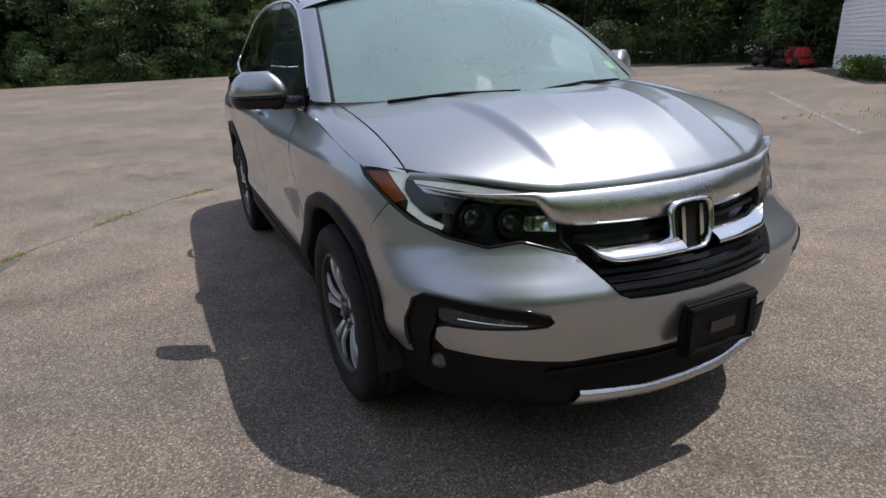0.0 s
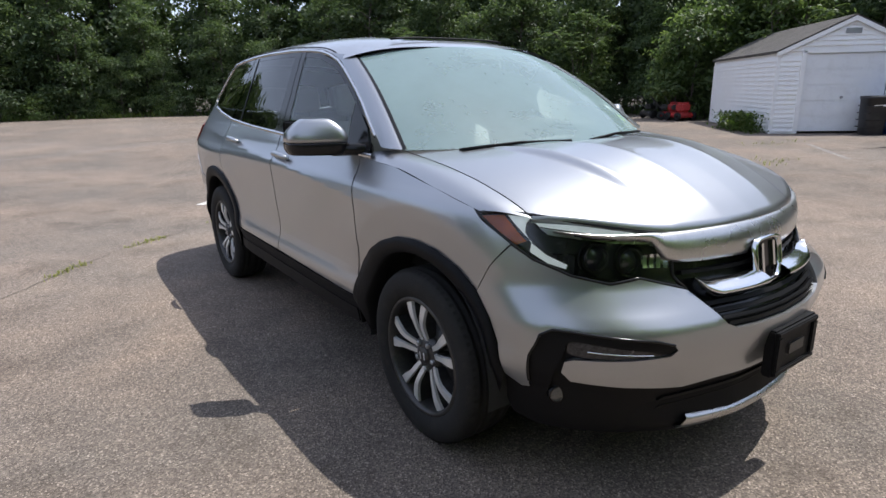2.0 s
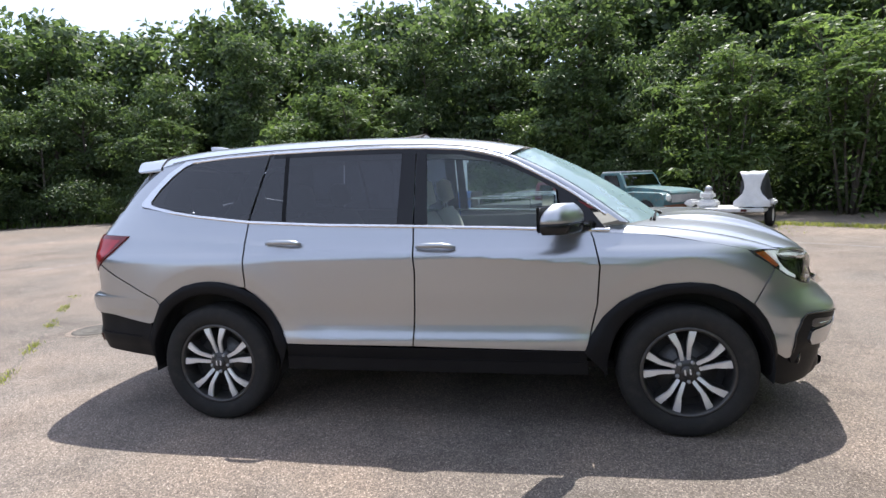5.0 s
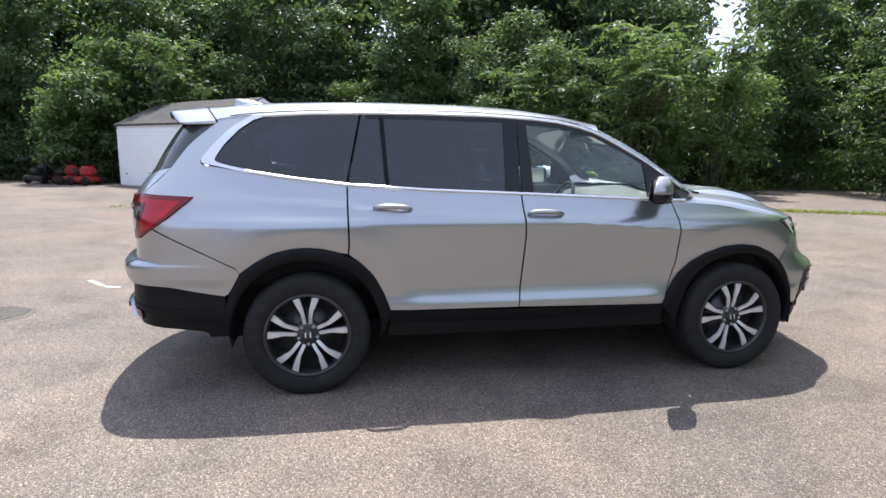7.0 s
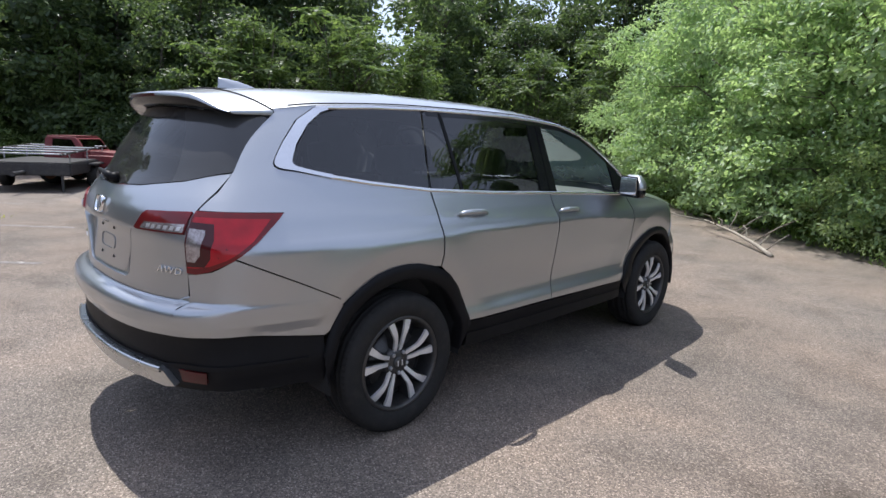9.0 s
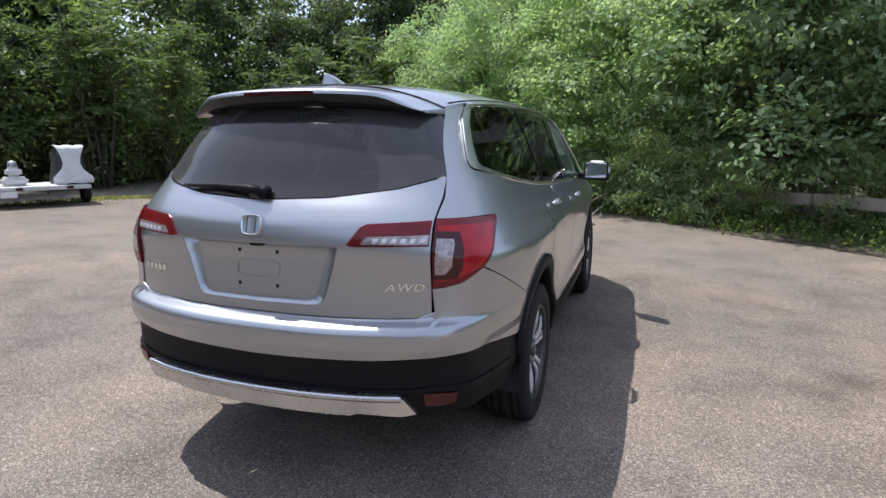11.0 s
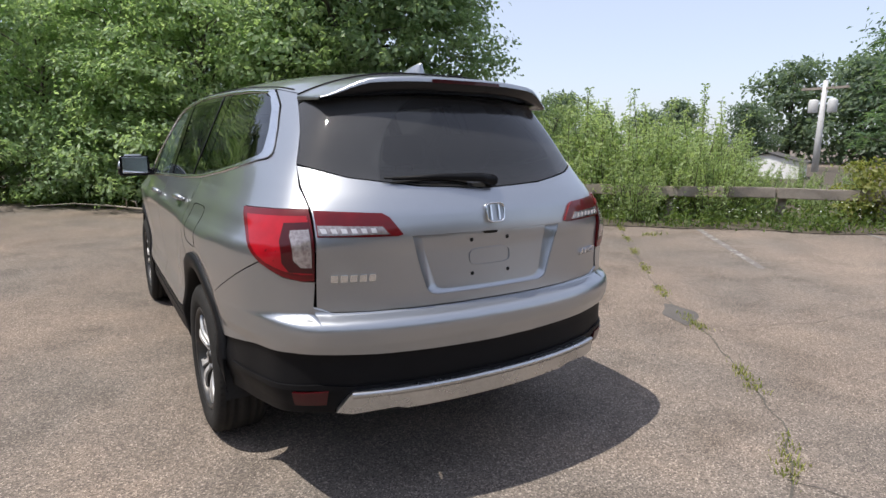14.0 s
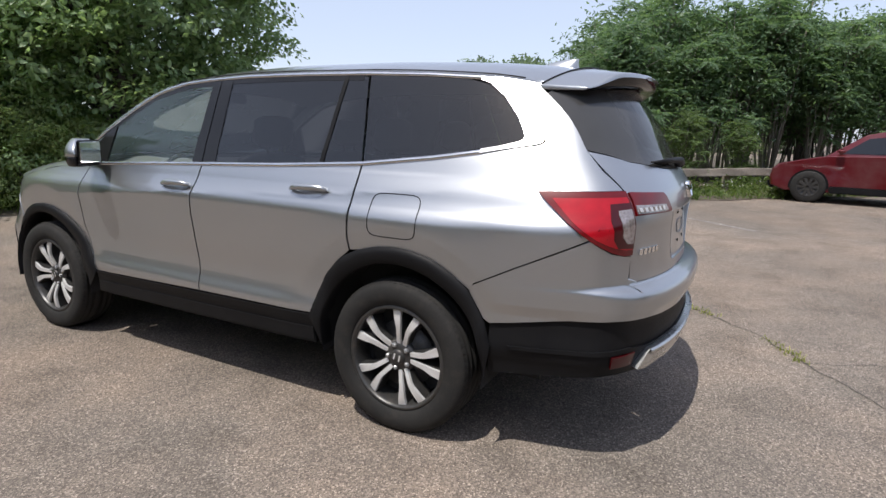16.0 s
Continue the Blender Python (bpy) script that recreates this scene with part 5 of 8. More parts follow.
part("fuel_flap_seam", mesh_of([(-p[0], p[1], p[2]) for p in v], [q[::-1] for q in f]), M["clad"], suv)

# Door mirrors.
def mirror_shell(z0, z1, y0=0.60, y1=0.865, grow=0.0):
    rows_ = []
    for t in np.linspace(0, 1, 8):
        t = float(t)
        z = z0 + (z1 - z0) * t
        row = []
        for k in range(28):
            a = 2 * math.pi * k / 28
            c, s = math.cos(a), math.sin(a)
            zz = (z - 1.14) / 0.165
            sh = (1 - max(0, zz - 0.45) ** 2 * 1.9) * (1 - max(0, 0.25 - zz) ** 2 * 2.2)
            x = 1.05 + math.copysign(abs(c) ** 0.62, c) * 0.115 * sh
            y = 0.745 - 0.55 * (x - 1.05) + 0.01 * zz + math.copysign(abs(s) ** (0.75 if s > 0 else 0.22), s) * 0.078 * sh * (1 - 0.12 * c)
            row.append(Vector((x, y, z)))
        rows_.append(row)
    v_, f_ = loft(rows_, True)
    f_.append(tuple(range(7 * 28, 8 * 28)))
    f_.append(tuple(range(28))[::-1])
    return v_, f_


caps = plain_both("door_mirror", mirror_shell(1.20, 1.302), M["paint"], suv, "door mirror with silver cap and black base")
base = mirror_shell(1.142, 1.197)
arm = tube([(0.865, 0.93, 1.165), (0.92, 0.86, 1.165), (0.99, 0.79, 1.165)], [0.03, 0.03, 0.034], 10)
for k, ob in enumerate(caps):
    sgn = 1 if k == 0 else -1
    v, f = join(base, arm)
    part("mirror_base", mesh_of([(p[0] * sgn, p[1], p[2]) for p in v], f if sgn > 0 else [q[::-1] for q in f], True), M["gloss"], ob)
    gl = block(0.955, 0.594, 1.16, 1.135, 0.602, 1.285, 0.02, 3)
    for vert in gl.verts:
        vert.co.x *= sgn
        vert.co.y = 0.664 - 0.55 * (abs(vert.co.x) - 1.05) + (vert.co.y - 0.598)
    bmesh.ops.recalc_face_normals(gl, faces=gl.faces[:])
    bez = block(0.945, 0.594, 1.152, 1.150, 0.61, 1.293, 0.028, 3)
    for vert in bez.verts:
        vert.co.x *= sgn
        vert.co.y = 0.668 - 0.55 * (abs(vert.co.x) - 1.05) + (vert.co.y - 0.598)
    bmesh.ops.recalc_face_normals(bez, faces=bez.faces[:])
    part("mirror_bezel", bez, M["gloss"], ob)
    part("mirror_glass", gl, M["mirror"], ob)

# Wipers of the windscreen.
for a, b, h in (((0.62, 1.285, 1.168), (0.06, 1.392, 1.178), 0), ((-0.06, 1.40, 1.170), (-0.55, 1.318, 1.182), 0)):
    part("windscreen_wiper", mesh_of(*join(tube([a, Vector(a).lerp(Vector(b), 0.5) + Vector((0, 0, 0.012)), b], [0.009, 0.006, 0.005], 6), tube([Vector(a) + Vector((0, -0.02, 0.0)), Vector(b) + Vector((0, -0.015, 0.0))], 0.006, 6)), True), M["clad"], suv)

# Undertray, wheel housings, inside.
part("undertray", block(-0.70, -2.05, 0.28, 0.70, 1.95, 0.36, 0.03), M["inner"], suv)
part("undertray", block(-0.58, -2.25, 0.36, 0.58, 1.95, 0.62, 0.03), M["inner"], suv)
part("cabin_floor", block(-0.84, -0.88, 0.34, 0.84, 0.88, 0.50, 0.02), M["inner"], suv)
part("load_floor", block(-0.78, -2.3, 0.62, 0.78, -0.85, 0.90, 0.02), M["inner"], suv)
part("engine_bay", block(-0.76, 0.92, 0.60, 0.76, 2.02, 0.92, 0.04), M["inner"], suv)
for sx in (1, -1):
    for yc in (1.41, -1.41):
        ring = []
        for x in (0.945, 0.60):
            ring.append([Vector((sx * x, yc + 0.44 * math.cos(radians(a)), 0.37 + 0.44 * math.sin(radians(a)))) for a in range(-10, 191, 10)])
        v, f = loft(ring)
        part("wheel_housing", mesh_of(v, f, True), M["inner"], suv)
    part("door_lining", block(min(sx * 0.80, sx * 0.85), -0.92, 0.47, max(sx * 0.80, sx * 0.85), 0.9, 1.135, 0.01), M["dash"], suv)
    part("rear_lining", block(min(sx * 0.70, sx * 0.76), -2.15, 0.85, max(sx * 0.70, sx * 0.76), -0.9, 1.21, 0.01), M["inner"], suv)
lin_rows = [[Vector((x * 0.58 / 0.63, yy, ROOFC(min(yy, 0.45)) - 0.05 - 0.07 * abs(x / 0.63) ** 3)) for x in np.linspace(-0.63, 0.63, 9)] for yy in np.linspace(0.48, -2.0, 9)]
v, f = loft(lin_rows)
part("headlining", mesh_of(v, [q[::-1] for q in f], True), M["seat"], suv, "pale headlining")
dash_rows = []
for yy, z in ((1.36, 1.12), (1.2, 1.135), (0.95, 1.125), (0.78, 1.10), (0.72, 1.03), (0.74, 0.85), (0.8, 0.6)):
    dash_rows.append([Vector((x, yy - 0.12 * (x / 0.74) ** 2 * (1 if yy > 1.1 else 0), z + (0.03 * math.exp(-((x + 0.36) / 0.17) ** 2) if z > 1 else 0))) for x in np.linspace(-0.79, 0.79, 25)])
v, f = loft(dash_rows)
part("dashboard", mesh_of(v, [q[::-1] for q in f], True), M["dash"], suv)
rim_pts = [(-0.37 + 0.185 * math.cos(a), 0.66 + 0.075 * math.sin(a), 1.02 + 0.165 * math.sin(a)) for a in [2 * math.pi * k / 28 for k in range(29)]]
wheel_s = part("steering_wheel", mesh_of(*tube(rim_pts, 0.015, 8, False), True), M["inner"], suv)
part("wheel_boss", block(-0.45, 0.66, 0.97, -0.29, 0.72, 1.06, 0.02), M["inner"], wheel_s)
part("wheel_spoke", mesh_of(*tube([(-0.55, 0.66, 1.02), (-0.37, 0.69, 1.01), (-0.19, 0.66, 1.02)], 0.016, 6)), M["inner"], wheel_s)
part("steering_column", mesh_of(*tube([(-0.37, 0.70, 1.01), (-0.37, 0.86, 0.98)], 0.03, 8)), M["inner"], wheel_s)
part("rear_view_mirror", block(-0.12, 0.60, 1.555, 0.12, 0.63, 1.615, 0.012), M["inner"], suv)


def car_seat(x, y, w=0.52, mat=M["seat"]):
    def cushion(profile, half):
        rows_ = []
        for t in np.linspace(-1, 1, 9):
            k = 1 - 0.12 * abs(float(t)) ** 4
            cy, cz = sum(p[0] for p in profile) / len(profile), sum(p[1] for p in profile) / len(profile)
            rows_.append([Vector((x + half * float(t), y + cy + (p[0] - cy) * k, cz + (p[1] - cz) * k)) for p in profile])
        v_, f_ = loft(rows_, True)
        n = len(profile)
        f_.append(tuple(range(n))[::-1])
        f_.append(tuple(range(8 * n, 9 * n)))
        return mesh_of(v_, f_, True)

    seat_ob = part("car_seat", cushion([(0.28, 0.72), (0.30, 0.66), (0.25, 0.56), (-0.22, 0.55), (-0.26, 0.62), (-0.22, 0.68), (0.05, 0.70), (0.2, 0.74)], w / 2), mat, suv, "pale leather seat")
    part("seat_back", cushion([(-0.14, 0.66), (-0.20, 0.9), (-0.27, 1.14), (-0.33, 1.24), (-0.39, 1.22), (-0.37, 1.05), (-0.30, 0.8), (-0.26, 0.64)], w / 2), mat, seat_ob)
    part("headrest", cushion([(-0.30, 1.30), (-0.33, 1.44), (-0.37, 1.46), (-0.41, 1.43), (-0.40, 1.31), (-0.36, 1.27)], 0.13), mat, seat_ob)
    for dx in (-0.06, 0.06):
        part("headrest_stem", mesh_of(*tube([(x + dx, y - 0.36, 1.2), (x + dx, y - 0.36, 1.32)], 0.008, 6)), M["steel"], seat_ob)


for sx in (0.38, -0.38):
    car_seat(sx, 0.22)
    car_seat(sx, -0.66, 0.62)
    car_seat(sx * 0.9, -1.42, 0.56)


# Wheels.
def wheel_meshes():
    R, h = 0.372, 0.115
    prof = [(0.252, -0.10), (0.262, -0.112), (0.30, -0.122), (0.335, -0.120), (0.358, -0.108), (0.368, -0.088)]
    tread = []
    for g in (-0.07, -0.03, 0.03, 0.07):
        tread += [(R, g - 0.012), (R - 0.008, g - 0.008), (R - 0.008, g + 0.008), (R, g + 0.012)]
    prof = prof + tread + [(0.368, 0.088), (0.358, 0.108), (0.335, 0.120), (0.30, 0.122), (0.262, 0.112), (0.252, 0.10)]
    tyre = mesh_of(*lathe(prof, 72), True)
    lots = []
    for k in range(72):
        a = 2 * math.pi * k / 72
        for h0 in (0.080,):
            q = [(h0 + dx, (R - 0.004 + dr) * math.cos(a + da), (R - 0.004 + dr) * math.sin(a + da)) for dx, dr, da in ((0, 0.004, -0.02), (0.026, -0.006, -0.02), (0.026, -0.006, 0.02), (0, 0.004, 0.02))]
            lots.append((q, [(0, 1, 2, 3)]))
    blocks = mesh_of(*join(*lots))
    barrel = mesh_of(*lathe([(0.256, 0.104), (0.246, 0.112), (0.238, 0.106), (0.232, 0.09), (0.225, 0.05), (0.215, -0.06), (0.235, -0.10), (0.252, -0.104)], 64), True)
    back = mesh_of(*lathe([(0.225, 0.0), (0.16, 0.012), (0.1, 0.02), (0.0, 0.02)], 40), True)
    disc = mesh_of(*lathe([(0.165, 0.026), (0.165, 0.036), (0.09, 0.036), (0.08, 0.05), (0.0, 0.05)], 48), True)
    spoke_lots, dark_lots = [], []
    for s in (1, -1):
        rows_ = []
        for t in np.linspace(0, 1, 12):
            t = float(t)
            r = 0.062 + (0.250 - 0.062) * t
            c = s * float(np.interp(t, (0, 0.42, 1), (0.016, 0.0255, 0.066)))
            hw = float(np.interp(t, (0, 0.40, 0.55, 1), (0.0115, 0.0125, 0.0175, 0.0265)))
            d = 0.074 + 0.022 * math.sin(math.pi * min(1, t * 0.9)) + 0.006 * t
            rows_.append([Vector((d - 0.012, c - hw, r)), Vector((d, c - hw * 0.86, r)), Vector((d, c + hw * 0.86, r)), Vector((d - 0.012, c + hw, r))])
        spoke_lots.append(loft(rows_))
        dr = [[Vector((p[0].x + 0.002, p[0].y - 0.003, p[0].z)), Vector((0.02, p[0].y - 0.006, p[0].z)), Vector((0.02, p[3].y + 0.006, p[3].z)), Vector((p[3].x + 0.002, p[3].y + 0.003, p[3].z))] for p in rows_]
        dark_lots.append(loft(dr))
    return tyre, blocks, barrel, back, disc, mesh_of(*spoke_lots[0]), mesh_of(*spoke_lots[1]), mesh_of(*dark_lots[0]), mesh_of(*dark_lots[1])


W_MESH = wheel_meshes()
hub_m = mesh_of(*lathe([(0.036, 0.07), (0.036, 0.086), (0.031, 0.092), (0.0, 0.093)], 28), True)
bell_m = mesh_of(*lathe([(0.085, 0.05), (0.078, 0.072), (0.045, 0.078), (0.036, 0.08)], 40), True)
nut_m = mesh_of(*lathe([(0.0115, 0.06), (0.0115, 0.086), (0.007, 0.09), (0.0, 0.09)], 6))
logo_m = mesh_of(*join(*[([Vector((0.094, y0, z0)), Vector((0.094, y1, z0)), Vector((0.094, y1, z1)), Vector((0.094, y0, z1))], [(0, 1, 2, 3)]) for y0, y1, z0, z1 in ((-0.018, -0.010, -0.016, 0.016), (0.010, 0.018, -0.016, 0.016))]))


def car_wheel(x, y, spin):
    flip = 0 if x > 0 else 180
    w = part("wheel", W_MESH[2], M["rim_dark"], suv, "alloy wheel with machined silver spokes")
    w.matrix_basis = pose(x, y, 0.37 - RIDE, 0, 0, flip) @ pose(0, 0, 0, spin, 0, 0)
    part("tyre", W_MESH[0], M["tyre"], w, "black worn tyre")
    part("tread_block_ring", W_MESH[1], M["tyre"], w)
    part("wheel_back", W_MESH[3], M["inner"], w)
    part("brake_disc", W_MESH[4], M["rim_dark"], w)
    for k in range(5):
        for j in (0, 1):
            ob = part("spoke", W_MESH[5 + j], M["rim"], w)
            ob.matrix_basis = pose(0, 0, 0, 72 * k, 0, 0)
            ob = part("spoke_side", W_MESH[7 + j], M["rim_dark"], w)
            ob.matrix_basis = pose(0, 0, 0, 72 * k, 0, 0)
        ob = part("wheel_nut", nut_m, M["steel"], w)
        ob.matrix_basis = pose(0, 0, 0, 72 * k + 36, 0, 0) @ pose(0, 0, 0.058)
    part("hub_bell", bell_m, M["rim_dark"], w)
    part("hub_cap", hub_m, M["rim_dark"], w)
    part("hub_emblem", logo_m, M["rim"], w)


for x, y, spin in ((0.845, 1.41, 8), (0.845, -1.41, 2), (-0.845, 1.41, 20), (-0.845, -1.41, -14)):
    car_wheel(x, y, spin)


# ---- ground ----
g = mesh_of([(-400, -400, 0), (400, -400, 0), (400, 400, 0), (-400, 400, 0)], [(0, 1, 2, 3)])
tagged(part("ground", g, M["asphalt"]), "old bleached asphalt car park with fine stones", "ground", kind="structure")
E0, ED, EN = Vector((0.4, 7.95, 0)), Vector((0.737, -0.676, 0)), Vector((0.676, 0.737, 0))


def along(q, n, z=0.0):
    """A place q metres along the car park's edge, n metres beyond it."""
    return E0 + ED * q + EN * n + Vector((0, 0, z))


WOODS = [(34, -46), (10, -44), (-7, -40), (-15, -31), (-21.5, -21), (-23.5, -12), (-22.5, -4), (-19.5, 2), (-17.5, 6), (-16.5, 10), (-17, 16), (-16, 20.5), (-11, 20.5)]


def wood_line(t, off):
    """A place along the wood's edge (t from 0 to 1), off metres into the wood, and the way into it."""
    pts = resample([(*p, 0) for p in WOODS], 201)
    i = min(199, int(t * 200))
    p = pts[i].lerp(pts[i + 1], t * 200 - i)
    d = (pts[min(i + 4, 200)] - pts[max(i - 4, 0)]).normalized()
    nrm = Vector((-d.y, d.x, 0))
    if nrm.dot(p - Vector((0, -4, 0))) < 0:
        nrm.negate()
    return p + nrm * off, nrm


rim = [wood_line(k / 60, -0.6 + 0.5 * math.sin(k * 1.7) + 0.3 * math.sin(k * 4.1))[0] for k in range(61)]
rim2 = [wood_line(k / 60, 40)[0] for k in range(61)]
v, f = loft([[p + Vector((0, 0, 0.012)) for p in rim], [p + Vector((0, 0, 0.05)) for p in rim2]])
tagged(part("woodland_floor", mesh_of(v, f), M["soil"]), "dark bare soil under the woods", "soil", kind="structure")
rim = [along(-16 + k * 0.6, 0.12 + 0.10 * math.sin(k * 1.9) + 0.06 * math.sin(k * 5.3)) for k in range(91)]
rim2 = [along(-16 + k * 0.6, 30) for k in range(91)]
v, f = loft([[p + Vector((0, 0, 0.012)) for p in rim], [p + EN * 0.5 + Vector((0, 0, 0.03)) for p in rim], [p + Vector((0, 0, 0.04)) for p in rim2]])
tagged(part("verge", mesh_of(v, [q[::-1] for q in f]), M["soil"]), "soil verge along the car park edge", "verge", kind="structure")

# Painted bay lines, worn, and one fresh dash.
def stripe(name, a, b, w, mat, label):
    a, b = Vector((*a, 0)), Vector((*b, 0))
    d = (b - a).normalized()
    s = Vector((-d.y, d.x, 0)) * w / 2
    n = max(2, int((b - a).length / 0.35))
    rows = [[], []]
    for k in range(n + 1):
        p = a.lerp(b, k / n) + Vector((0, 0, 0.004))
        j = 0.012 * math.sin(k * 2.3 + a.x)
        rows[0].append(p + s * (1 + j))
        rows[1].append(p - s * (1 - j))
    v_, f_ = loft(rows)
    return tagged(part(name, mesh_of(v_, f_), mat), label, "painted line", kind="structure")


for a, b in (((4.1, 1.8), (6.0, 4.2)), ((5.3, -0.7), (7.75, 1.95)), ((7.0, -2.9), (9.6, 0.1)), ((-7.0, -1.1), (-11.4, -5.7)), ((-4.5, -2.0), (-8.5, -6.4)),
             ((-9.5, -10.5), (-14.2, -9.2)), ((-5.5, -9.5), (-10.0, -8.2)), ((-2.0, -12.5), (-7.5, -13.5)), ((3.0, -14), (-2, -16.5)), ((-10.5, -1.2), (-13.0, -3.0)), ((-6.0, 7.5), (-9.5, 3.6))):
    stripe("bay_line", a, b, 0.10, M["paint_white"], "worn white bay line painted on asphalt")
stripe("bay_dash", (0.36, -4.86), (-0.05, -5.22), 0.12, M["paint_fresh"], "short bright white paint dash on asphalt")

stripe("paint_mark", (-2.47, -3.93), (-2.19, -3.69), 0.05, M["paint_fresh"], "short curved white paint mark on asphalt")
stripe("paint_mark", (-2.15, -3.66), (-2.09, -3.49), 0.05, M["paint_fresh"], "short white paint mark on asphalt")
v, f = loft([[Vector((-2.43 + r * math.cos(a) * (1 + 0.1 * math.sin(3 * a)), -0.84 + 0.9 * r * math.sin(a) * (1 + 0.12 * math.sin(5 * a)), 0.0035)) for a in [2 * math.pi * k / 20 for k in range(20)]] for r in (0.005, 0.085)], True)
tagged(part("oil_stain", mesh_of(v, f), M["crack"]), "small dark oil stain on asphalt", "stain", kind="structure")
dx_, dy_ = Vector((0.63, 0.777, 0)), Vector((-0.777, 0.63, 0))
v, f = loft([[Vector((2.86, -1.38, 0.0033)) + dx_ * (0.30 * r * math.cos(a) * (1 + 0.15 * math.sin(3 * a))) + dy_ * (0.13 * r * math.sin(a) * (1 + 0.2 * math.sin(4 * a + 1))) for a in [2 * math.pi * k / 28 for k in range(28)]] for r in (0.01, 1.0)], True)
tagged(part("asphalt_patch", mesh_of(v, f), M["patch"]), "small dark repaired patch beside a crack", "patch", kind="structure")
drain = thing("drain_cover", "round iron drain cover set in the asphalt", "drain cover", -1.16, -4.18)
v, f = lathe([(0.0, 0.012), (0.03, 0.014), (0.05, 0.008), (0.08, 0.008), (0.10, 0.014), (0.13, 0.014), (0.15, 0.008), (0.17, 0.008), (0.19, 0.014), (0.23, 0.014), (0.25, 0.0)], 32, "z")
part("cover_plate", mesh_of(v, f), M["crack"], drain)
v, f = lathe([(0.25, 0.006), (0.30, 0.006), (0.31, 0.0)], 32, "z")
part("cover_frame", mesh_of(v, f), M["asphalt"], drain)

# Cracks with weeds in them.
rng = np.random.default_rng(7)


def crack(points, w, name="asphalt_joint"):
    pts = resample([(*p, 0.003) for p in points], max(8, int(len(points) * 14)))
    rows = [[], []]
    for k, p in enumerate(pts):
        d = (pts[min(k + 1, len(pts) - 1)] - pts[max(k - 1, 0)]).normalized()
        s = Vector((-d.y, d.x, 0))
        o = s * (0.010 * math.sin(k * 1.3) + 0.008 * math.sin(k * 3.7 + 1))
        ww = w * (0.6 + 0.5 * abs(math.sin(k * 0.9 + points[0][0])))
        rows[0].append(p + o + s * ww)
        rows[1].append(p + o - s * ww)
    v_, f_ = loft(rows)
    return tagged(part(name, mesh_of(v_, f_), M["crack"]), "dirt-filled crack in the asphalt", "crack", kind="structure"), pts


def blades(spots, height, lean, width, rng_, per=1):
    """Grass blades, each bent once, at the spots."""
    vv, ff = [], []
    for p in spots:
        for _ in range(per):
            h = height * (0.45 + 0.8 * rng_.random())
            a, l = rng_.random() * 6.283, lean * h * (0.3 + rng_.random())
            dx, dy = math.cos(a), math.sin(a)
            x, y, z = p[0] + rng_.normal() * 0.02, p[1] + rng_.normal() * 0.02, p[2] if len(p) > 2 else 0.0
            w = width * (0.6 + 0.8 * rng_.random())
            n = len(vv)
            vv += [(x - dy * w, y + dx * w, z), (x + dy * w, y - dx * w, z), (x + dx * l * 0.4 + dy * w * 0.8, y + dy * l * 0.4 - dx * w * 0.8, z + h * 0.6),
                   (x + dx * l * 0.4 - dy * w * 0.8, y + dy * l * 0.4 + dx * w * 0.8, z + h * 0.6), (x + dx * l, y + dy * l, z + h * 0.95)]
            ff += [(n, n + 1, n + 2, n + 3), (n + 3, n + 2, n + 4)]
    return vv, ff


_, c1 = crack([(6.5, 2.5), (3.7, -0.4), (2.97, -1.24), (2.63, -1.77), (1.9, -2.6), (1.56, -2.96), (1.1, -3.22), (0.7, -3.5), (-0.6, -4.4), (-3.0, -6.2)], 0.005)
_, c2 = crack([(-13.5, 3.2), (-11.7, 6.6), (-8.9, 9.6), (-7.7, 12.3), (-6.2, 14.5)], 0.03)
crack([(2.7, -1.7), (3.6, -2.1), (4.6, -2.2), (6.2, -3.0)], 0.003)
crack([(1.1, -3.2), (1.6, -4.2), (2.4, -5.6)], 0.003)
crack([(3.4, 3.8), (5.2, 1.0), (7.5, -1.5)], 0.003)
crack([(-4.0, 2.6), (-5.5, 0.0), (-5.2, -3.5), (-7.0, -7.0)], 0.004)
crack([(0.5, -6.5), (-3.5, -7.4), (-8.0, -7.1)], 0.004)
crack([(-2.2, 4.6), (-6.0, 5.2), (-9.5, 4.6)], 0.004)
spots = []
for k, p in enumerate(c1):
    dens = max(0.0, math.sin(k * 0.55) + 0.35 * math.sin(k * 1.9) + 0.1)
    for _ in range(int(15 * dens)):
        spots.append((p.x + rng.normal() * 0.025, p.y + rng.normal() * 0.025, 0.0))
v, f = blades(spots, 0.034, 0.9, 0.003, rng, 2)
tagged(part("crack_weeds", mesh_of(v, f), M["dry_grass"]), "tufts of yellow-green grass growing in a crack", "weeds", kind="stuff")
spots = []
for k, p in enumerate(c2):
    for _ in range(60):
        spots.append((p.x + rng.normal() * 0.12, p.y + rng.normal() * 0.22, 0.0))
v, f = blades(spots, 0.10, 0.7, 0.008, rng)
tagged(part("joint_grass", mesh_of(v, f), M["dry_grass"]), "line of yellow-green grass along a joint", "grass", kind="stuff")
spots = []
for cx, cy, r in ((-8.3, -2.6, 0.5), (-9.2, -1.9, 0.4), (-10.4, 5.9, 0.8), (-12.6, -3.6, 0.6), (6.2, 1.6, 0.15), (-11.0, -6.5, 0.3)):
    for _ in range(45):
        spots.append((cx + rng.normal() * r, cy + rng.normal() * r * 0.35, 0.0))
v, f = blades(spots, 0.06, 0.8, 0.007, rng)
tagged(part("stray_weeds", mesh_of(v, f), M["dry_grass"]), "scattered low weeds on the asphalt", "weeds", kind="stuff")
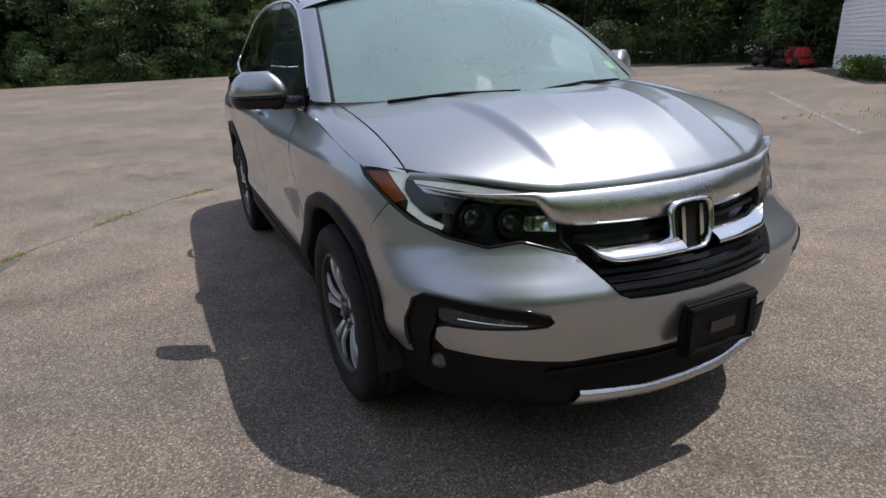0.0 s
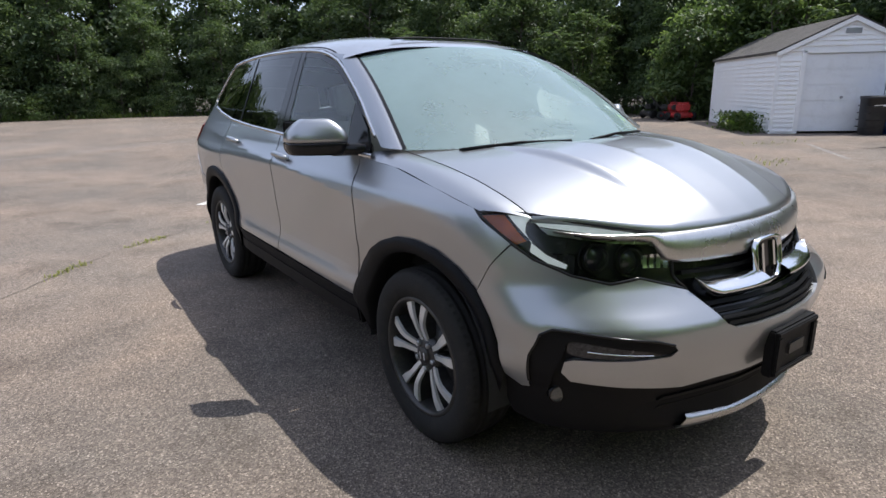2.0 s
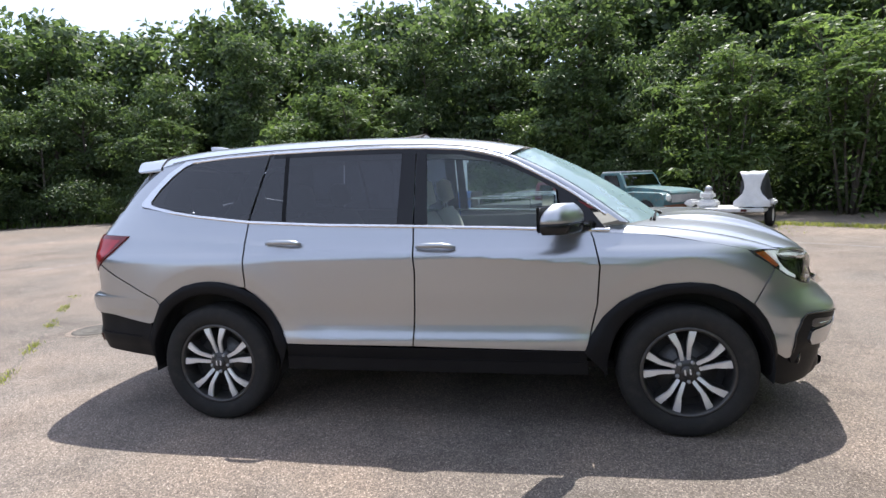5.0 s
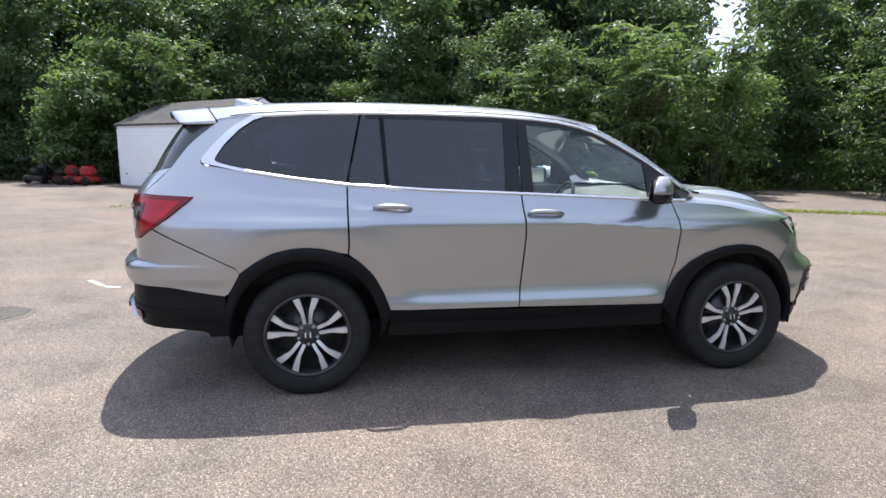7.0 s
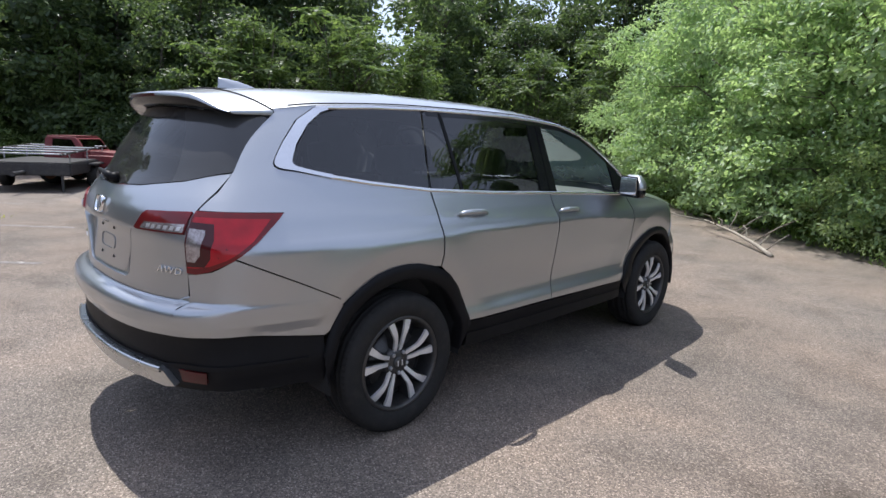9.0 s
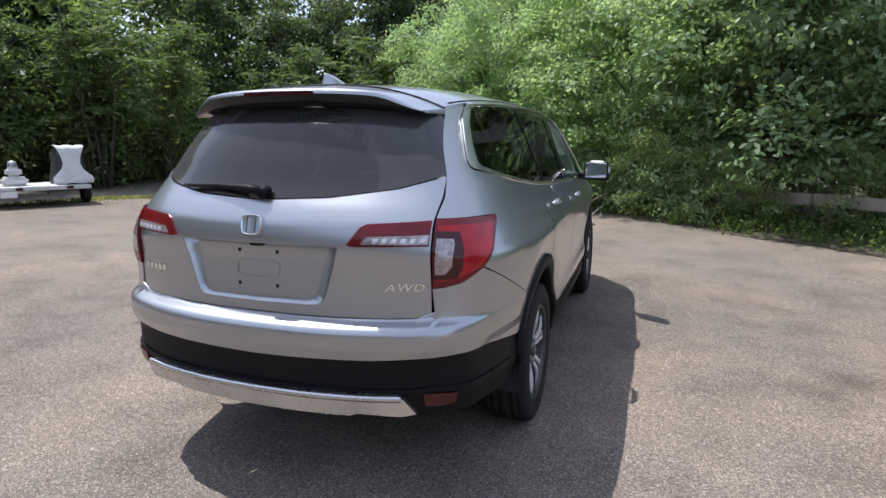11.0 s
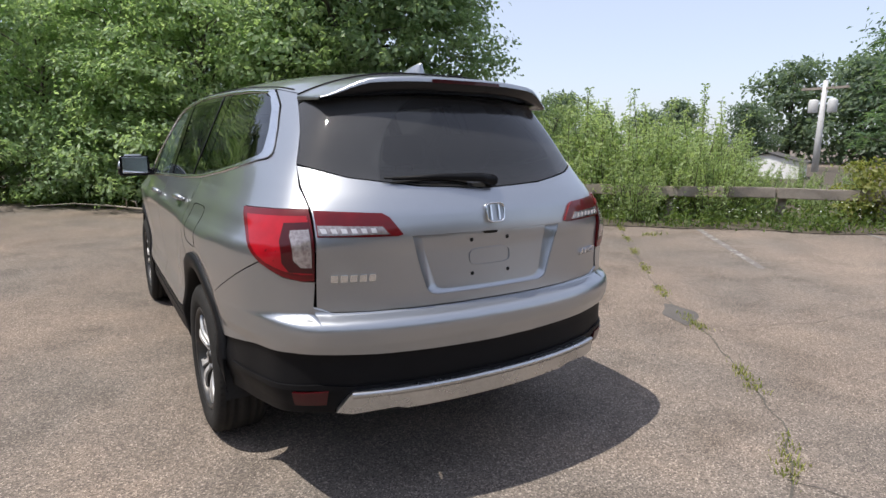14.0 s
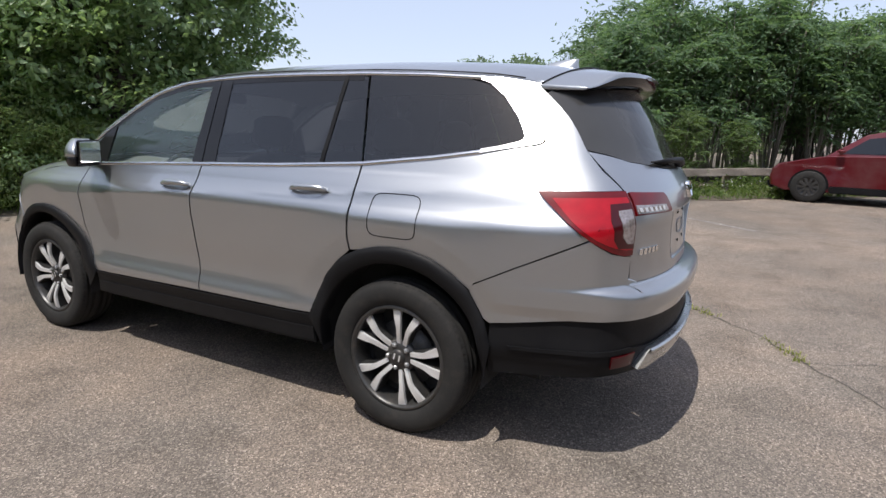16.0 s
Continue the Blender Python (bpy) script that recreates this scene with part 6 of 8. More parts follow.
# Loose grit and twigs.
vv, ff = [], []
for _ in range(900):
    x, y = rng.uniform(-9, 8), rng.uniform(-9, 7)
    r = 0.004 + 0.006 * rng.random() ** 2
    n = len(vv)
    vv += [(x - r, y, 0.0), (x, y - r, 0.0), (x + r * 1.1, y, 0.0), (x, y + r, 0.0), (x + r * 0.2, y, r * 1.1)]
    ff += [(n, n + 1, n + 4), (n + 1, n + 2, n + 4), (n + 2, n + 3, n + 4), (n + 3, n, n + 4)]
tagged(part("grit", mesh_of(vv, ff), M["dead_wood"]), "loose pale grit scattered on the asphalt", "grit", kind="stuff")


# ---- foliage ----
FLAT = [1.0, 1.0, 0.42]


def leaf_cloud(centres, size, narrow, rng_, droop=0.35, out=None, spread=0.25):
    """One folded leaf of four corners at each centre. Gives arrays of verts and faces."""
    n = len(centres)
    nor = rng_.normal(size=(n, 3)) * 0.6 + [0, 0, 0.45]
    d = rng_.normal(size=(n, 3))
    if out is not None:
        nor += out * 0.8
        d += out * 0.5
    nor /= np.linalg.norm(nor, axis=1)[:, None] + 1e-9
    d[:, 2] -= droop
    d -= nor * (d * nor).sum(1)[:, None]
    d /= np.linalg.norm(d, axis=1)[:, None] + 1e-9
    side = np.cross(d, nor)
    s = size * (1 - spread + 2 * spread * rng_.random(n))[:, None]
    v_ = np.empty((n, 4, 3))
    v_[:, 0] = centres
    v_[:, 1] = centres + d * s * 0.5 + side * s * narrow + nor * s * 0.10
    v_[:, 2] = centres + d * s
    v_[:, 3] = centres + d * s * 0.5 - side * s * narrow + nor * s * 0.10
    base = np.arange(n)[:, None] * 4
    f_ = np.concatenate([base + [0, 1, 2], base + [0, 2, 3]], 0)
    return v_.reshape(-1, 3), f_


def quick_mesh(v_, f_):
    me = bpy.data.meshes.new("foliage")
    me.vertices.add(len(v_))
    me.vertices.foreach_set("co", np.ascontiguousarray(v_, dtype=np.float32).ravel())
    me.loops.add(f_.size)
    me.loops.foreach_set("vertex_index", np.ascontiguousarray(f_, dtype=np.int32).ravel())
    me.polygons.add(len(f_))
    me.polygons.foreach_set("loop_start", np.arange(len(f_), dtype=np.int32) * f_.shape[1])
    me.update(calc_edges=True)
    me.validate()
    return me


def lobe_points(lobes, clumps, per, scatter, rng_):
    """Leaf places in clumps near the skins of the lobes (x, y, z, rx, rz), and the way outwards."""
    cs, outs = [], []
    wts = np.array([l[3] ** 2 for l in lobes])
    for l, m in zip(lobes, rng_.multinomial(clumps, wts / wts.sum())):
        d = rng_.normal(size=(m, 3))
        d /= np.linalg.norm(d, axis=1)[:, None]
        high = rng_.random(m) < 0.65
        d[high, 2] = np.abs(d[high, 2])
        r = 0.55 + 0.5 * rng_.random(m) ** 0.6 + (rng_.random(m) < 0.14) * 0.45 * rng_.random(m)
        c = np.array(l[:3]) + d * r[:, None] * [l[3], l[3], l[4]]
        cs.append(c)
        outs.append(d)
    cs, outs = np.concatenate(cs), np.concatenate(outs)
    pts = np.repeat(cs, per, 0) + rng_.normal(size=(len(cs) * per, 3)) * scatter * FLAT
    outs = np.repeat(outs, per, 0)
    keep = pts[:, 2] > 0.05
    return pts[keep], outs[keep]


def tree(name, label, seed, height, base, radius, n_lobes, clumps, per, leaf, narrow, mat, scatter=0.3, trunk_r=0.16, lobe_r=(0.28, 0.5), category="tree", slim=1.0):
    """A tapered trunk with limbs and a crown of many leaves."""
    r_ = np.random.default_rng(seed)
    lobes = []
    for k in range(n_lobes):
        h = base + (height - base) * (k + 0.5) / n_lobes
        frac = (h - base) / (height - base)
        rr = radius * (0.55 + 0.55 * math.sin(math.pi * (0.15 + 0.75 * frac)))
        a = k * 2.4 + r_.random()
        off = rr * (0.25 + 0.45 * r_.random())
        lr = radius * (lobe_r[0] + (lobe_r[1] - lobe_r[0]) * r_.random())
        lobes.append((off * math.cos(a), off * math.sin(a), h, lr, lr * 0.8 * slim))
    pts, outs = lobe_points(lobes, clumps, per, scatter, r_)
    top = thing(name, label, category)
    bend = [(0, 0, -0.1), (0.05 * radius, 0.03 * radius, height * 0.3), (-0.04 * radius, 0.05 * radius, height * 0.6), (0.02, 0.0, height * 0.92)]
    lots = [tube(bend, [trunk_r * 1.25, trunk_r * 0.85, trunk_r * 0.5, trunk_r * 0.12], 8)]
    for l in lobes:
        t = min(0.85, max(0.12, (l[2] - 0.25 * radius) / height))
        i = min(2, int(t * 3.26))
        root = Vector((0, 0, height * t)) + Vector(bend[i]) * 0.0
        mid_ = root.lerp(Vector(l[:3]), 0.5) + Vector((0, 0, 0.12 * radius))
        lots.append(tube([root, mid_, Vector(l[:3])], [trunk_r * 0.4, trunk_r * 0.25, trunk_r * 0.08], 5, False))
    part("trunk", mesh_of(*join(*lots), True), M["bark"], top)
    v_, f_ = leaf_cloud(pts, leaf, narrow, r_, out=outs)
    part("crown", quick_mesh(v_, f_), mat, top)
    return top


def plant(proto, p, rz, scale=1.0, group="", lift=0.0, used=set()):
    m = Matrix.Translation(Vector((p[0], p[1], lift))) @ Matrix.Rotation(rz, 4, "Z")
    if proto.name not in used:
        used.add(proto.name)
        ob = proto
    else:
        ob = copy_thing(proto, m)
    ob.matrix_basis = m
    ob.scale = (scale, scale, scale * (0.92 + 0.16 * ((p[0] * 7.3 + p[1] * 3.1) % 1.0)))
    return tagged(ob, group=group)


wood_trees = [
    tree("woodland_tree", "tall dark green deciduous tree in dense woods", 11, 15.0, 1.0, 3.7, 22, 420, 26, 0.36, 0.27, M["leaf_wood"], 0.5, 0.2, (0.2, 0.36)),
    tree("woodland_tree", "tall dark green deciduous tree in dense woods", 12, 13.0, 0.6, 4.0, 22, 420, 26, 0.36, 0.27, M["leaf_wood"], 0.5, 0.18, (0.2, 0.36)),
    tree("woodland_tree", "slender dark green tree in dense woods", 13, 16.0, 2.0, 3.2, 22, 380, 26, 0.36, 0.27, M["leaf_wood"], 0.48, 0.17, (0.2, 0.36), slim=1.3),
    tree("woodland_tree", "tall dark green deciduous tree in dense woods", 14, 14.0, 0.8, 4.1, 22, 430, 26, 0.36, 0.27, M["leaf_wood"], 0.52, 0.2, (0.2, 0.36)),
    tree("woodland_tree", "tall dark green tree deep in the woods", 15, 15.0, 0.6, 3.9, 18, 300, 11, 0.6, 0.3, M["leaf_wood"], 0.6, 0.2, (0.22, 0.4)),
]
saplings = [
    tree("sapling", "light green sapling at the edge of the woods", 21, 4.6, 0.3, 1.7, 12, 120, 30, 0.22, 0.22, M["leaf_sapling"], 0.24, 0.05, (0.2, 0.4)),
    tree("sapling", "leafy green sapling at the edge of the woods", 22, 6.0, 0.4, 2.2, 10, 150, 28, 0.19, 0.24, M["leaf_wood"], 0.32, 0.07),
]
shrubs = [
    tree("shrub", "low green shrub at the foot of the woods", 31, 1.9, 0.05, 1.5, 7, 230, 12, 0.15, 0.24, M["leaf_wood"], 0.2, 0.03, (0.35, 0.6), "shrub"),
    tree("shrub", "low light green shrub at the foot of the woods", 32, 1.5, 0.05, 1.3, 7, 200, 12, 0.13, 0.2, M["leaf_bright"], 0.2, 0.03, (0.35, 0.6), "shrub"),
]
rt = random.Random(5)
for row, off in enumerate((2.2, 5.5, 9.5, 14.0, 7.4, 11.5)):
    n = (27, 27, 24, 24, 33, 31)[row]
    for k in range(n):
        t = (k + 0.5 + 0.5 * (row % 2) + rt.uniform(-0.25, 0.25)) / (n + 0.5)
        p, _ = wood_line(min(t, 1), off + rt.uniform(-0.8, 0.8))
        plant(wood_trees[(k * 3 + row + rt.randrange(2)) % 4 if row < 1 else 4], p, rt.uniform(0, 6.28), rt.uniform(0.9, 1.1) * (0.56, 0.66, 0.76, 0.84, 0.70, 0.78)[row], "woodland trees")
for x, y, s_ in ((-15.5, 25.0, 1.05), (-12.0, 24.0, 0.95), (-9.0, 26.5, 1.1), (-5.5, 25.5, 1.0), (-2.0, 27.5, 1.05), (-18.5, 24.0, 1.1), (-7.0, 30.0, 1.15), (2.0, 30.0, 1.0)):
    plant(wood_trees[int(x + y) % 4], (x, y), x * 2.0, s_ * 0.64, "woodland trees")
for k in range(34):
    p, _ = wood_line((k + rt.uniform(0.1, 0.9)) / 34, rt.uniform(0.6, 1.4))
    plant(saplings[0 if rt.random() < 0.3 else 1], p, rt.uniform(0, 6.28), rt.uniform(0.6, 1.0), "saplings along the woods")
for k in range(30):
    p, _ = wood_line((k + rt.uniform(0.1, 0.9)) / 30, rt.uniform(4.0, 12.0))
    plant(shrubs[0], p, rt.uniform(0, 6.28), rt.uniform(1.6, 2.6), "undergrowth in the woods")
for k in range(56):
    p, _ = wood_line((k + rt.uniform(0.1, 0.9)) / 56, rt.uniform(0.0, 0.9))
    plant(shrubs[0 if rt.random() < 0.6 else 1], p, rt.uniform(0, 6.28), rt.uniform(0.6, 1.1), "shrubs along the woods")
for x, y, s in ((-20.6, -11.6, 0.85), (-20.9, -11.0, 0.95), (-22.4, -10.6, 1.2), (-16.4, 14.5, 1.0), (-21.2, -12.0, 0.7), (-17.6, 4.6, 0.7), (-15.5, 10.5, 0.8)):
    plant(saplings[0], (x, y), x * 3.0, s, "saplings along the woods")

# The bushes along the car park's edge, and the broad tree that leans over it.
willows = [
    tree("willow_bush", "tall sunlit light green willow bush", 41, 5.2, 0.1, 2.5, 36, 640, 38, 0.11, 0.24, M["leaf_willow"], 0.16, 0.05, (0.2, 0.34), "bush"),
    tree("willow_bush", "tall light green willow bush beside the car park", 42, 4.4, 0.1, 2.3, 32, 600, 38, 0.11, 0.24, M["leaf_willow"], 0.16, 0.05, (0.2, 0.36), "bush"),
]
for q, n, s, k in ((-11.5, 2.4, 0.95, 1), (-8.6, 1.4, 1.05, 0), (-6.3, 1.3, 1.1, 1), (-4.2, 1.0, 1.05, 0), (-2.2, 1.2, 1.12, 1), (-0.4, 1.2, 1.0, 0), (0.9, 1.5, 0.8, 1), (-3.0, 5.0, 1.35, 0), (-7.0, 6.0, 1.4, 1), (1.0, 4.6, 1.3, 1), (0.7, 2.6, 1.3, 0)):
    plant(willows[k], along(q, n), q * 2.1, s, "bushes along the edge")
big = tree("broad_tree", "broad dark green tree leaning over the car park edge", 51, 8.2, 0.9, 3.3, 36, 810, 38, 0.14, 0.27, M["leaf_sumac"], 0.19, 0.14, (0.2, 0.34))
for q, n, s in ((2.5, 1.9, 1.0), (3.9, 3.0, 0.92)):
    plant(big, along(q, n), q * 1.7 + 1, s, "broad trees at the edge")


def shoots(name, label, seed, height, radius, stems, mat):
    """A loose shrub of upright leafy shoots, with gaps between them."""
    r_ = np.random.default_rng(seed)
    top = thing(name, label, "shrub")
    wood, pts, outs = [], [], []
    for k in range(stems):
        a, rr = k * 2.4, radius * math.sqrt((k + 0.5) / stems)
        foot = Vector((0.5 * rr * math.cos(a), 0.5 * rr * math.sin(a), -0.05))
        h = height * (0.45 + 0.55 * r_.random()) * (1.0 - 0.35 * (rr / radius) ** 2)
        tip = Vector((1.2 * rr * math.cos(a) + 0.1 * r_.normal(), 1.2 * rr * math.sin(a) + 0.1 * r_.normal(), h))
        mid_ = foot.lerp(tip, 0.5) + Vector((0.06 * r_.normal(), 0.06 * r_.normal(), 0.1))
        wood.append(tube([foot, mid_, tip], [0.012, 0.008, 0.003], 5, False))
        line = resample([foot, mid_, tip], 30)
        for i in range(3, 30):
            wide = 0.16 * (1.15 - i / 30)
            for _ in range(5):
                d = r_.normal(size=3)
                pts.append(np.array(line[i]) + d * wide * 0.6)
                outs.append(d * 0.6 + [0, 0, 0.5])
    part("branching_stem", mesh_of(*join(*wood), True), M["bark"], top)
    pts, outs = np.array(pts), np.array(outs)
    keep = pts[:, 2] > 0.04
    v_, f_ = leaf_cloud(pts[keep], 0.085, 0.22, r_, 0.0, outs[keep])
    part("foliage", quick_mesh(v_, f_), mat, top)
    return top


low_sh = tree("verge_shrub", "leafy light green shrub behind the timber rail", 61, 2.3, 0.1, 1.3, 12, 190, 26, 0.10, 0.2, M["leaf_shoot"], 0.16, 0.03, (0.25, 0.42), "shrub")
for q, n, s in ((7.0, 4.0, 1.0), (8.0, 4.6, 1.0), (9.6, 5.0, 0.85), (5.4, 2.0, 0.8), (4.4, 1.6, 0.6), (0.4, 0.75, 0.75), (1.3, 0.8, 0.7), (2.2, 0.85, 0.62), (3.0, 0.95, 0.5)):
    plant(low_sh, along(q, n), q * 3.3, s, "shrubs behind the rail")
upright = [shoots("verge_shrub", "loose shrub of upright pale green leafy shoots", 64 + k, 2.5, 0.85, 30, M["leaf_shoot"]) for k in range(2)]
for k, (q, n, s) in enumerate(((6.3, 2.0, 0.95), (6.9, 1.7, 0.75), (7.5, 2.4, 1.05), (8.2, 1.5, 0.85), (8.7, 2.3, 1.0), (9.4, 1.8, 0.9), (9.9, 2.6, 0.85), (5.6, 1.9, 0.8), (8.5, 0.85, 0.6), (7.2, 0.8, 0.5), (10.3, 1.9, 0.8), (10.0, 1.4, 0.7), (10.3, 3.4, 1.05), (9.0, 3.4, 1.1), (6.2, 3.2, 1.05), (7.9, 1.8, 0.95), (10.9, 2.6, 0.7), (11.8, 3.6, 0.42), (12.4, 2.9, 0.36), (13.2, 3.5, 0.42), (13.9, 2.7, 0.36), (14.6, 3.4, 0.45), (12.7, 4.6, 0.5), (14.0, 4.8, 0.5), (11.6, 5.2, 0.55))):
    plant(upright[k % 2], along(q, n), q * 3.3, s, "shrubs behind the rail")
yel = tree("yellow_shrub", "small round yellow-green shrub beside the rail", 62, 0.95, 0.1, 0.5, 7, 120, 12, 0.09, 0.26, M["dry_grass"], 0.09, 0.015, (0.4, 0.6), "shrub")
plant(yel, along(12.6, 1.35), 0.4)


def sumac(seed, mat, label, low=0.1, short=3, bark=M["bark"]):
    """Thin stems that end in whorls of long feathered leaves."""
    r_ = np.random.default_rng(seed)
    top = thing("sumac", label, "tree")
    stems, vs, fs, nv, tips_all = [], [], [], 0, []
    for k in range(9):
        a = k * 0.9 + r_.random()
        foot = Vector((0.35 * math.cos(a) * r_.random(), 0.35 * math.sin(a) * r_.random(), -0.05))
        h = (3.4 + 2.3 * r_.random()) if k < 9 - short else 1.6 + r_.random()
        tip = Vector((foot.x + 1.0 * math.cos(a) * r_.random(), foot.y + 1.0 * math.sin(a) * r_.random(), h))
        mid_ = foot.lerp(tip, 0.5) + Vector((0.1 * r_.normal(), 0.1 * r_.normal(), 0.2))
        stems.append(tube([foot, mid_, tip], [0.04, 0.03, 0.012], 6))
        tips = [tip]
        for _ in range(6):
            b = mid_.lerp(tip, 0.1 + 0.7 * r_.random())
            e = b + Vector((r_.normal() * 0.55, r_.normal() * 0.55, 0.2 + 0.6 * r_.random()))
            stems.append(tube([b, e], [0.018, 0.009], 5, False))
            tips.append(e)
        tips_all += [tuple(e) for e in tips]
        for e in tips:
            for j in range(8):
                az = j * 0.9 + r_.random() * 0.5
                el = 0.75 - 0.95 * r_.random()
                d = np.array([math.cos(az) * math.cos(el), math.sin(az) * math.cos(el), math.sin(el)])
                side = np.array([-math.sin(az), math.cos(az), 0.0])
                ln = 0.5 + 0.3 * r_.random()
                for m in range(1, 11):
                    u = m / 10
                    c = np.array(e) + d * ln * u + np.array([0, 0, -0.45 * ln * u * u])
                    l = 0.165 * (1 - 0.55 * abs(u - 0.45))
                    for sg in ((1, -1) if m < 10 else (0,)):
                        w = side * sg + d * (0.45 if sg else 1.0) + np.array([0, 0, -0.28])
                        w = w / np.linalg.norm(w)
                        pr = np.cross(w, np.array([0, 0, 0.8]) + d * 0.6 + r_.normal(size=3) * 0.5)
                        pr = pr / (np.linalg.norm(pr) + 1e-9) * l * 0.21
                        vs += [c, c + w * l * 0.45 + pr, c + w * l, c + w * l * 0.45 - pr]
                        fs += [(nv, nv + 1, nv + 2), (nv, nv + 2, nv + 3)]
                        nv += 4
    ends = np.array([t_ for t_ in tips_all])
    fill = np.repeat(ends, 26, 0) + r_.normal(size=(len(ends) * 26, 3)) * [0.34, 0.34, 0.30] - [0, 0, 0.15]
    fill = np.concatenate([fill, np.stack([r_.normal(size=900) * 0.8, r_.normal(size=900) * 0.8, low + 3.4 * r_.random(900)], 1)])
    fv, ff_ = leaf_cloud(fill, 0.19, 0.18, r_, out=r_.normal(size=fill.shape) * 0.5)
    fs = list(fs) + [tuple(q) for q in ff_ + nv]
    vs = list(vs) + list(fv)
    part("branching_stem", mesh_of(*join(*stems), True), bark, top)
    part("foliage", quick_mesh(np.array(vs), np.array(fs)), mat, top)
    return top


sums = [sumac(71 + k, M["leaf_grove"], "tall sumac with long feathered green leaves", 2.1, 1, M["grove_bark"]) for k in range(2)]
wood_sums = [sumac(74 + k, M["leaf_sapling"], "feathery sumac at the edge of the dark woods") for k in range(2)]
for k, (x, y, s_) in enumerate(((-15.6, 6.2, 1.0), (-14.6, 9.3, 1.15), (-15.0, 12.4, 0.95), (-22.3, -8.2, 1.1), (-21.6, -17.6, 0.9), (-17.5, -26.5, 1.0), (-12.6, 17.6, 1.0), (-9.6, 19.6, 1.1))):
    plant(wood_sums[k % 2], (x, y), k * 1.9, s_, "sumacs along the woods")
for k in range(30):
    row = k // 10
    q, n = 15.5 + 1.0 * row + (k % 10) * 1.45 + rt.uniform(-0.3, 0.3), 4.3 + 2.4 * row + rt.uniform(-0.5, 0.5)
    plant(sums[k % 2], along(q, n), rt.uniform(0, 6.28), rt.uniform(0.84, 1.0) * (0.9, 1.0, 1.05)[row] * (1.0 + 0.1 * smoothstep(17, 20, q)), "sumac grove")
for q, n, s in ((15.4, 1.9, 0.36), (17.6, 2.1, 0.34)):
    plant(wood_sums[0], along(q, n), q, s, "sumac grove")
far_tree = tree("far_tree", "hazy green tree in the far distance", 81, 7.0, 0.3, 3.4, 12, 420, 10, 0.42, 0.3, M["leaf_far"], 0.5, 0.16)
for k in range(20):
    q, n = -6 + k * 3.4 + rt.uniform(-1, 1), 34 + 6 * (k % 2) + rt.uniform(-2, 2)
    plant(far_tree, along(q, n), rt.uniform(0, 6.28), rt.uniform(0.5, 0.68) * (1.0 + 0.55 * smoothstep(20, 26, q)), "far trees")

# Weeds on the verge and under the bushes.
spots, broad = [], []
for _ in range(5200):
    q, n = rng.uniform(-9, 26), 0.1 + 1.9 * rng.random()
    p = along(q, n)
    spots.append((p.x, p.y, 0.01))
v, f = blades(spots, 0.26, 0.7, 0.006, rng)
tagged(part("verge_grass", mesh_of(v, f), M["verge_leaf"]), "rough green grass along the car park edge", "grass", kind="stuff")
for _ in range(1500):
    q, n = rng.uniform(-9, 26), 0.14 + 1.8 * rng.random()
    p, h = along(q, n), (0.10 + 0.38 * rng.random()) * min(1.0, 0.35 + n)
    for _ in range(16):
        broad.append((p.x + rng.normal() * 0.11, p.y + rng.normal() * 0.11, 0.03 + h * rng.random()))
v, f = leaf_cloud(np.array(broad), 0.085, 0.24, rng)
tagged(part("verge_weeds", quick_mesh(v, f), M["verge_leaf"]), "broad-leaved green weeds on the verge", "weeds", kind="stuff")
vv, ff = [], []
for _ in range(120):
    p = along(rng.uniform(8, 22), 0.5 + 1.0 * rng.random())
    z, r = 0.25 + 0.2 * rng.random(), 0.014
    n = len(vv)
    vv += [(p.x + r * math.cos(a), p.y + r * math.sin(a), z) for a in (0, 1.57, 3.14, 4.71)] + [(p.x, p.y, z + 0.012), (p.x, p.y, 0.0), (p.x + 0.004, p.y, 0.0)]
    ff += [(n, n + 1, n + 4), (n + 1, n + 2, n + 4), (n + 2, n + 3, n + 4), (n + 3, n, n + 4), (n + 4, n + 5, n + 6)]
tagged(part("white_flowers", mesh_of(vv, ff), M["flower"]), "small white wild flowers among the weeds", "flowers", kind="stuff")
spots = []
for _ in range(7000):
    p, _ = wood_line(rng.random(), rng.uniform(-0.8, 0.9))
    spots.append((p.x, p.y, 0.01))
v, f = blades(spots, 0.4, 0.7, 0.014, rng)
tagged(part("woods_grass", mesh_of(v, f), M["grass"]), "rough grass at the foot of the woods", "grass", kind="stuff")

# The timber rail.
rail = thing("guard_rail", "weathered grey timber guard rail on short posts", "rail", *along(4, 1.2))
rail.matrix_basis = Matrix.Translation(along(0, 1.2)) @ Matrix.Rotation(math.atan2(ED.y, ED.x), 4, "Z")
for k in range(8):
    x0 = 0.2 + k * 3.6
    b = block(x0 + 0.01, -0.07, 0.465, x0 + 3.58, 0.07, 0.655, 0.014)
    bmesh.ops.subdivide_edges(b, edges=[e for e in b.edges if abs(e.verts[0].co.x - e.verts[1].co.x) > 2], cuts=8)
    for vert in b.verts:
        vert.co.z += 0.010 * math.sin(vert.co.x * 1.7 + k) + 0.004 * math.sin(vert.co.x * 9)
        vert.co.y += 0.006 * math.sin(vert.co.x * 4.1 + vert.co.z * 20)
    part("beam", b, M["timber"], rail)
    for px in (x0 + 0.15, x0 + 1.8):
        part("post", block(px - 0.07, 0.07, -0.05, px + 0.07, 0.20, 0.63, 0.012), M["timber"], rail)

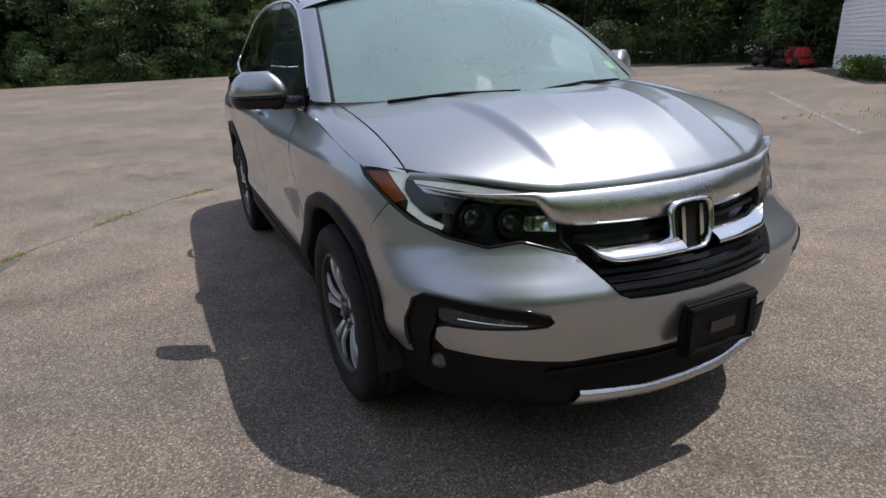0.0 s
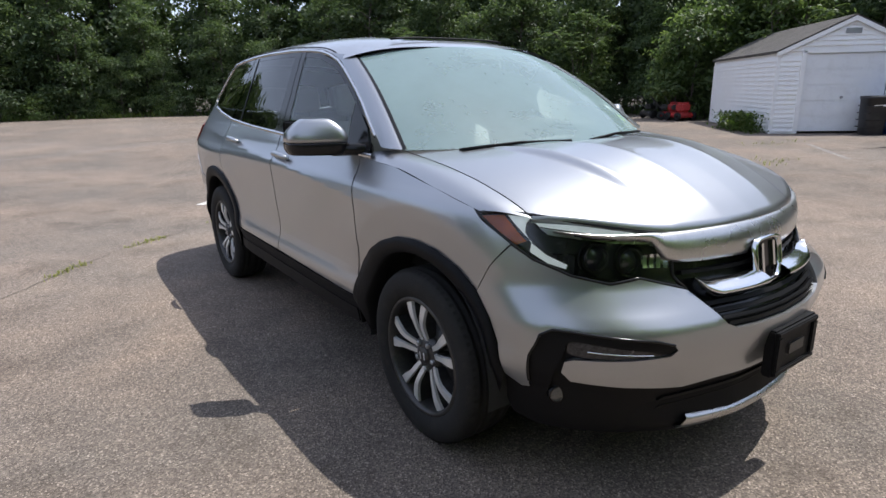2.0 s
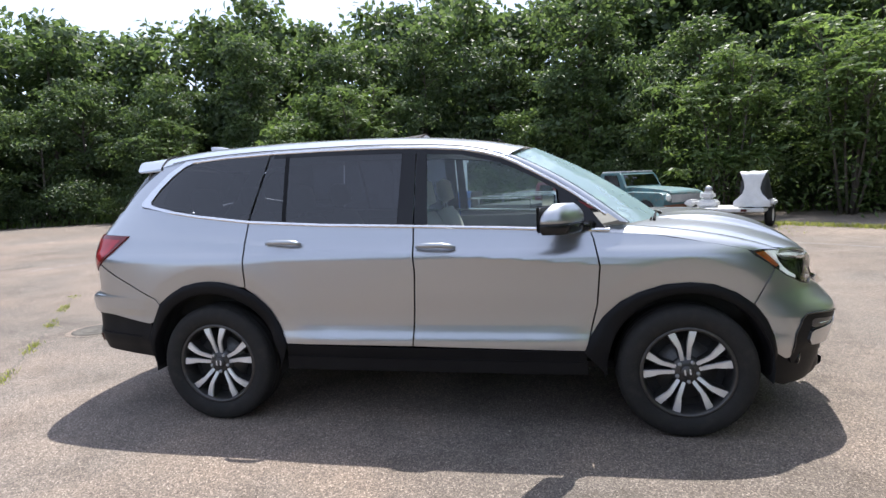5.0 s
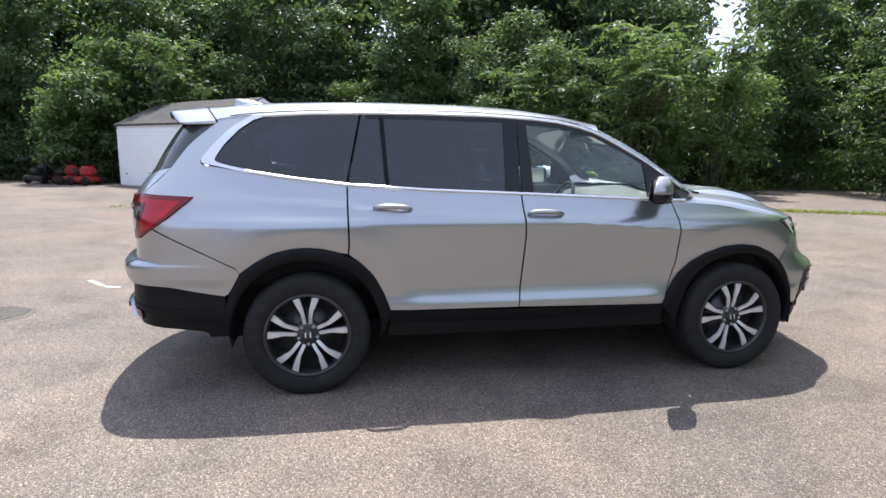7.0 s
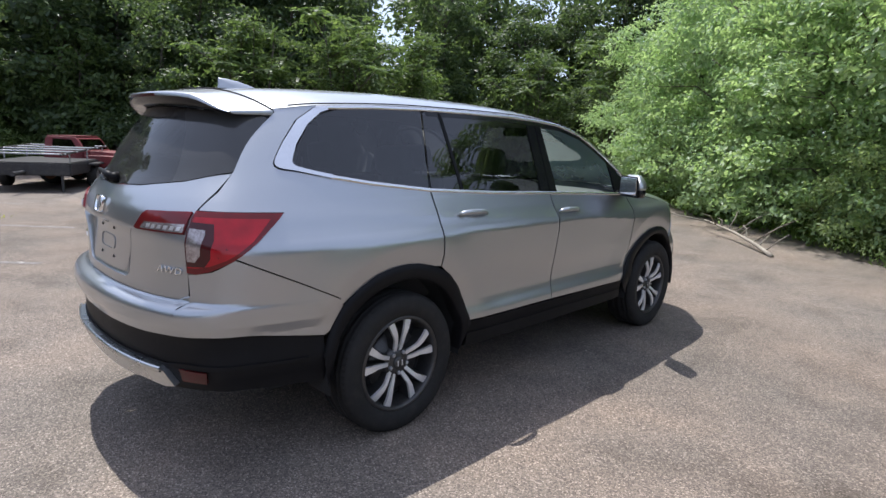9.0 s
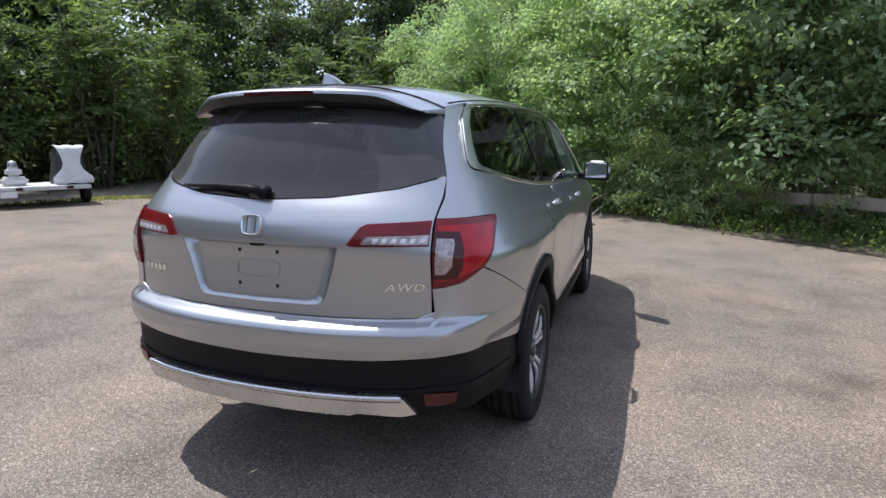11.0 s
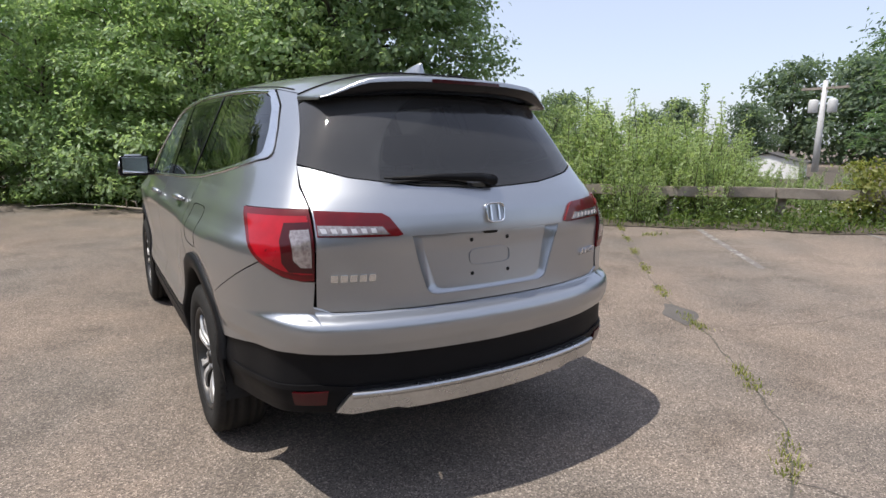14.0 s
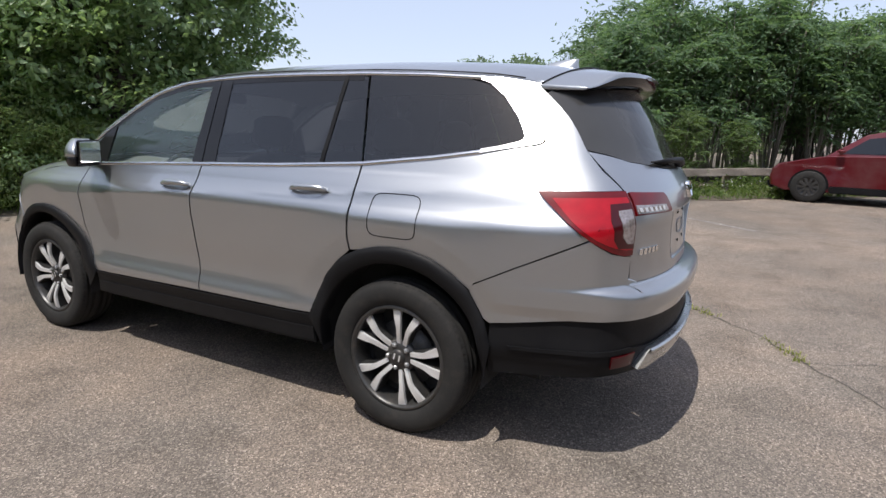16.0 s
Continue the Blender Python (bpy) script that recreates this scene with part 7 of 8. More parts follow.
# A fallen branch at the edge.
stem = resample([(0.62, 6.1, 0.02), (0.25, 6.55, 0.10), (-0.3, 7.2, 0.16), (-1.1, 8.0, 0.22)], 12)
branch = thing("fallen_branch", "bleached bare fallen branch on the asphalt edge", "branch")
part("stem", mesh_of(*tube(stem, [0.035 - 0.002 * k for k in range(12)], 7), True), M["dead_wood"], branch)
for k in range(1, 11):
    a = stem[k]
    e = a + Vector((rng.normal() * 0.35, rng.normal() * 0.35, 0.10 + 0.35 * rng.random()))
    part("twig", mesh_of(*tube([a, a.lerp(e, 0.5) + Vector((0.03, 0, 0.05)), e], [0.014, 0.009, 0.004], 5), True), M["dead_wood"], branch)

# ---- garage ----
GW, GL, GE, GP = 3.6, 6.2, 2.2, 3.06
gar = thing("garage", "small white clapboard garage with grey shingle roof", "garage", -15.3, -5.0, 0.0, 135.0)


def board(x0, x1, z, depth, axis, at_, parent, slope=None):
    """One lapped siding board; axis 'f' on the front, 's' on the near side wall."""
    h = 0.135
    lo, hi = 0.032, 0.003
    if axis == "f":
        a0, a1 = (x0, x1), (x0, x1)
        if slope:
            a1 = slope
        v_ = [(a0[0], at_ - lo, z), (a0[1], at_ - lo, z), (a1[1], at_ - hi, z + h), (a1[0], at_ - hi, z + h), (a0[0], at_, z), (a0[1], at_, z)]
    else:
        v_ = [(at_ - lo, x1, z), (at_ - lo, x0, z), (at_ - hi, x0, z + h), (at_ - hi, x1, z + h), (at_, x1, z), (at_, x0, z)]
    part("clapboard", mesh_of(v_, [(0, 1, 2, 3), (4, 5, 1, 0)]), M["siding"], parent)


core = part("garage_wall", mesh_of(
    [(0, 0, 0), (0.70, 0, 0), (0.70, 0, 2.17), (2.85, 0, 2.17), (2.85, 0, 0), (GW, 0, 0), (GW, 0, GE), (GW / 2, 0, GP), (0, 0, GE),
     (0, GL, 0), (GW, GL, 0), (GW, GL, GE), (GW / 2, GL, GP), (0, GL, GE)],
    [(0, 1, 2, 8), (2, 7, 8), (2, 3, 7), (3, 6, 7), (3, 4, 5, 6), (9, 0, 8, 13), (5, 10, 11, 6), (10, 9, 13, 12, 11)]), M["siding"], gar)
rows_n = int(GE / 0.13)
for k in range(rows_n):
    z = 0.06 + k * 0.128
    board(0.0, GL, z, 0, "s", 0.0, gar)
    board(0.02, 0.62, z, 0, "f", 0.0, gar)
    board(2.93, GW - 0.02, z, 0, "f", 0.0, gar)
for k in range(9):
    z = GE + 0.04 + k * 0.128
    w = lambda zz: (GP - zz) / (GP - GE) * GW / 2 - 0.02
    if z + 0.13 < GP:
        if z < 2.26:
            board(GW / 2 - w(z), 0.62, z, 0, "f", 0.0, gar, (GW / 2 - w(z + 0.13), 0.62))
            board(2.93, GW / 2 + w(z), z, 0, "f", 0.0, gar, (2.93, GW / 2 + w(z + 0.13)))
        else:
            board(GW / 2 - w(z), GW / 2 + w(z), z, 0, "f", 0.0, gar, (GW / 2 - w(z + 0.13), GW / 2 + w(z + 0.13)))
for x0, x1, z0, z1 in ((0.60, 0.72, 0.0, 2.25), (2.83, 2.95, 0.0, 2.25), (0.60, 2.95, 2.17, 2.27), (-0.03, 0.06, 0, GE), (GW - 0.06, GW + 0.03, 0, GE)):
    part("garage_trim", block(x0, -0.035, z0, x1, 0.0, z1, 0.005), M["siding"], gar)
gd = part("garage_door", block(0.72, 0.03, 0.06, 2.83, 0.07, 2.17, 0.005), M["door_white"], gar, "white panelled garage door")
for r in range(5):
    z0 = 0.066 + r * 0.421
    part("door_section", block(0.73, 0.016, z0, 2.82, 0.034, z0 + 0.409, 0.006), M["door_white"], gd)
part("door_lock", block(1.72, 0.005, 0.95, 1.80, 0.03, 1.02, 0.01), M["steel"], gd)
part("gable_vent", block(GW / 2 - 0.2, -0.04, 2.66, GW / 2 + 0.2, -0.012, 2.80, 0.01), M["steel"], gar)
for sx in (0, 1):
    xa, xb = (-0.07, GW / 2) if sx == 0 else (GW + 0.07, GW / 2)
    slope = (GP - GE) / (GW / 2)
    za, zb = GE - 0.07 * slope + 0.03, GP + 0.03
    rows_ = []
    v_ = []
    for yy in (-0.08, GL + 0.08):
        v_ += [(xa, yy, za), (xb, yy, zb), (xb, yy, zb + 0.06), (xa, yy, za + 0.06)]
    roof_ob = part("roof_slope", mesh_of(v_, [(0, 1, 2, 3), (7, 6, 5, 4), (3, 2, 6, 7), (0, 4, 5, 1), (0, 3, 7, 4)]), M["shingle"], gar, "worn brown-grey shingle roof")
    for k in range(12):
        t0, t1 = k / 12, (k + 1.15) / 12
        t1 = min(t1, 1.0)
        a = [(xa + (xb - xa) * t, za + 0.062 + (zb - za) * t) for t in (t0, t1)]
        part("shingle_course", mesh_of([(a[0][0], -0.09, a[0][1] + 0.008), (a[0][0], GL + 0.09, a[0][1] + 0.008), (a[1][0], GL + 0.09, a[1][1] + 0.002), (a[1][0], -0.09, a[1][1] + 0.002), (a[0][0], -0.09, a[0][1] - 0.004), (a[0][0], GL + 0.09, a[0][1] - 0.004)],
                                       [(0, 1, 2, 3), (4, 5, 1, 0)]), M["shingle"], roof_ob)
    part("barge_board", mesh_of([(xa, -0.085, za - 0.10), (xb, -0.085, zb - 0.10), (xb, -0.085, zb + 0.02), (xa, -0.085, za + 0.02), (xa, -0.06, za - 0.10), (xb, -0.06, zb - 0.10), (xb, -0.06, zb + 0.02), (xa, -0.06, za + 0.02)],
                                [(0, 1, 2, 3), (7, 6, 5, 4), (4, 5, 1, 0), (3, 2, 6, 7)]), M["siding"], gar)
GM = pose(-15.3, -5.0, 0, 0, 0, 135.0)


def bin_(name, label, p, mat, h=1.02, w=0.29):
    b = thing(name, label, "bin")
    b.matrix_basis = Matrix.Translation(GM @ Vector(p)) @ Matrix.Rotation(radians(135), 4, "Z")
    prof = [(w * 0.82, 0.0), (w * 0.86, 0.03), (w * 0.95, h * 0.5), (w, h * 0.92), (w * 1.06, h * 0.93), (w * 1.06, h), (w * 0.97, h), (w * 0.85, 0.05), (0.0, 0.04)]
    v_, f_ = lathe(prof, 20, "z")
    sq = [(math.copysign(abs(x / (math.hypot(x, y) + 1e-9)) ** 0.55, x) * math.hypot(x, y), math.copysign(abs(y / (math.hypot(x, y) + 1e-9)) ** 0.55, y) * math.hypot(x, y), z) for x, y, z in v_]
    part("bin_body", mesh_of(sq, f_, True), mat, b)
    for k in range(4):
        part("bin_rib", block(-w * 0.97, -w * 0.97, h * (0.2 + 0.18 * k), w * 0.97, w * 0.97, h * (0.2 + 0.18 * k) + 0.02, 0.05, 2), mat, b)
    return b


bin_("waste_bin", "tall black plastic waste bin beside the garage door", (2.35, -0.55, 0), M["bin_black"])
bin_("recycling_bin", "tall blue plastic recycling bin beside the garage door", (2.98, -0.5, 0), M["bin_blue"])
bin_("waste_bin", "tall black plastic waste bin beside the garage", (3.62, -0.4, 0), M["bin_black"])


def mower(p, rz, mat, label):
    m_ = thing("lawn_mower", label, "mower", p[0], p[1], 0, rz)
    part("mower_deck", block(-0.35, -0.45, 0.12, 0.35, 0.4, 0.32, 0.06, 3), mat, m_)
    part("engine_cover", block(-0.22, -0.1, 0.32, 0.22, 0.38, 0.72, 0.09, 3), mat, m_)
    part("mower_seat", block(-0.2, -0.4, 0.4, 0.2, -0.1, 0.62, 0.06, 3), M["bin_black"], m_)
    for x in (-0.36, 0.36):
        for y in (-0.32, 0.3):
            v_, f_ = lathe([(0.05, -0.05), (0.15, -0.06), (0.17, 0), (0.15, 0.06), (0.05, 0.05)], 16)
            ob = part("mower_wheel", mesh_of(v_, f_, True), M["tyre"], m_)
            ob.matrix_basis = pose(x, y, 0.17)
    part("mower_handle", mesh_of(*tube([(-0.2, -0.4, 0.5), (-0.2, -0.8, 0.95), (0.2, -0.8, 0.95), (0.2, -0.4, 0.5)], 0.015, 6)), M["black_steel"], m_)


mower((-20.1, -11.4), 30, M["red_plastic"], "red ride-on mower parked at the woods")
mower((-20.6, -12.5), 70, M["bin_black"], "black machine parked at the woods")
mower((-19.6, -10.6), -20, M["red_plastic"], "faded red mower beside the garage")
spots = []
for _ in range(500):
    q = GM @ Vector((-0.35 + rng.normal() * 0.18, 1.6 + rng.normal() * 0.7, 0))
    spots.append((q.x, q.y, 0.0))
leafy = np.array([(x_, y_, 0.05 + 0.5 * rng.random() ** 1.4) for x_, y_, _ in spots for _ in range(4)])
leafy[:, :2] += rng.normal(size=(len(leafy), 2)) * 0.10
bv, bf = blades(spots[:160], 0.5, 0.6, 0.008, rng)
lv, lf = leaf_cloud(leafy, 0.11, 0.24, rng)
v, f = join((bv, bf), ([tuple(q) for q in lv], [tuple(int(i) for i in q) for q in lf]))
tagged(part("wall_weeds", mesh_of(v, f), M["grass"]), "clump of tall weeds against the garage wall", "weeds", kind="stuff")


# ---- other vehicles ----
def slab(profile, half, taper, mat, name, parent, label="", lean=0.0):
    """A body whose side outline is the profile of (y, z), rounded towards its sides; taper: how much narrower at the top."""
    zs = [p[1] for p in profile]
    z0, z1 = min(zs), max(zs)
    rows_ = []
    cy = sum(p[0] for p in profile) / len(profile)
    cz = (z0 + z1) / 2
    for t in (-1.0, -0.985, -0.94, -0.8, 0, 0.8, 0.94, 0.985, 1.0):
        k = {1.0: 0.965, 0.985: 0.985, 0.94: 0.997}.get(abs(t), 1.0)
        rows_.append([Vector((half * t * (1 - taper * (z - z0) / (z1 - z0 + 1e-9)), cy + (y - cy) * k, cz + (z - cz) * (k if abs(t) > 0.9 else 1.0))) for y, z in profile])
    v_, f_ = loft(rows_, True)
    n = len(profile)
    f_.append(tuple(range(n))[::-1])
    f_.append(tuple(range(8 * n, 9 * n)))
    bm = bmesh.new()
    vs = [bm.verts.new(p) for p in v_]
    for q in f_:
        bm.faces.new([vs[i] for i in q])
    bmesh.ops.recalc_face_normals(bm, faces=bm.faces[:])
    return part(name, bm, mat, parent, label)


def pane(pts, mat, name, parent, thick=0.012):
    """A flat pane of some thickness."""
    pts = [Vector(p) for p in pts]
    n = (pts[1] - pts[0]).cross(pts[2] - pts[0]).normalized() * thick
    m = len(pts)
    return part(name, mesh_of(pts + [p + n for p in pts], [tuple(range(m))[::-1], tuple(range(m, 2 * m))] + [(k, (k + 1) % m, m + (k + 1) % m, m + k) for k in range(m)]), mat, parent)


def plain_wheel(x, y, r, parent, rim_mat, width=0.2, spokes=0):
    v_, f_ = lathe([(r * 0.62, -width / 2), (r * 0.9, -width * 0.55), (r, -width * 0.4), (r, width * 0.4), (r * 0.9, width * 0.55), (r * 0.62, width / 2)], 32)
    w_ = part("wheel", mesh_of(v_, f_, True), M["tyre"], parent)
    w_.matrix_basis = pose(x, y, r, 0, 0, 0 if x > 0 else 180)
    v_, f_ = lathe([(r * 0.63, width * 0.42), (r * 0.58, width * 0.46), (r * 0.5, width * 0.3), (r * 0.2, width * 0.34), (0, width * 0.36)], 28)
    part("rim", mesh_of(v_, f_, True), rim_mat if not spokes else M["rim_dark"], w_)
    for k in range(spokes):
        a = 2 * math.pi * k / spokes
        d, s = Vector((0, math.cos(a), math.sin(a))), Vector((0, -math.sin(a), math.cos(a)))
        q = [Vector((width * 0.46, 0, 0)) + d * r * rr + s * r * ss for rr, ss in ((0.1, -0.05), (0.58, -0.09), (0.58, 0.09), (0.1, 0.05))]
        part("spoke", mesh_of(q + [p - Vector((0.02, 0, 0)) for p in q], [(0, 1, 2, 3), (0, 4, 5, 1), (2, 6, 7, 3)]), rim_mat, w_)
    return w_


# The red crossover, parked nose to the verge.
hx = Vector((0.15, 0.989, 0))
red = thing("crossover", "deep red crossover parked nose-in by the verge", "car")
red.matrix_basis = Matrix.Translation((13.44, -4.03, 0)) @ Matrix.Rotation(math.atan2(hx.y, hx.x) - math.pi / 2, 4, "Z")
slab([(0.78, 0.36), (0.82, 0.55), (0.78, 0.74), (0.66, 0.86), (0.2, 0.97), (-0.25, 1.06), (-2.6, 1.12), (-3.45, 1.12), (-3.62, 0.95), (-3.6, 0.5), (-3.5, 0.32), (-3.0, 0.25), (0.5, 0.25)], 0.91, 0.05, M["red_paint"], "body", red)
cabin = slab([(-0.22, 1.04), (-0.95, 1.55), (-1.3, 1.63), (-2.3, 1.66), (-3.1, 1.58), (-3.5, 1.12), (-3.4, 1.02)], 0.82, 0.22, M["red_paint"], "cabin", red)
for sx in (1, -1):
    for prof in ([(-0.55, 1.13), (-1.0, 1.46), (-1.55, 1.54), (-1.58, 1.13)], [(-1.66, 1.13), (-1.63, 1.545), (-2.4, 1.54), (-2.55, 1.14)], [(-2.63, 1.15), (-2.5, 1.53), (-2.95, 1.47), (-3.15, 1.2)]):
        pane([(sx * (0.832 - 0.22 * 0.82 * (z - 1.02) / 0.64 + 0.004), y, z) for y, z in (prof if sx < 0 else prof[::-1])], M["glass_tint"], "side_window", red)
    slab_arch = lambda yc: [Vector((sx * 0.92, yc + 0.40 * math.cos(radians(a)), 0.36 + 0.40 * math.sin(radians(a)))) for a in range(-5, 186, 10)]
    for yc in (0.0, -2.7):
        o = slab_arch(yc)
        i_ = [Vector((sx * 0.93, yc + (p.y - yc) * 0.84, 0.36 + (p.z - 0.36) * 0.84)) for p in o]
        v_, f_ = loft([o, i_, [Vector((sx * 0.6, p.y, p.z)) for p in i_]])
        part("wheel_arch", mesh_of(v_, f_, True), M["clad"], red)
        plain_wheel(sx * 0.85, yc, 0.36, red, M["rim_dark"], 0.22, 10)
    part("sill", block(min(sx * 0.86, sx * 0.93), -2.3, 0.24, max(sx * 0.86, sx * 0.93), -0.4, 0.40, 0.02), M["clad"], red)
    mir = part("door_mirror", block(min(sx * 0.88, sx * 1.05), -0.62, 1.10, max(sx * 0.88, sx * 1.05), -0.46, 1.24, 0.05, 3), M["red_paint"], red)
    pane([(sx * 0.55, 0.785, 0.74), (sx * 0.86, 0.66, 0.76), (sx * 0.88, 0.48, 0.86), (sx * 0.6, 0.70, 0.84)][::(1 if sx > 0 else -1)], M["drl"], "headlight", red, 0.02)
pane([(-0.72, -0.30, 1.09), (0.72, -0.30, 1.09), (0.62, -0.93, 1.53), (-0.62, -0.93, 1.53)], M["glass_clear"], "windscreen", red)
part("bumper", block(-0.8, 0.68, 0.28, 0.8, 0.845, 0.5, 0.05, 3), M["clad"], red)


def old_pickup(p, rz, mat, label, group="", bed=True, low_band=False):
    """A boxy old pickup with a bare bed."""
    t = thing("pickup", label, "pickup", p[0], p[1], 0, rz, group)
    slab([(0.98, 0.62), (1.03, 0.98), (1.06, 1.03), (1.0, 1.08), (0.6, 1.135), (0.0, 1.185), (-0.6, 1.225), (-0.75, 1.22), (-0.75, 0.6)], 0.70, 0.14, mat, "bonnet", t)
    slab([(-0.72, 0.5), (-0.72, 1.2), (-0.80, 1.30), (-1.02, 1.66), (-1.10, 1.72), (-1.98, 1.73), (-2.06, 1.64), (-2.1, 1.2), (-2.1, 0.5)], 0.86, 0.12, mat, "cab", t)
    cap_ = block(-0.72, -2.02, 1.715, 0.72, -1.06, 1.765, 0.022, 3)
    part("cab_roof", cap_, M["white_paint"] if not bed and mat is M["teal"] else mat, t, "bleached cab roof")
    for sx in (1, -1):
        fen = [(0.99, 0.60), (1.03, 0.80), (0.98, 0.98), (0.85, 1.04), (0.2, 1.06), (-0.5, 1.07), (-0.78, 1.05), (-0.78, 0.52), (-0.35, 0.52), (0.8, 0.52)]
        rows_ = []
        for x, k in ((0.50, 1.0), (0.80, 1.0), (0.86, 0.985), (0.885, 0.95), (0.89, 0.90)):
            rows_.append([Vector((sx * x, 0.1 + (y - 0.1) * (1 - (1 - k) * 0.3), 0.78 + (z - 0.78) * k)) for y, z in fen])
        v_, f_ = loft(rows_, True)
        f_.append(tuple(range(4 * len(fen), 5 * len(fen))))
        bm = bmesh.new()
        vs = [bm.verts.new(p_) for p_ in v_]
        for q_ in f_:
            bm.faces.new([vs[i_] for i_ in q_])
        bmesh.ops.recalc_face_normals(bm, faces=bm.faces[:])
        part("front_wing", bm, mat, t)
        if low_band:
            part("lower_band", block(min(sx * 0.86, sx * 0.895), -2.1, 0.44, max(sx * 0.86, sx * 0.895), -0.4, 0.66, 0.01), M["white_paint"], t, "faded white lower band")
    if bed:
        slab([(-2.15, 0.55), (-2.15, 1.12), (-4.0, 1.12), (-4.0, 0.55)], 0.84, 0.0, mat, "bed", t)
        part("bed_floor", block(-0.74, -3.9, 1.05, 0.74, -2.25, 1.135, 0.0), M["rust"], t)
    part("chassis", block(-0.5, -4.0 if bed else -2.6, 0.38, 0.5, 1.0, 0.56, 0.02), M["black_steel"], t)
    part("bumper", block(-0.9, 1.0, 0.5, 0.9, 1.12, 0.66, 0.02), M["rust"], t, "rusty front bumper")
    gr = part("grille", block(-0.6, 0.99, 0.72, 0.6, 1.035, 0.98, 0.01), M["steel"], t)
    for k in range(4):
        part("grille_bar", block(-0.58, 1.03, 0.745 + 0.06 * k, 0.58, 1.045, 0.765 + 0.06 * k, 0.004), M["steel"], gr)
    for sx in (1, -1):
        v_, f_ = lathe([(0.115, 0.0), (0.11, 0.03), (0.06, 0.05), (0, 0.055)], 20, "z")
        ob = part("headlight", mesh_of(v_, f_, True), M["drl"], t)
        ob.matrix_basis = pose(sx * 0.70, 1.0, 0.88, -90, 0, 0)
        for yc in (0.25, -3.2 if bed else -1.9):
            plain_wheel(sx * 0.80, yc, 0.36, t, M["rust"])
            arc_ = [Vector((sx * 0.893, yc + 0.46 * math.cos(radians(a)), 0.40 + 0.46 * math.sin(radians(a)))) for a in range(0, 181, 12)]
            in_ = [Vector((sx * 0.898, yc + (q.y - yc) * 0.90, 0.40 + (q.z - 0.40) * 0.90)) for q in arc_]
            v_, f_ = loft([arc_, in_, [Vector((sx * 0.5, q.y, q.z)) for q in in_]])
            part("wheel_arch", mesh_of(v_, f_, True), mat, t)
            c_ = [Vector((sx * 0.895, yc, 0.40))] + in_
            part("arch_shade", mesh_of([Vector((sx * 0.895, q.y, q.z)) for q in c_], [tuple(range(len(c_)))]), M["inner"], t)
        pane([(sx * x, y, z) for x, y, z in ((0.835, -0.98, 1.24), (0.80, -1.18, 1.62), (0.80, -1.78, 1.64), (0.835, -1.8, 1.24))][::(-1 if sx > 0 else 1)], M["glass_tint"], "door_window", t, 0.02)
        dr = part("door", block(min(sx * 0.845, sx * 0.872), -1.9, 0.6, max(sx * 0.845, sx * 0.872), -0.82, 1.2, 0.01), mat, t)
        part("door_handle", block(min(sx * 0.87, sx * 0.89), -1.8, 1.05, max(sx * 0.87, sx * 0.89), -1.68, 1.08, 0.005), M["steel"], dr)
    pane([(-0.72, -0.765, 1.26), (0.72, -0.765, 1.26), (0.66, -1.0, 1.64), (-0.66, -1.0, 1.64)], M["glass_tint"], "windscreen", t, 0.02)
    return t


teal_truck = old_pickup((-13.25, 3.8), -55, M["teal"], "old pickup cab with rusted teal paint and no bed", "old vehicles", False)
teal_truck.scale = (0.88, 0.88, 0.86)
low_red = old_pickup((-14.9, 1.85), -42, M["old_red"], "low old faded red pickup with a white lower band", "old vehicles", False, True)
low_red.scale = (0.8, 0.8, 0.72)

# The black rack trailer.
tr = thing("rack_trailer", "low black trailer with a steel ladder rack", "trailer", -14.05, -0.12, 0, -118.5)
part("trailer_box", block(-0.95, -1.75, 0.38, 0.95, 1.3, 0.66, 0.03), M["black_steel"], tr)
part("trailer_deck", block(-0.88, -1.68, 0.66, 0.88, 1.22, 0.68, 0.0), M["bin_black"], tr)
for sx in (-0.9, 0.9):
    part("rack_rail", mesh_of(*tube([(sx, -1.95, 1.0), (sx, 1.75, 0.88)], 0.025, 8)), M["black_steel"], tr)
    for y, zt in ((-1.6, 0.98), (-0.2, 0.94), (1.15, 0.89)):
        part("rack_post", mesh_of(*tube([(sx, y, 0.6), (sx, y, zt)], 0.02, 6)), M["steel"], tr)
    plain_wheel(sx * 1.08, -0.4, 0.27, tr, M["steel"])
    part("mudguard", block(min(sx * 1.0, sx * 1.28), -0.78, 0.57, max(sx * 1.0, sx * 1.28), 0.0, 0.62, 0.02), M["black_steel"], tr)
for k in range(5):
    y = -1.85 + k * 0.85
    part("rack_bar", mesh_of(*tube([(-0.95, y, 1.0 - 0.0324 * (y + 1.95)), (0.95, y, 1.0 - 0.0324 * (y + 1.95))], 0.018, 6)), M["steel"], tr)
part("drawbar", mesh_of(*tube([(0, 1.25, 0.45), (0, 1.9, 0.45)], 0.05, 8)), M["black_steel"], tr)
part("jockey_leg", mesh_of(*tube([(-0.75, 1.25, 0.5), (-0.75, 1.25, 0.0)], 0.03, 8)), M["black_steel"], tr)

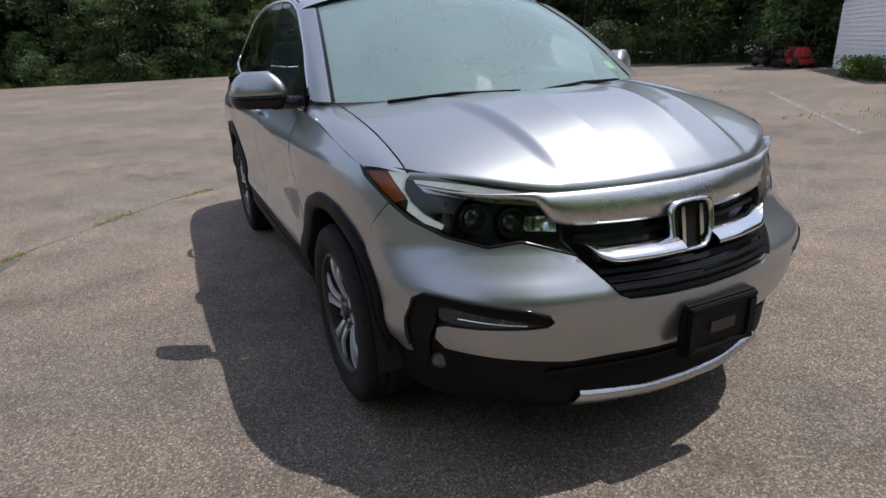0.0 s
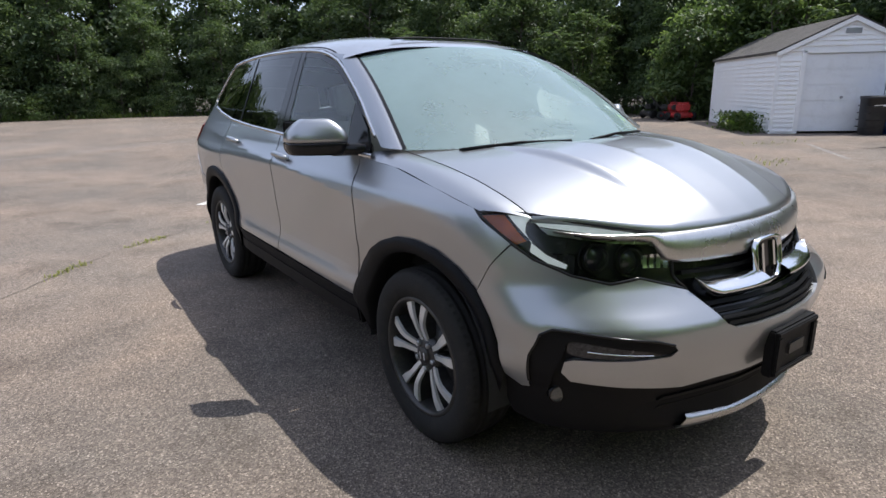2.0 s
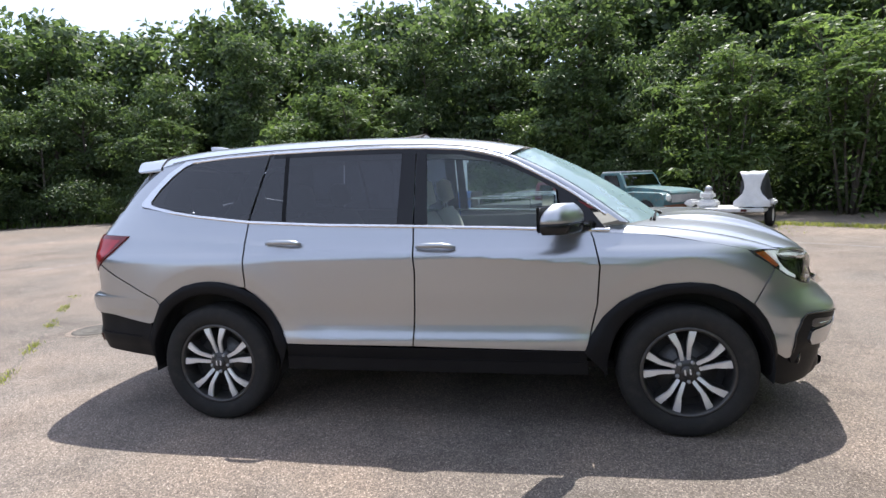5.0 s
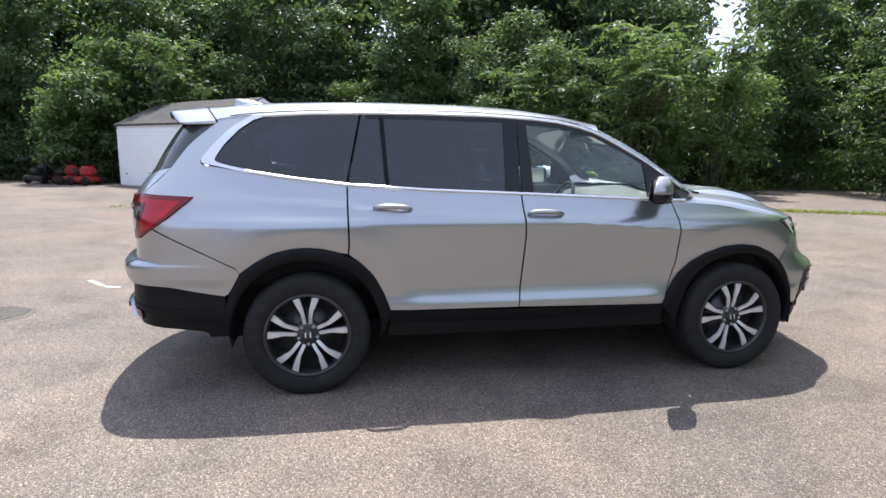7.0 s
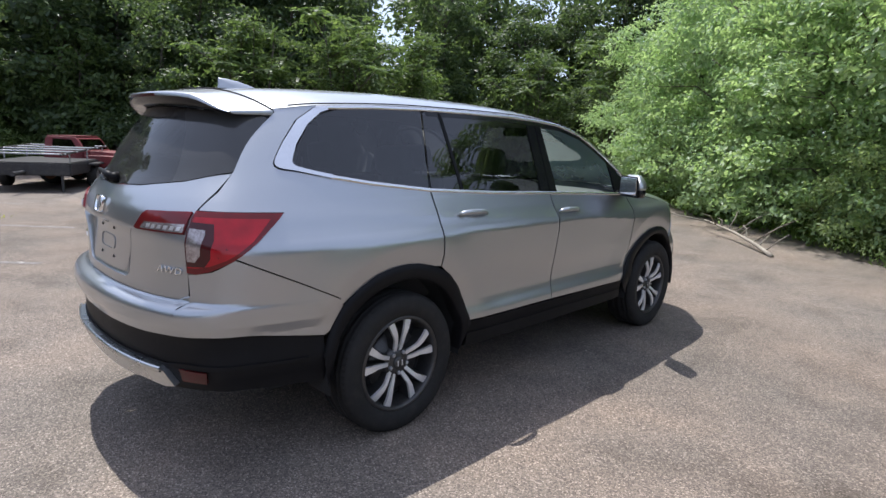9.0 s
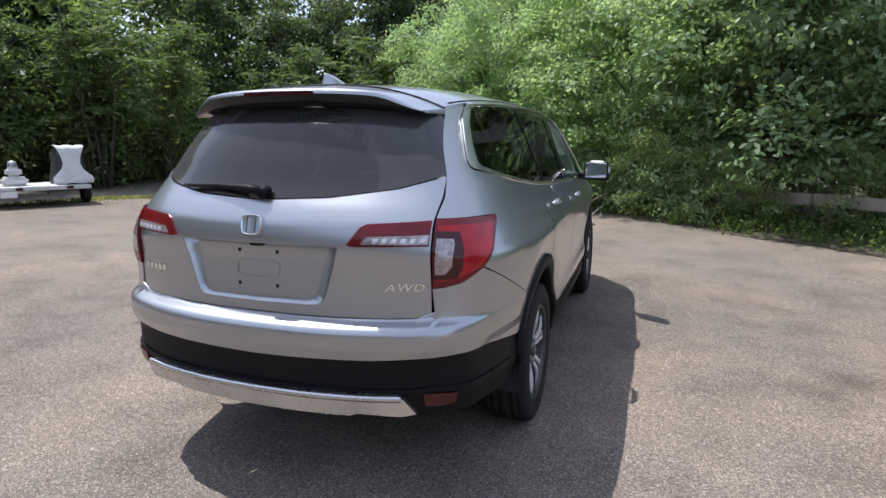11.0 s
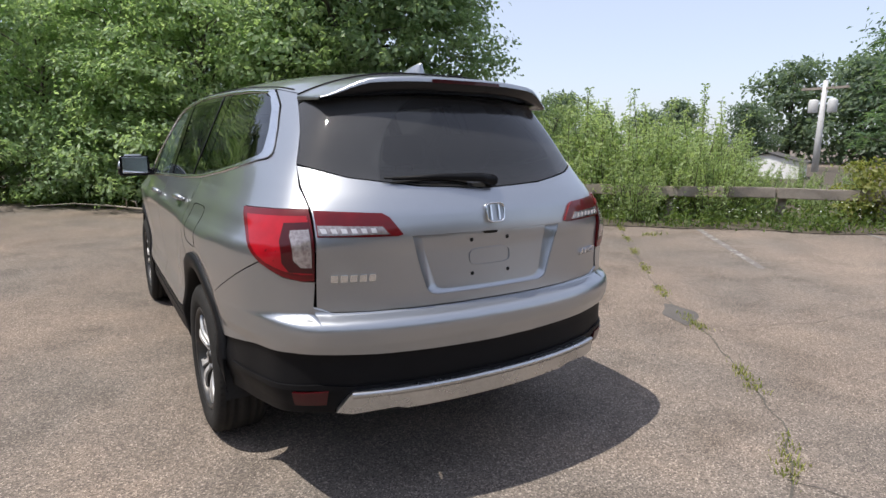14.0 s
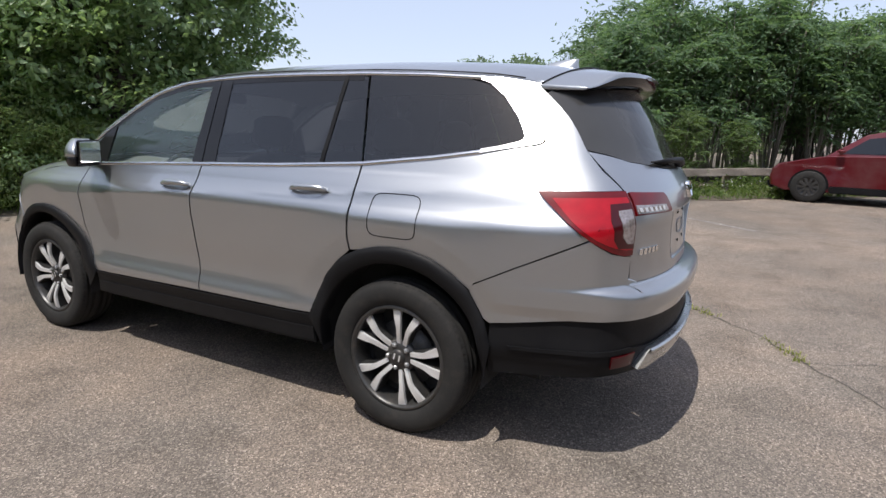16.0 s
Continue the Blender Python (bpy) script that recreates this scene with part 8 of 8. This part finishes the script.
# The white boat-like trailer with a covered load.
wt = thing("utility_trailer", "white utility trailer carrying a canvas-covered load", "trailer", -11.95, 5.28, 0, 62)
wt.scale = (0.87, 0.87, 0.92)
part("trailer_frame", block(-1.05, -0.9, 0.42, 1.05, 0.9, 0.52, 0.02), M["white_paint"], wt)
for sx in (-1, 1):
    plain_wheel(sx * 1.06, 0.0, 0.3, wt, M["white_paint"], 0.18)
    part("mudguard", block(min(sx * 0.93, sx * 1.2), -0.42, 0.55, max(sx * 0.93, sx * 1.2), 0.42, 0.74, 0.06, 3), M["white_paint"], wt)
    part("rear_lamp", block(sx * 0.55 - 0.08, -0.935, 0.44, sx * 0.55 + 0.08, -0.9, 0.51, 0.01), M["tail_dark"], wt)
part("plate_panel", block(-0.95, -0.93, 0.28, -0.6, -0.91, 0.42, 0.004), M["paper"], wt)
cov = thing("covered_load", "white canvas sheet over a tall dark load", "cover")
cov.matrix_basis = wt.matrix_basis @ pose(0.70, -0.1, 0.5)
rows = []
for z, s in ((0.0, 1.0), (0.15, 1.04), (0.3, 0.95), (0.6, 0.86), (0.9, 0.75), (0.97, 0.66)):
    row = []
    for k in range(24):
        a = 2 * math.pi * k / 24
        w = 1 + 0.07 * math.sin(5 * a + z * 3) * (1 - z * 0.6)
        row.append(Vector((0.40 * s * w * math.copysign(abs(math.cos(a)) ** 0.5, math.cos(a)), 0.5 * s * w * math.copysign(abs(math.sin(a)) ** 0.5, math.sin(a)), 0.02 + z)))
    rows.append(row)
v, f = loft(rows, True)
f.append(tuple(range(5 * 24, 6 * 24)))
part("dark_cover", mesh_of(v, f, True), M["bin_black"], cov, "dark cover below the sheet")
sheet = []
for z, y, w in ((0.985, 0.42, 0.34), (1.0, -0.20, 0.35), (0.985, -0.36, 0.34), (0.9, -0.435, 0.30), (0.72, -0.455, 0.23), (0.55, -0.49, 0.20), (0.40, -0.52, 0.25), (0.28, -0.545, 0.37), (0.2, -0.57, 0.46), (0.12, -0.585, 0.47), (0.05, -0.56, 0.46)):
    sheet.append([Vector((w * x, y + 0.014 * math.sin(9 * x + 14 * z) - 0.02 * (1 - x * x), z + 0.010 * math.sin(7 * x + 2))) for x in np.linspace(-1, 1, 17)])
sheet_v, sheet_f = loft(sheet)
part("white_sheet", mesh_of(sheet_v, [q[::-1] for q in sheet_f], True), M["canvas"], cov, "white canvas sheet hanging in folds")
mot = thing("outboard_motor", "white engine standing on the trailer", "engine")
mot.matrix_basis = wt.matrix_basis @ pose(-0.55, -0.2, 0.52)
part("engine_body", block(-0.28, -0.25, 0.0, 0.28, 0.25, 0.22, 0.06, 3), M["white_paint"], mot)
part("engine_head", block(-0.17, -0.2, 0.22, 0.17, 0.2, 0.46, 0.07, 3), M["white_paint"], mot)
v, f = lathe([(0.0, 0.62), (0.08, 0.6), (0.11, 0.53), (0.10, 0.46), (0.0, 0.44)], 16, "z")
part("engine_cap", mesh_of(v, f, True), M["steel"], mot)

# ---- beyond the verge ----
pole = thing("utility_pole", "pale utility pole with two transformer cans", "pole", 30.6, 11.0)
part("pole_shaft", mesh_of(*tube([(0, 0, -0.2), (0.0, 0, 2.0), (0.02, 0, 4.6)], [0.17, 0.15, 0.11], 12), True), M["white_paint"], pole)
part("cross_arm", block(-0.06, -1.1, 4.15, 0.06, 1.1, 4.27, 0.01), M["timber"], pole)
for y in (-0.45, 0.45):
    v, f = lathe([(0.0, 3.25), (0.2, 3.27), (0.22, 3.3), (0.22, 3.85), (0.18, 3.92), (0.0, 3.95)], 16, "z")
    ob = part("transformer_can", mesh_of(v, f, True), M["white_paint"], pole)
    ob.matrix_basis = pose(0, y, -0.25)
for y in (-1.0, -0.35, 0.35, 1.0):
    v, f = lathe([(0.0, 4.27), (0.04, 4.27), (0.05, 4.33), (0.03, 4.4), (0.0, 4.42)], 8, "z")
    ob = part("insulator", mesh_of(v, f, True), M["steel"], pole)
    ob.matrix_basis = pose(0, y, 0)
shed = thing("far_shed", "small white shed far beyond the verge", "shed", 24.0, 9.6, 0, 20)
slab([(-1.2, 0.0), (-1.2, 0.72), (0, 1.05), (1.2, 0.72), (1.2, 0.0)], 1.2, 0.0, M["siding"], "shed_wall", shed)
part("shed_roof", mesh_of([(-1.3, -1.35, 0.70), (1.3, -1.35, 0.70), (1.3, 0, 1.10), (-1.3, 0, 1.10), (1.3, 1.35, 0.70), (-1.3, 1.35, 0.70)], [(0, 1, 2, 3), (3, 2, 4, 5)]), M["shingle"], shed)
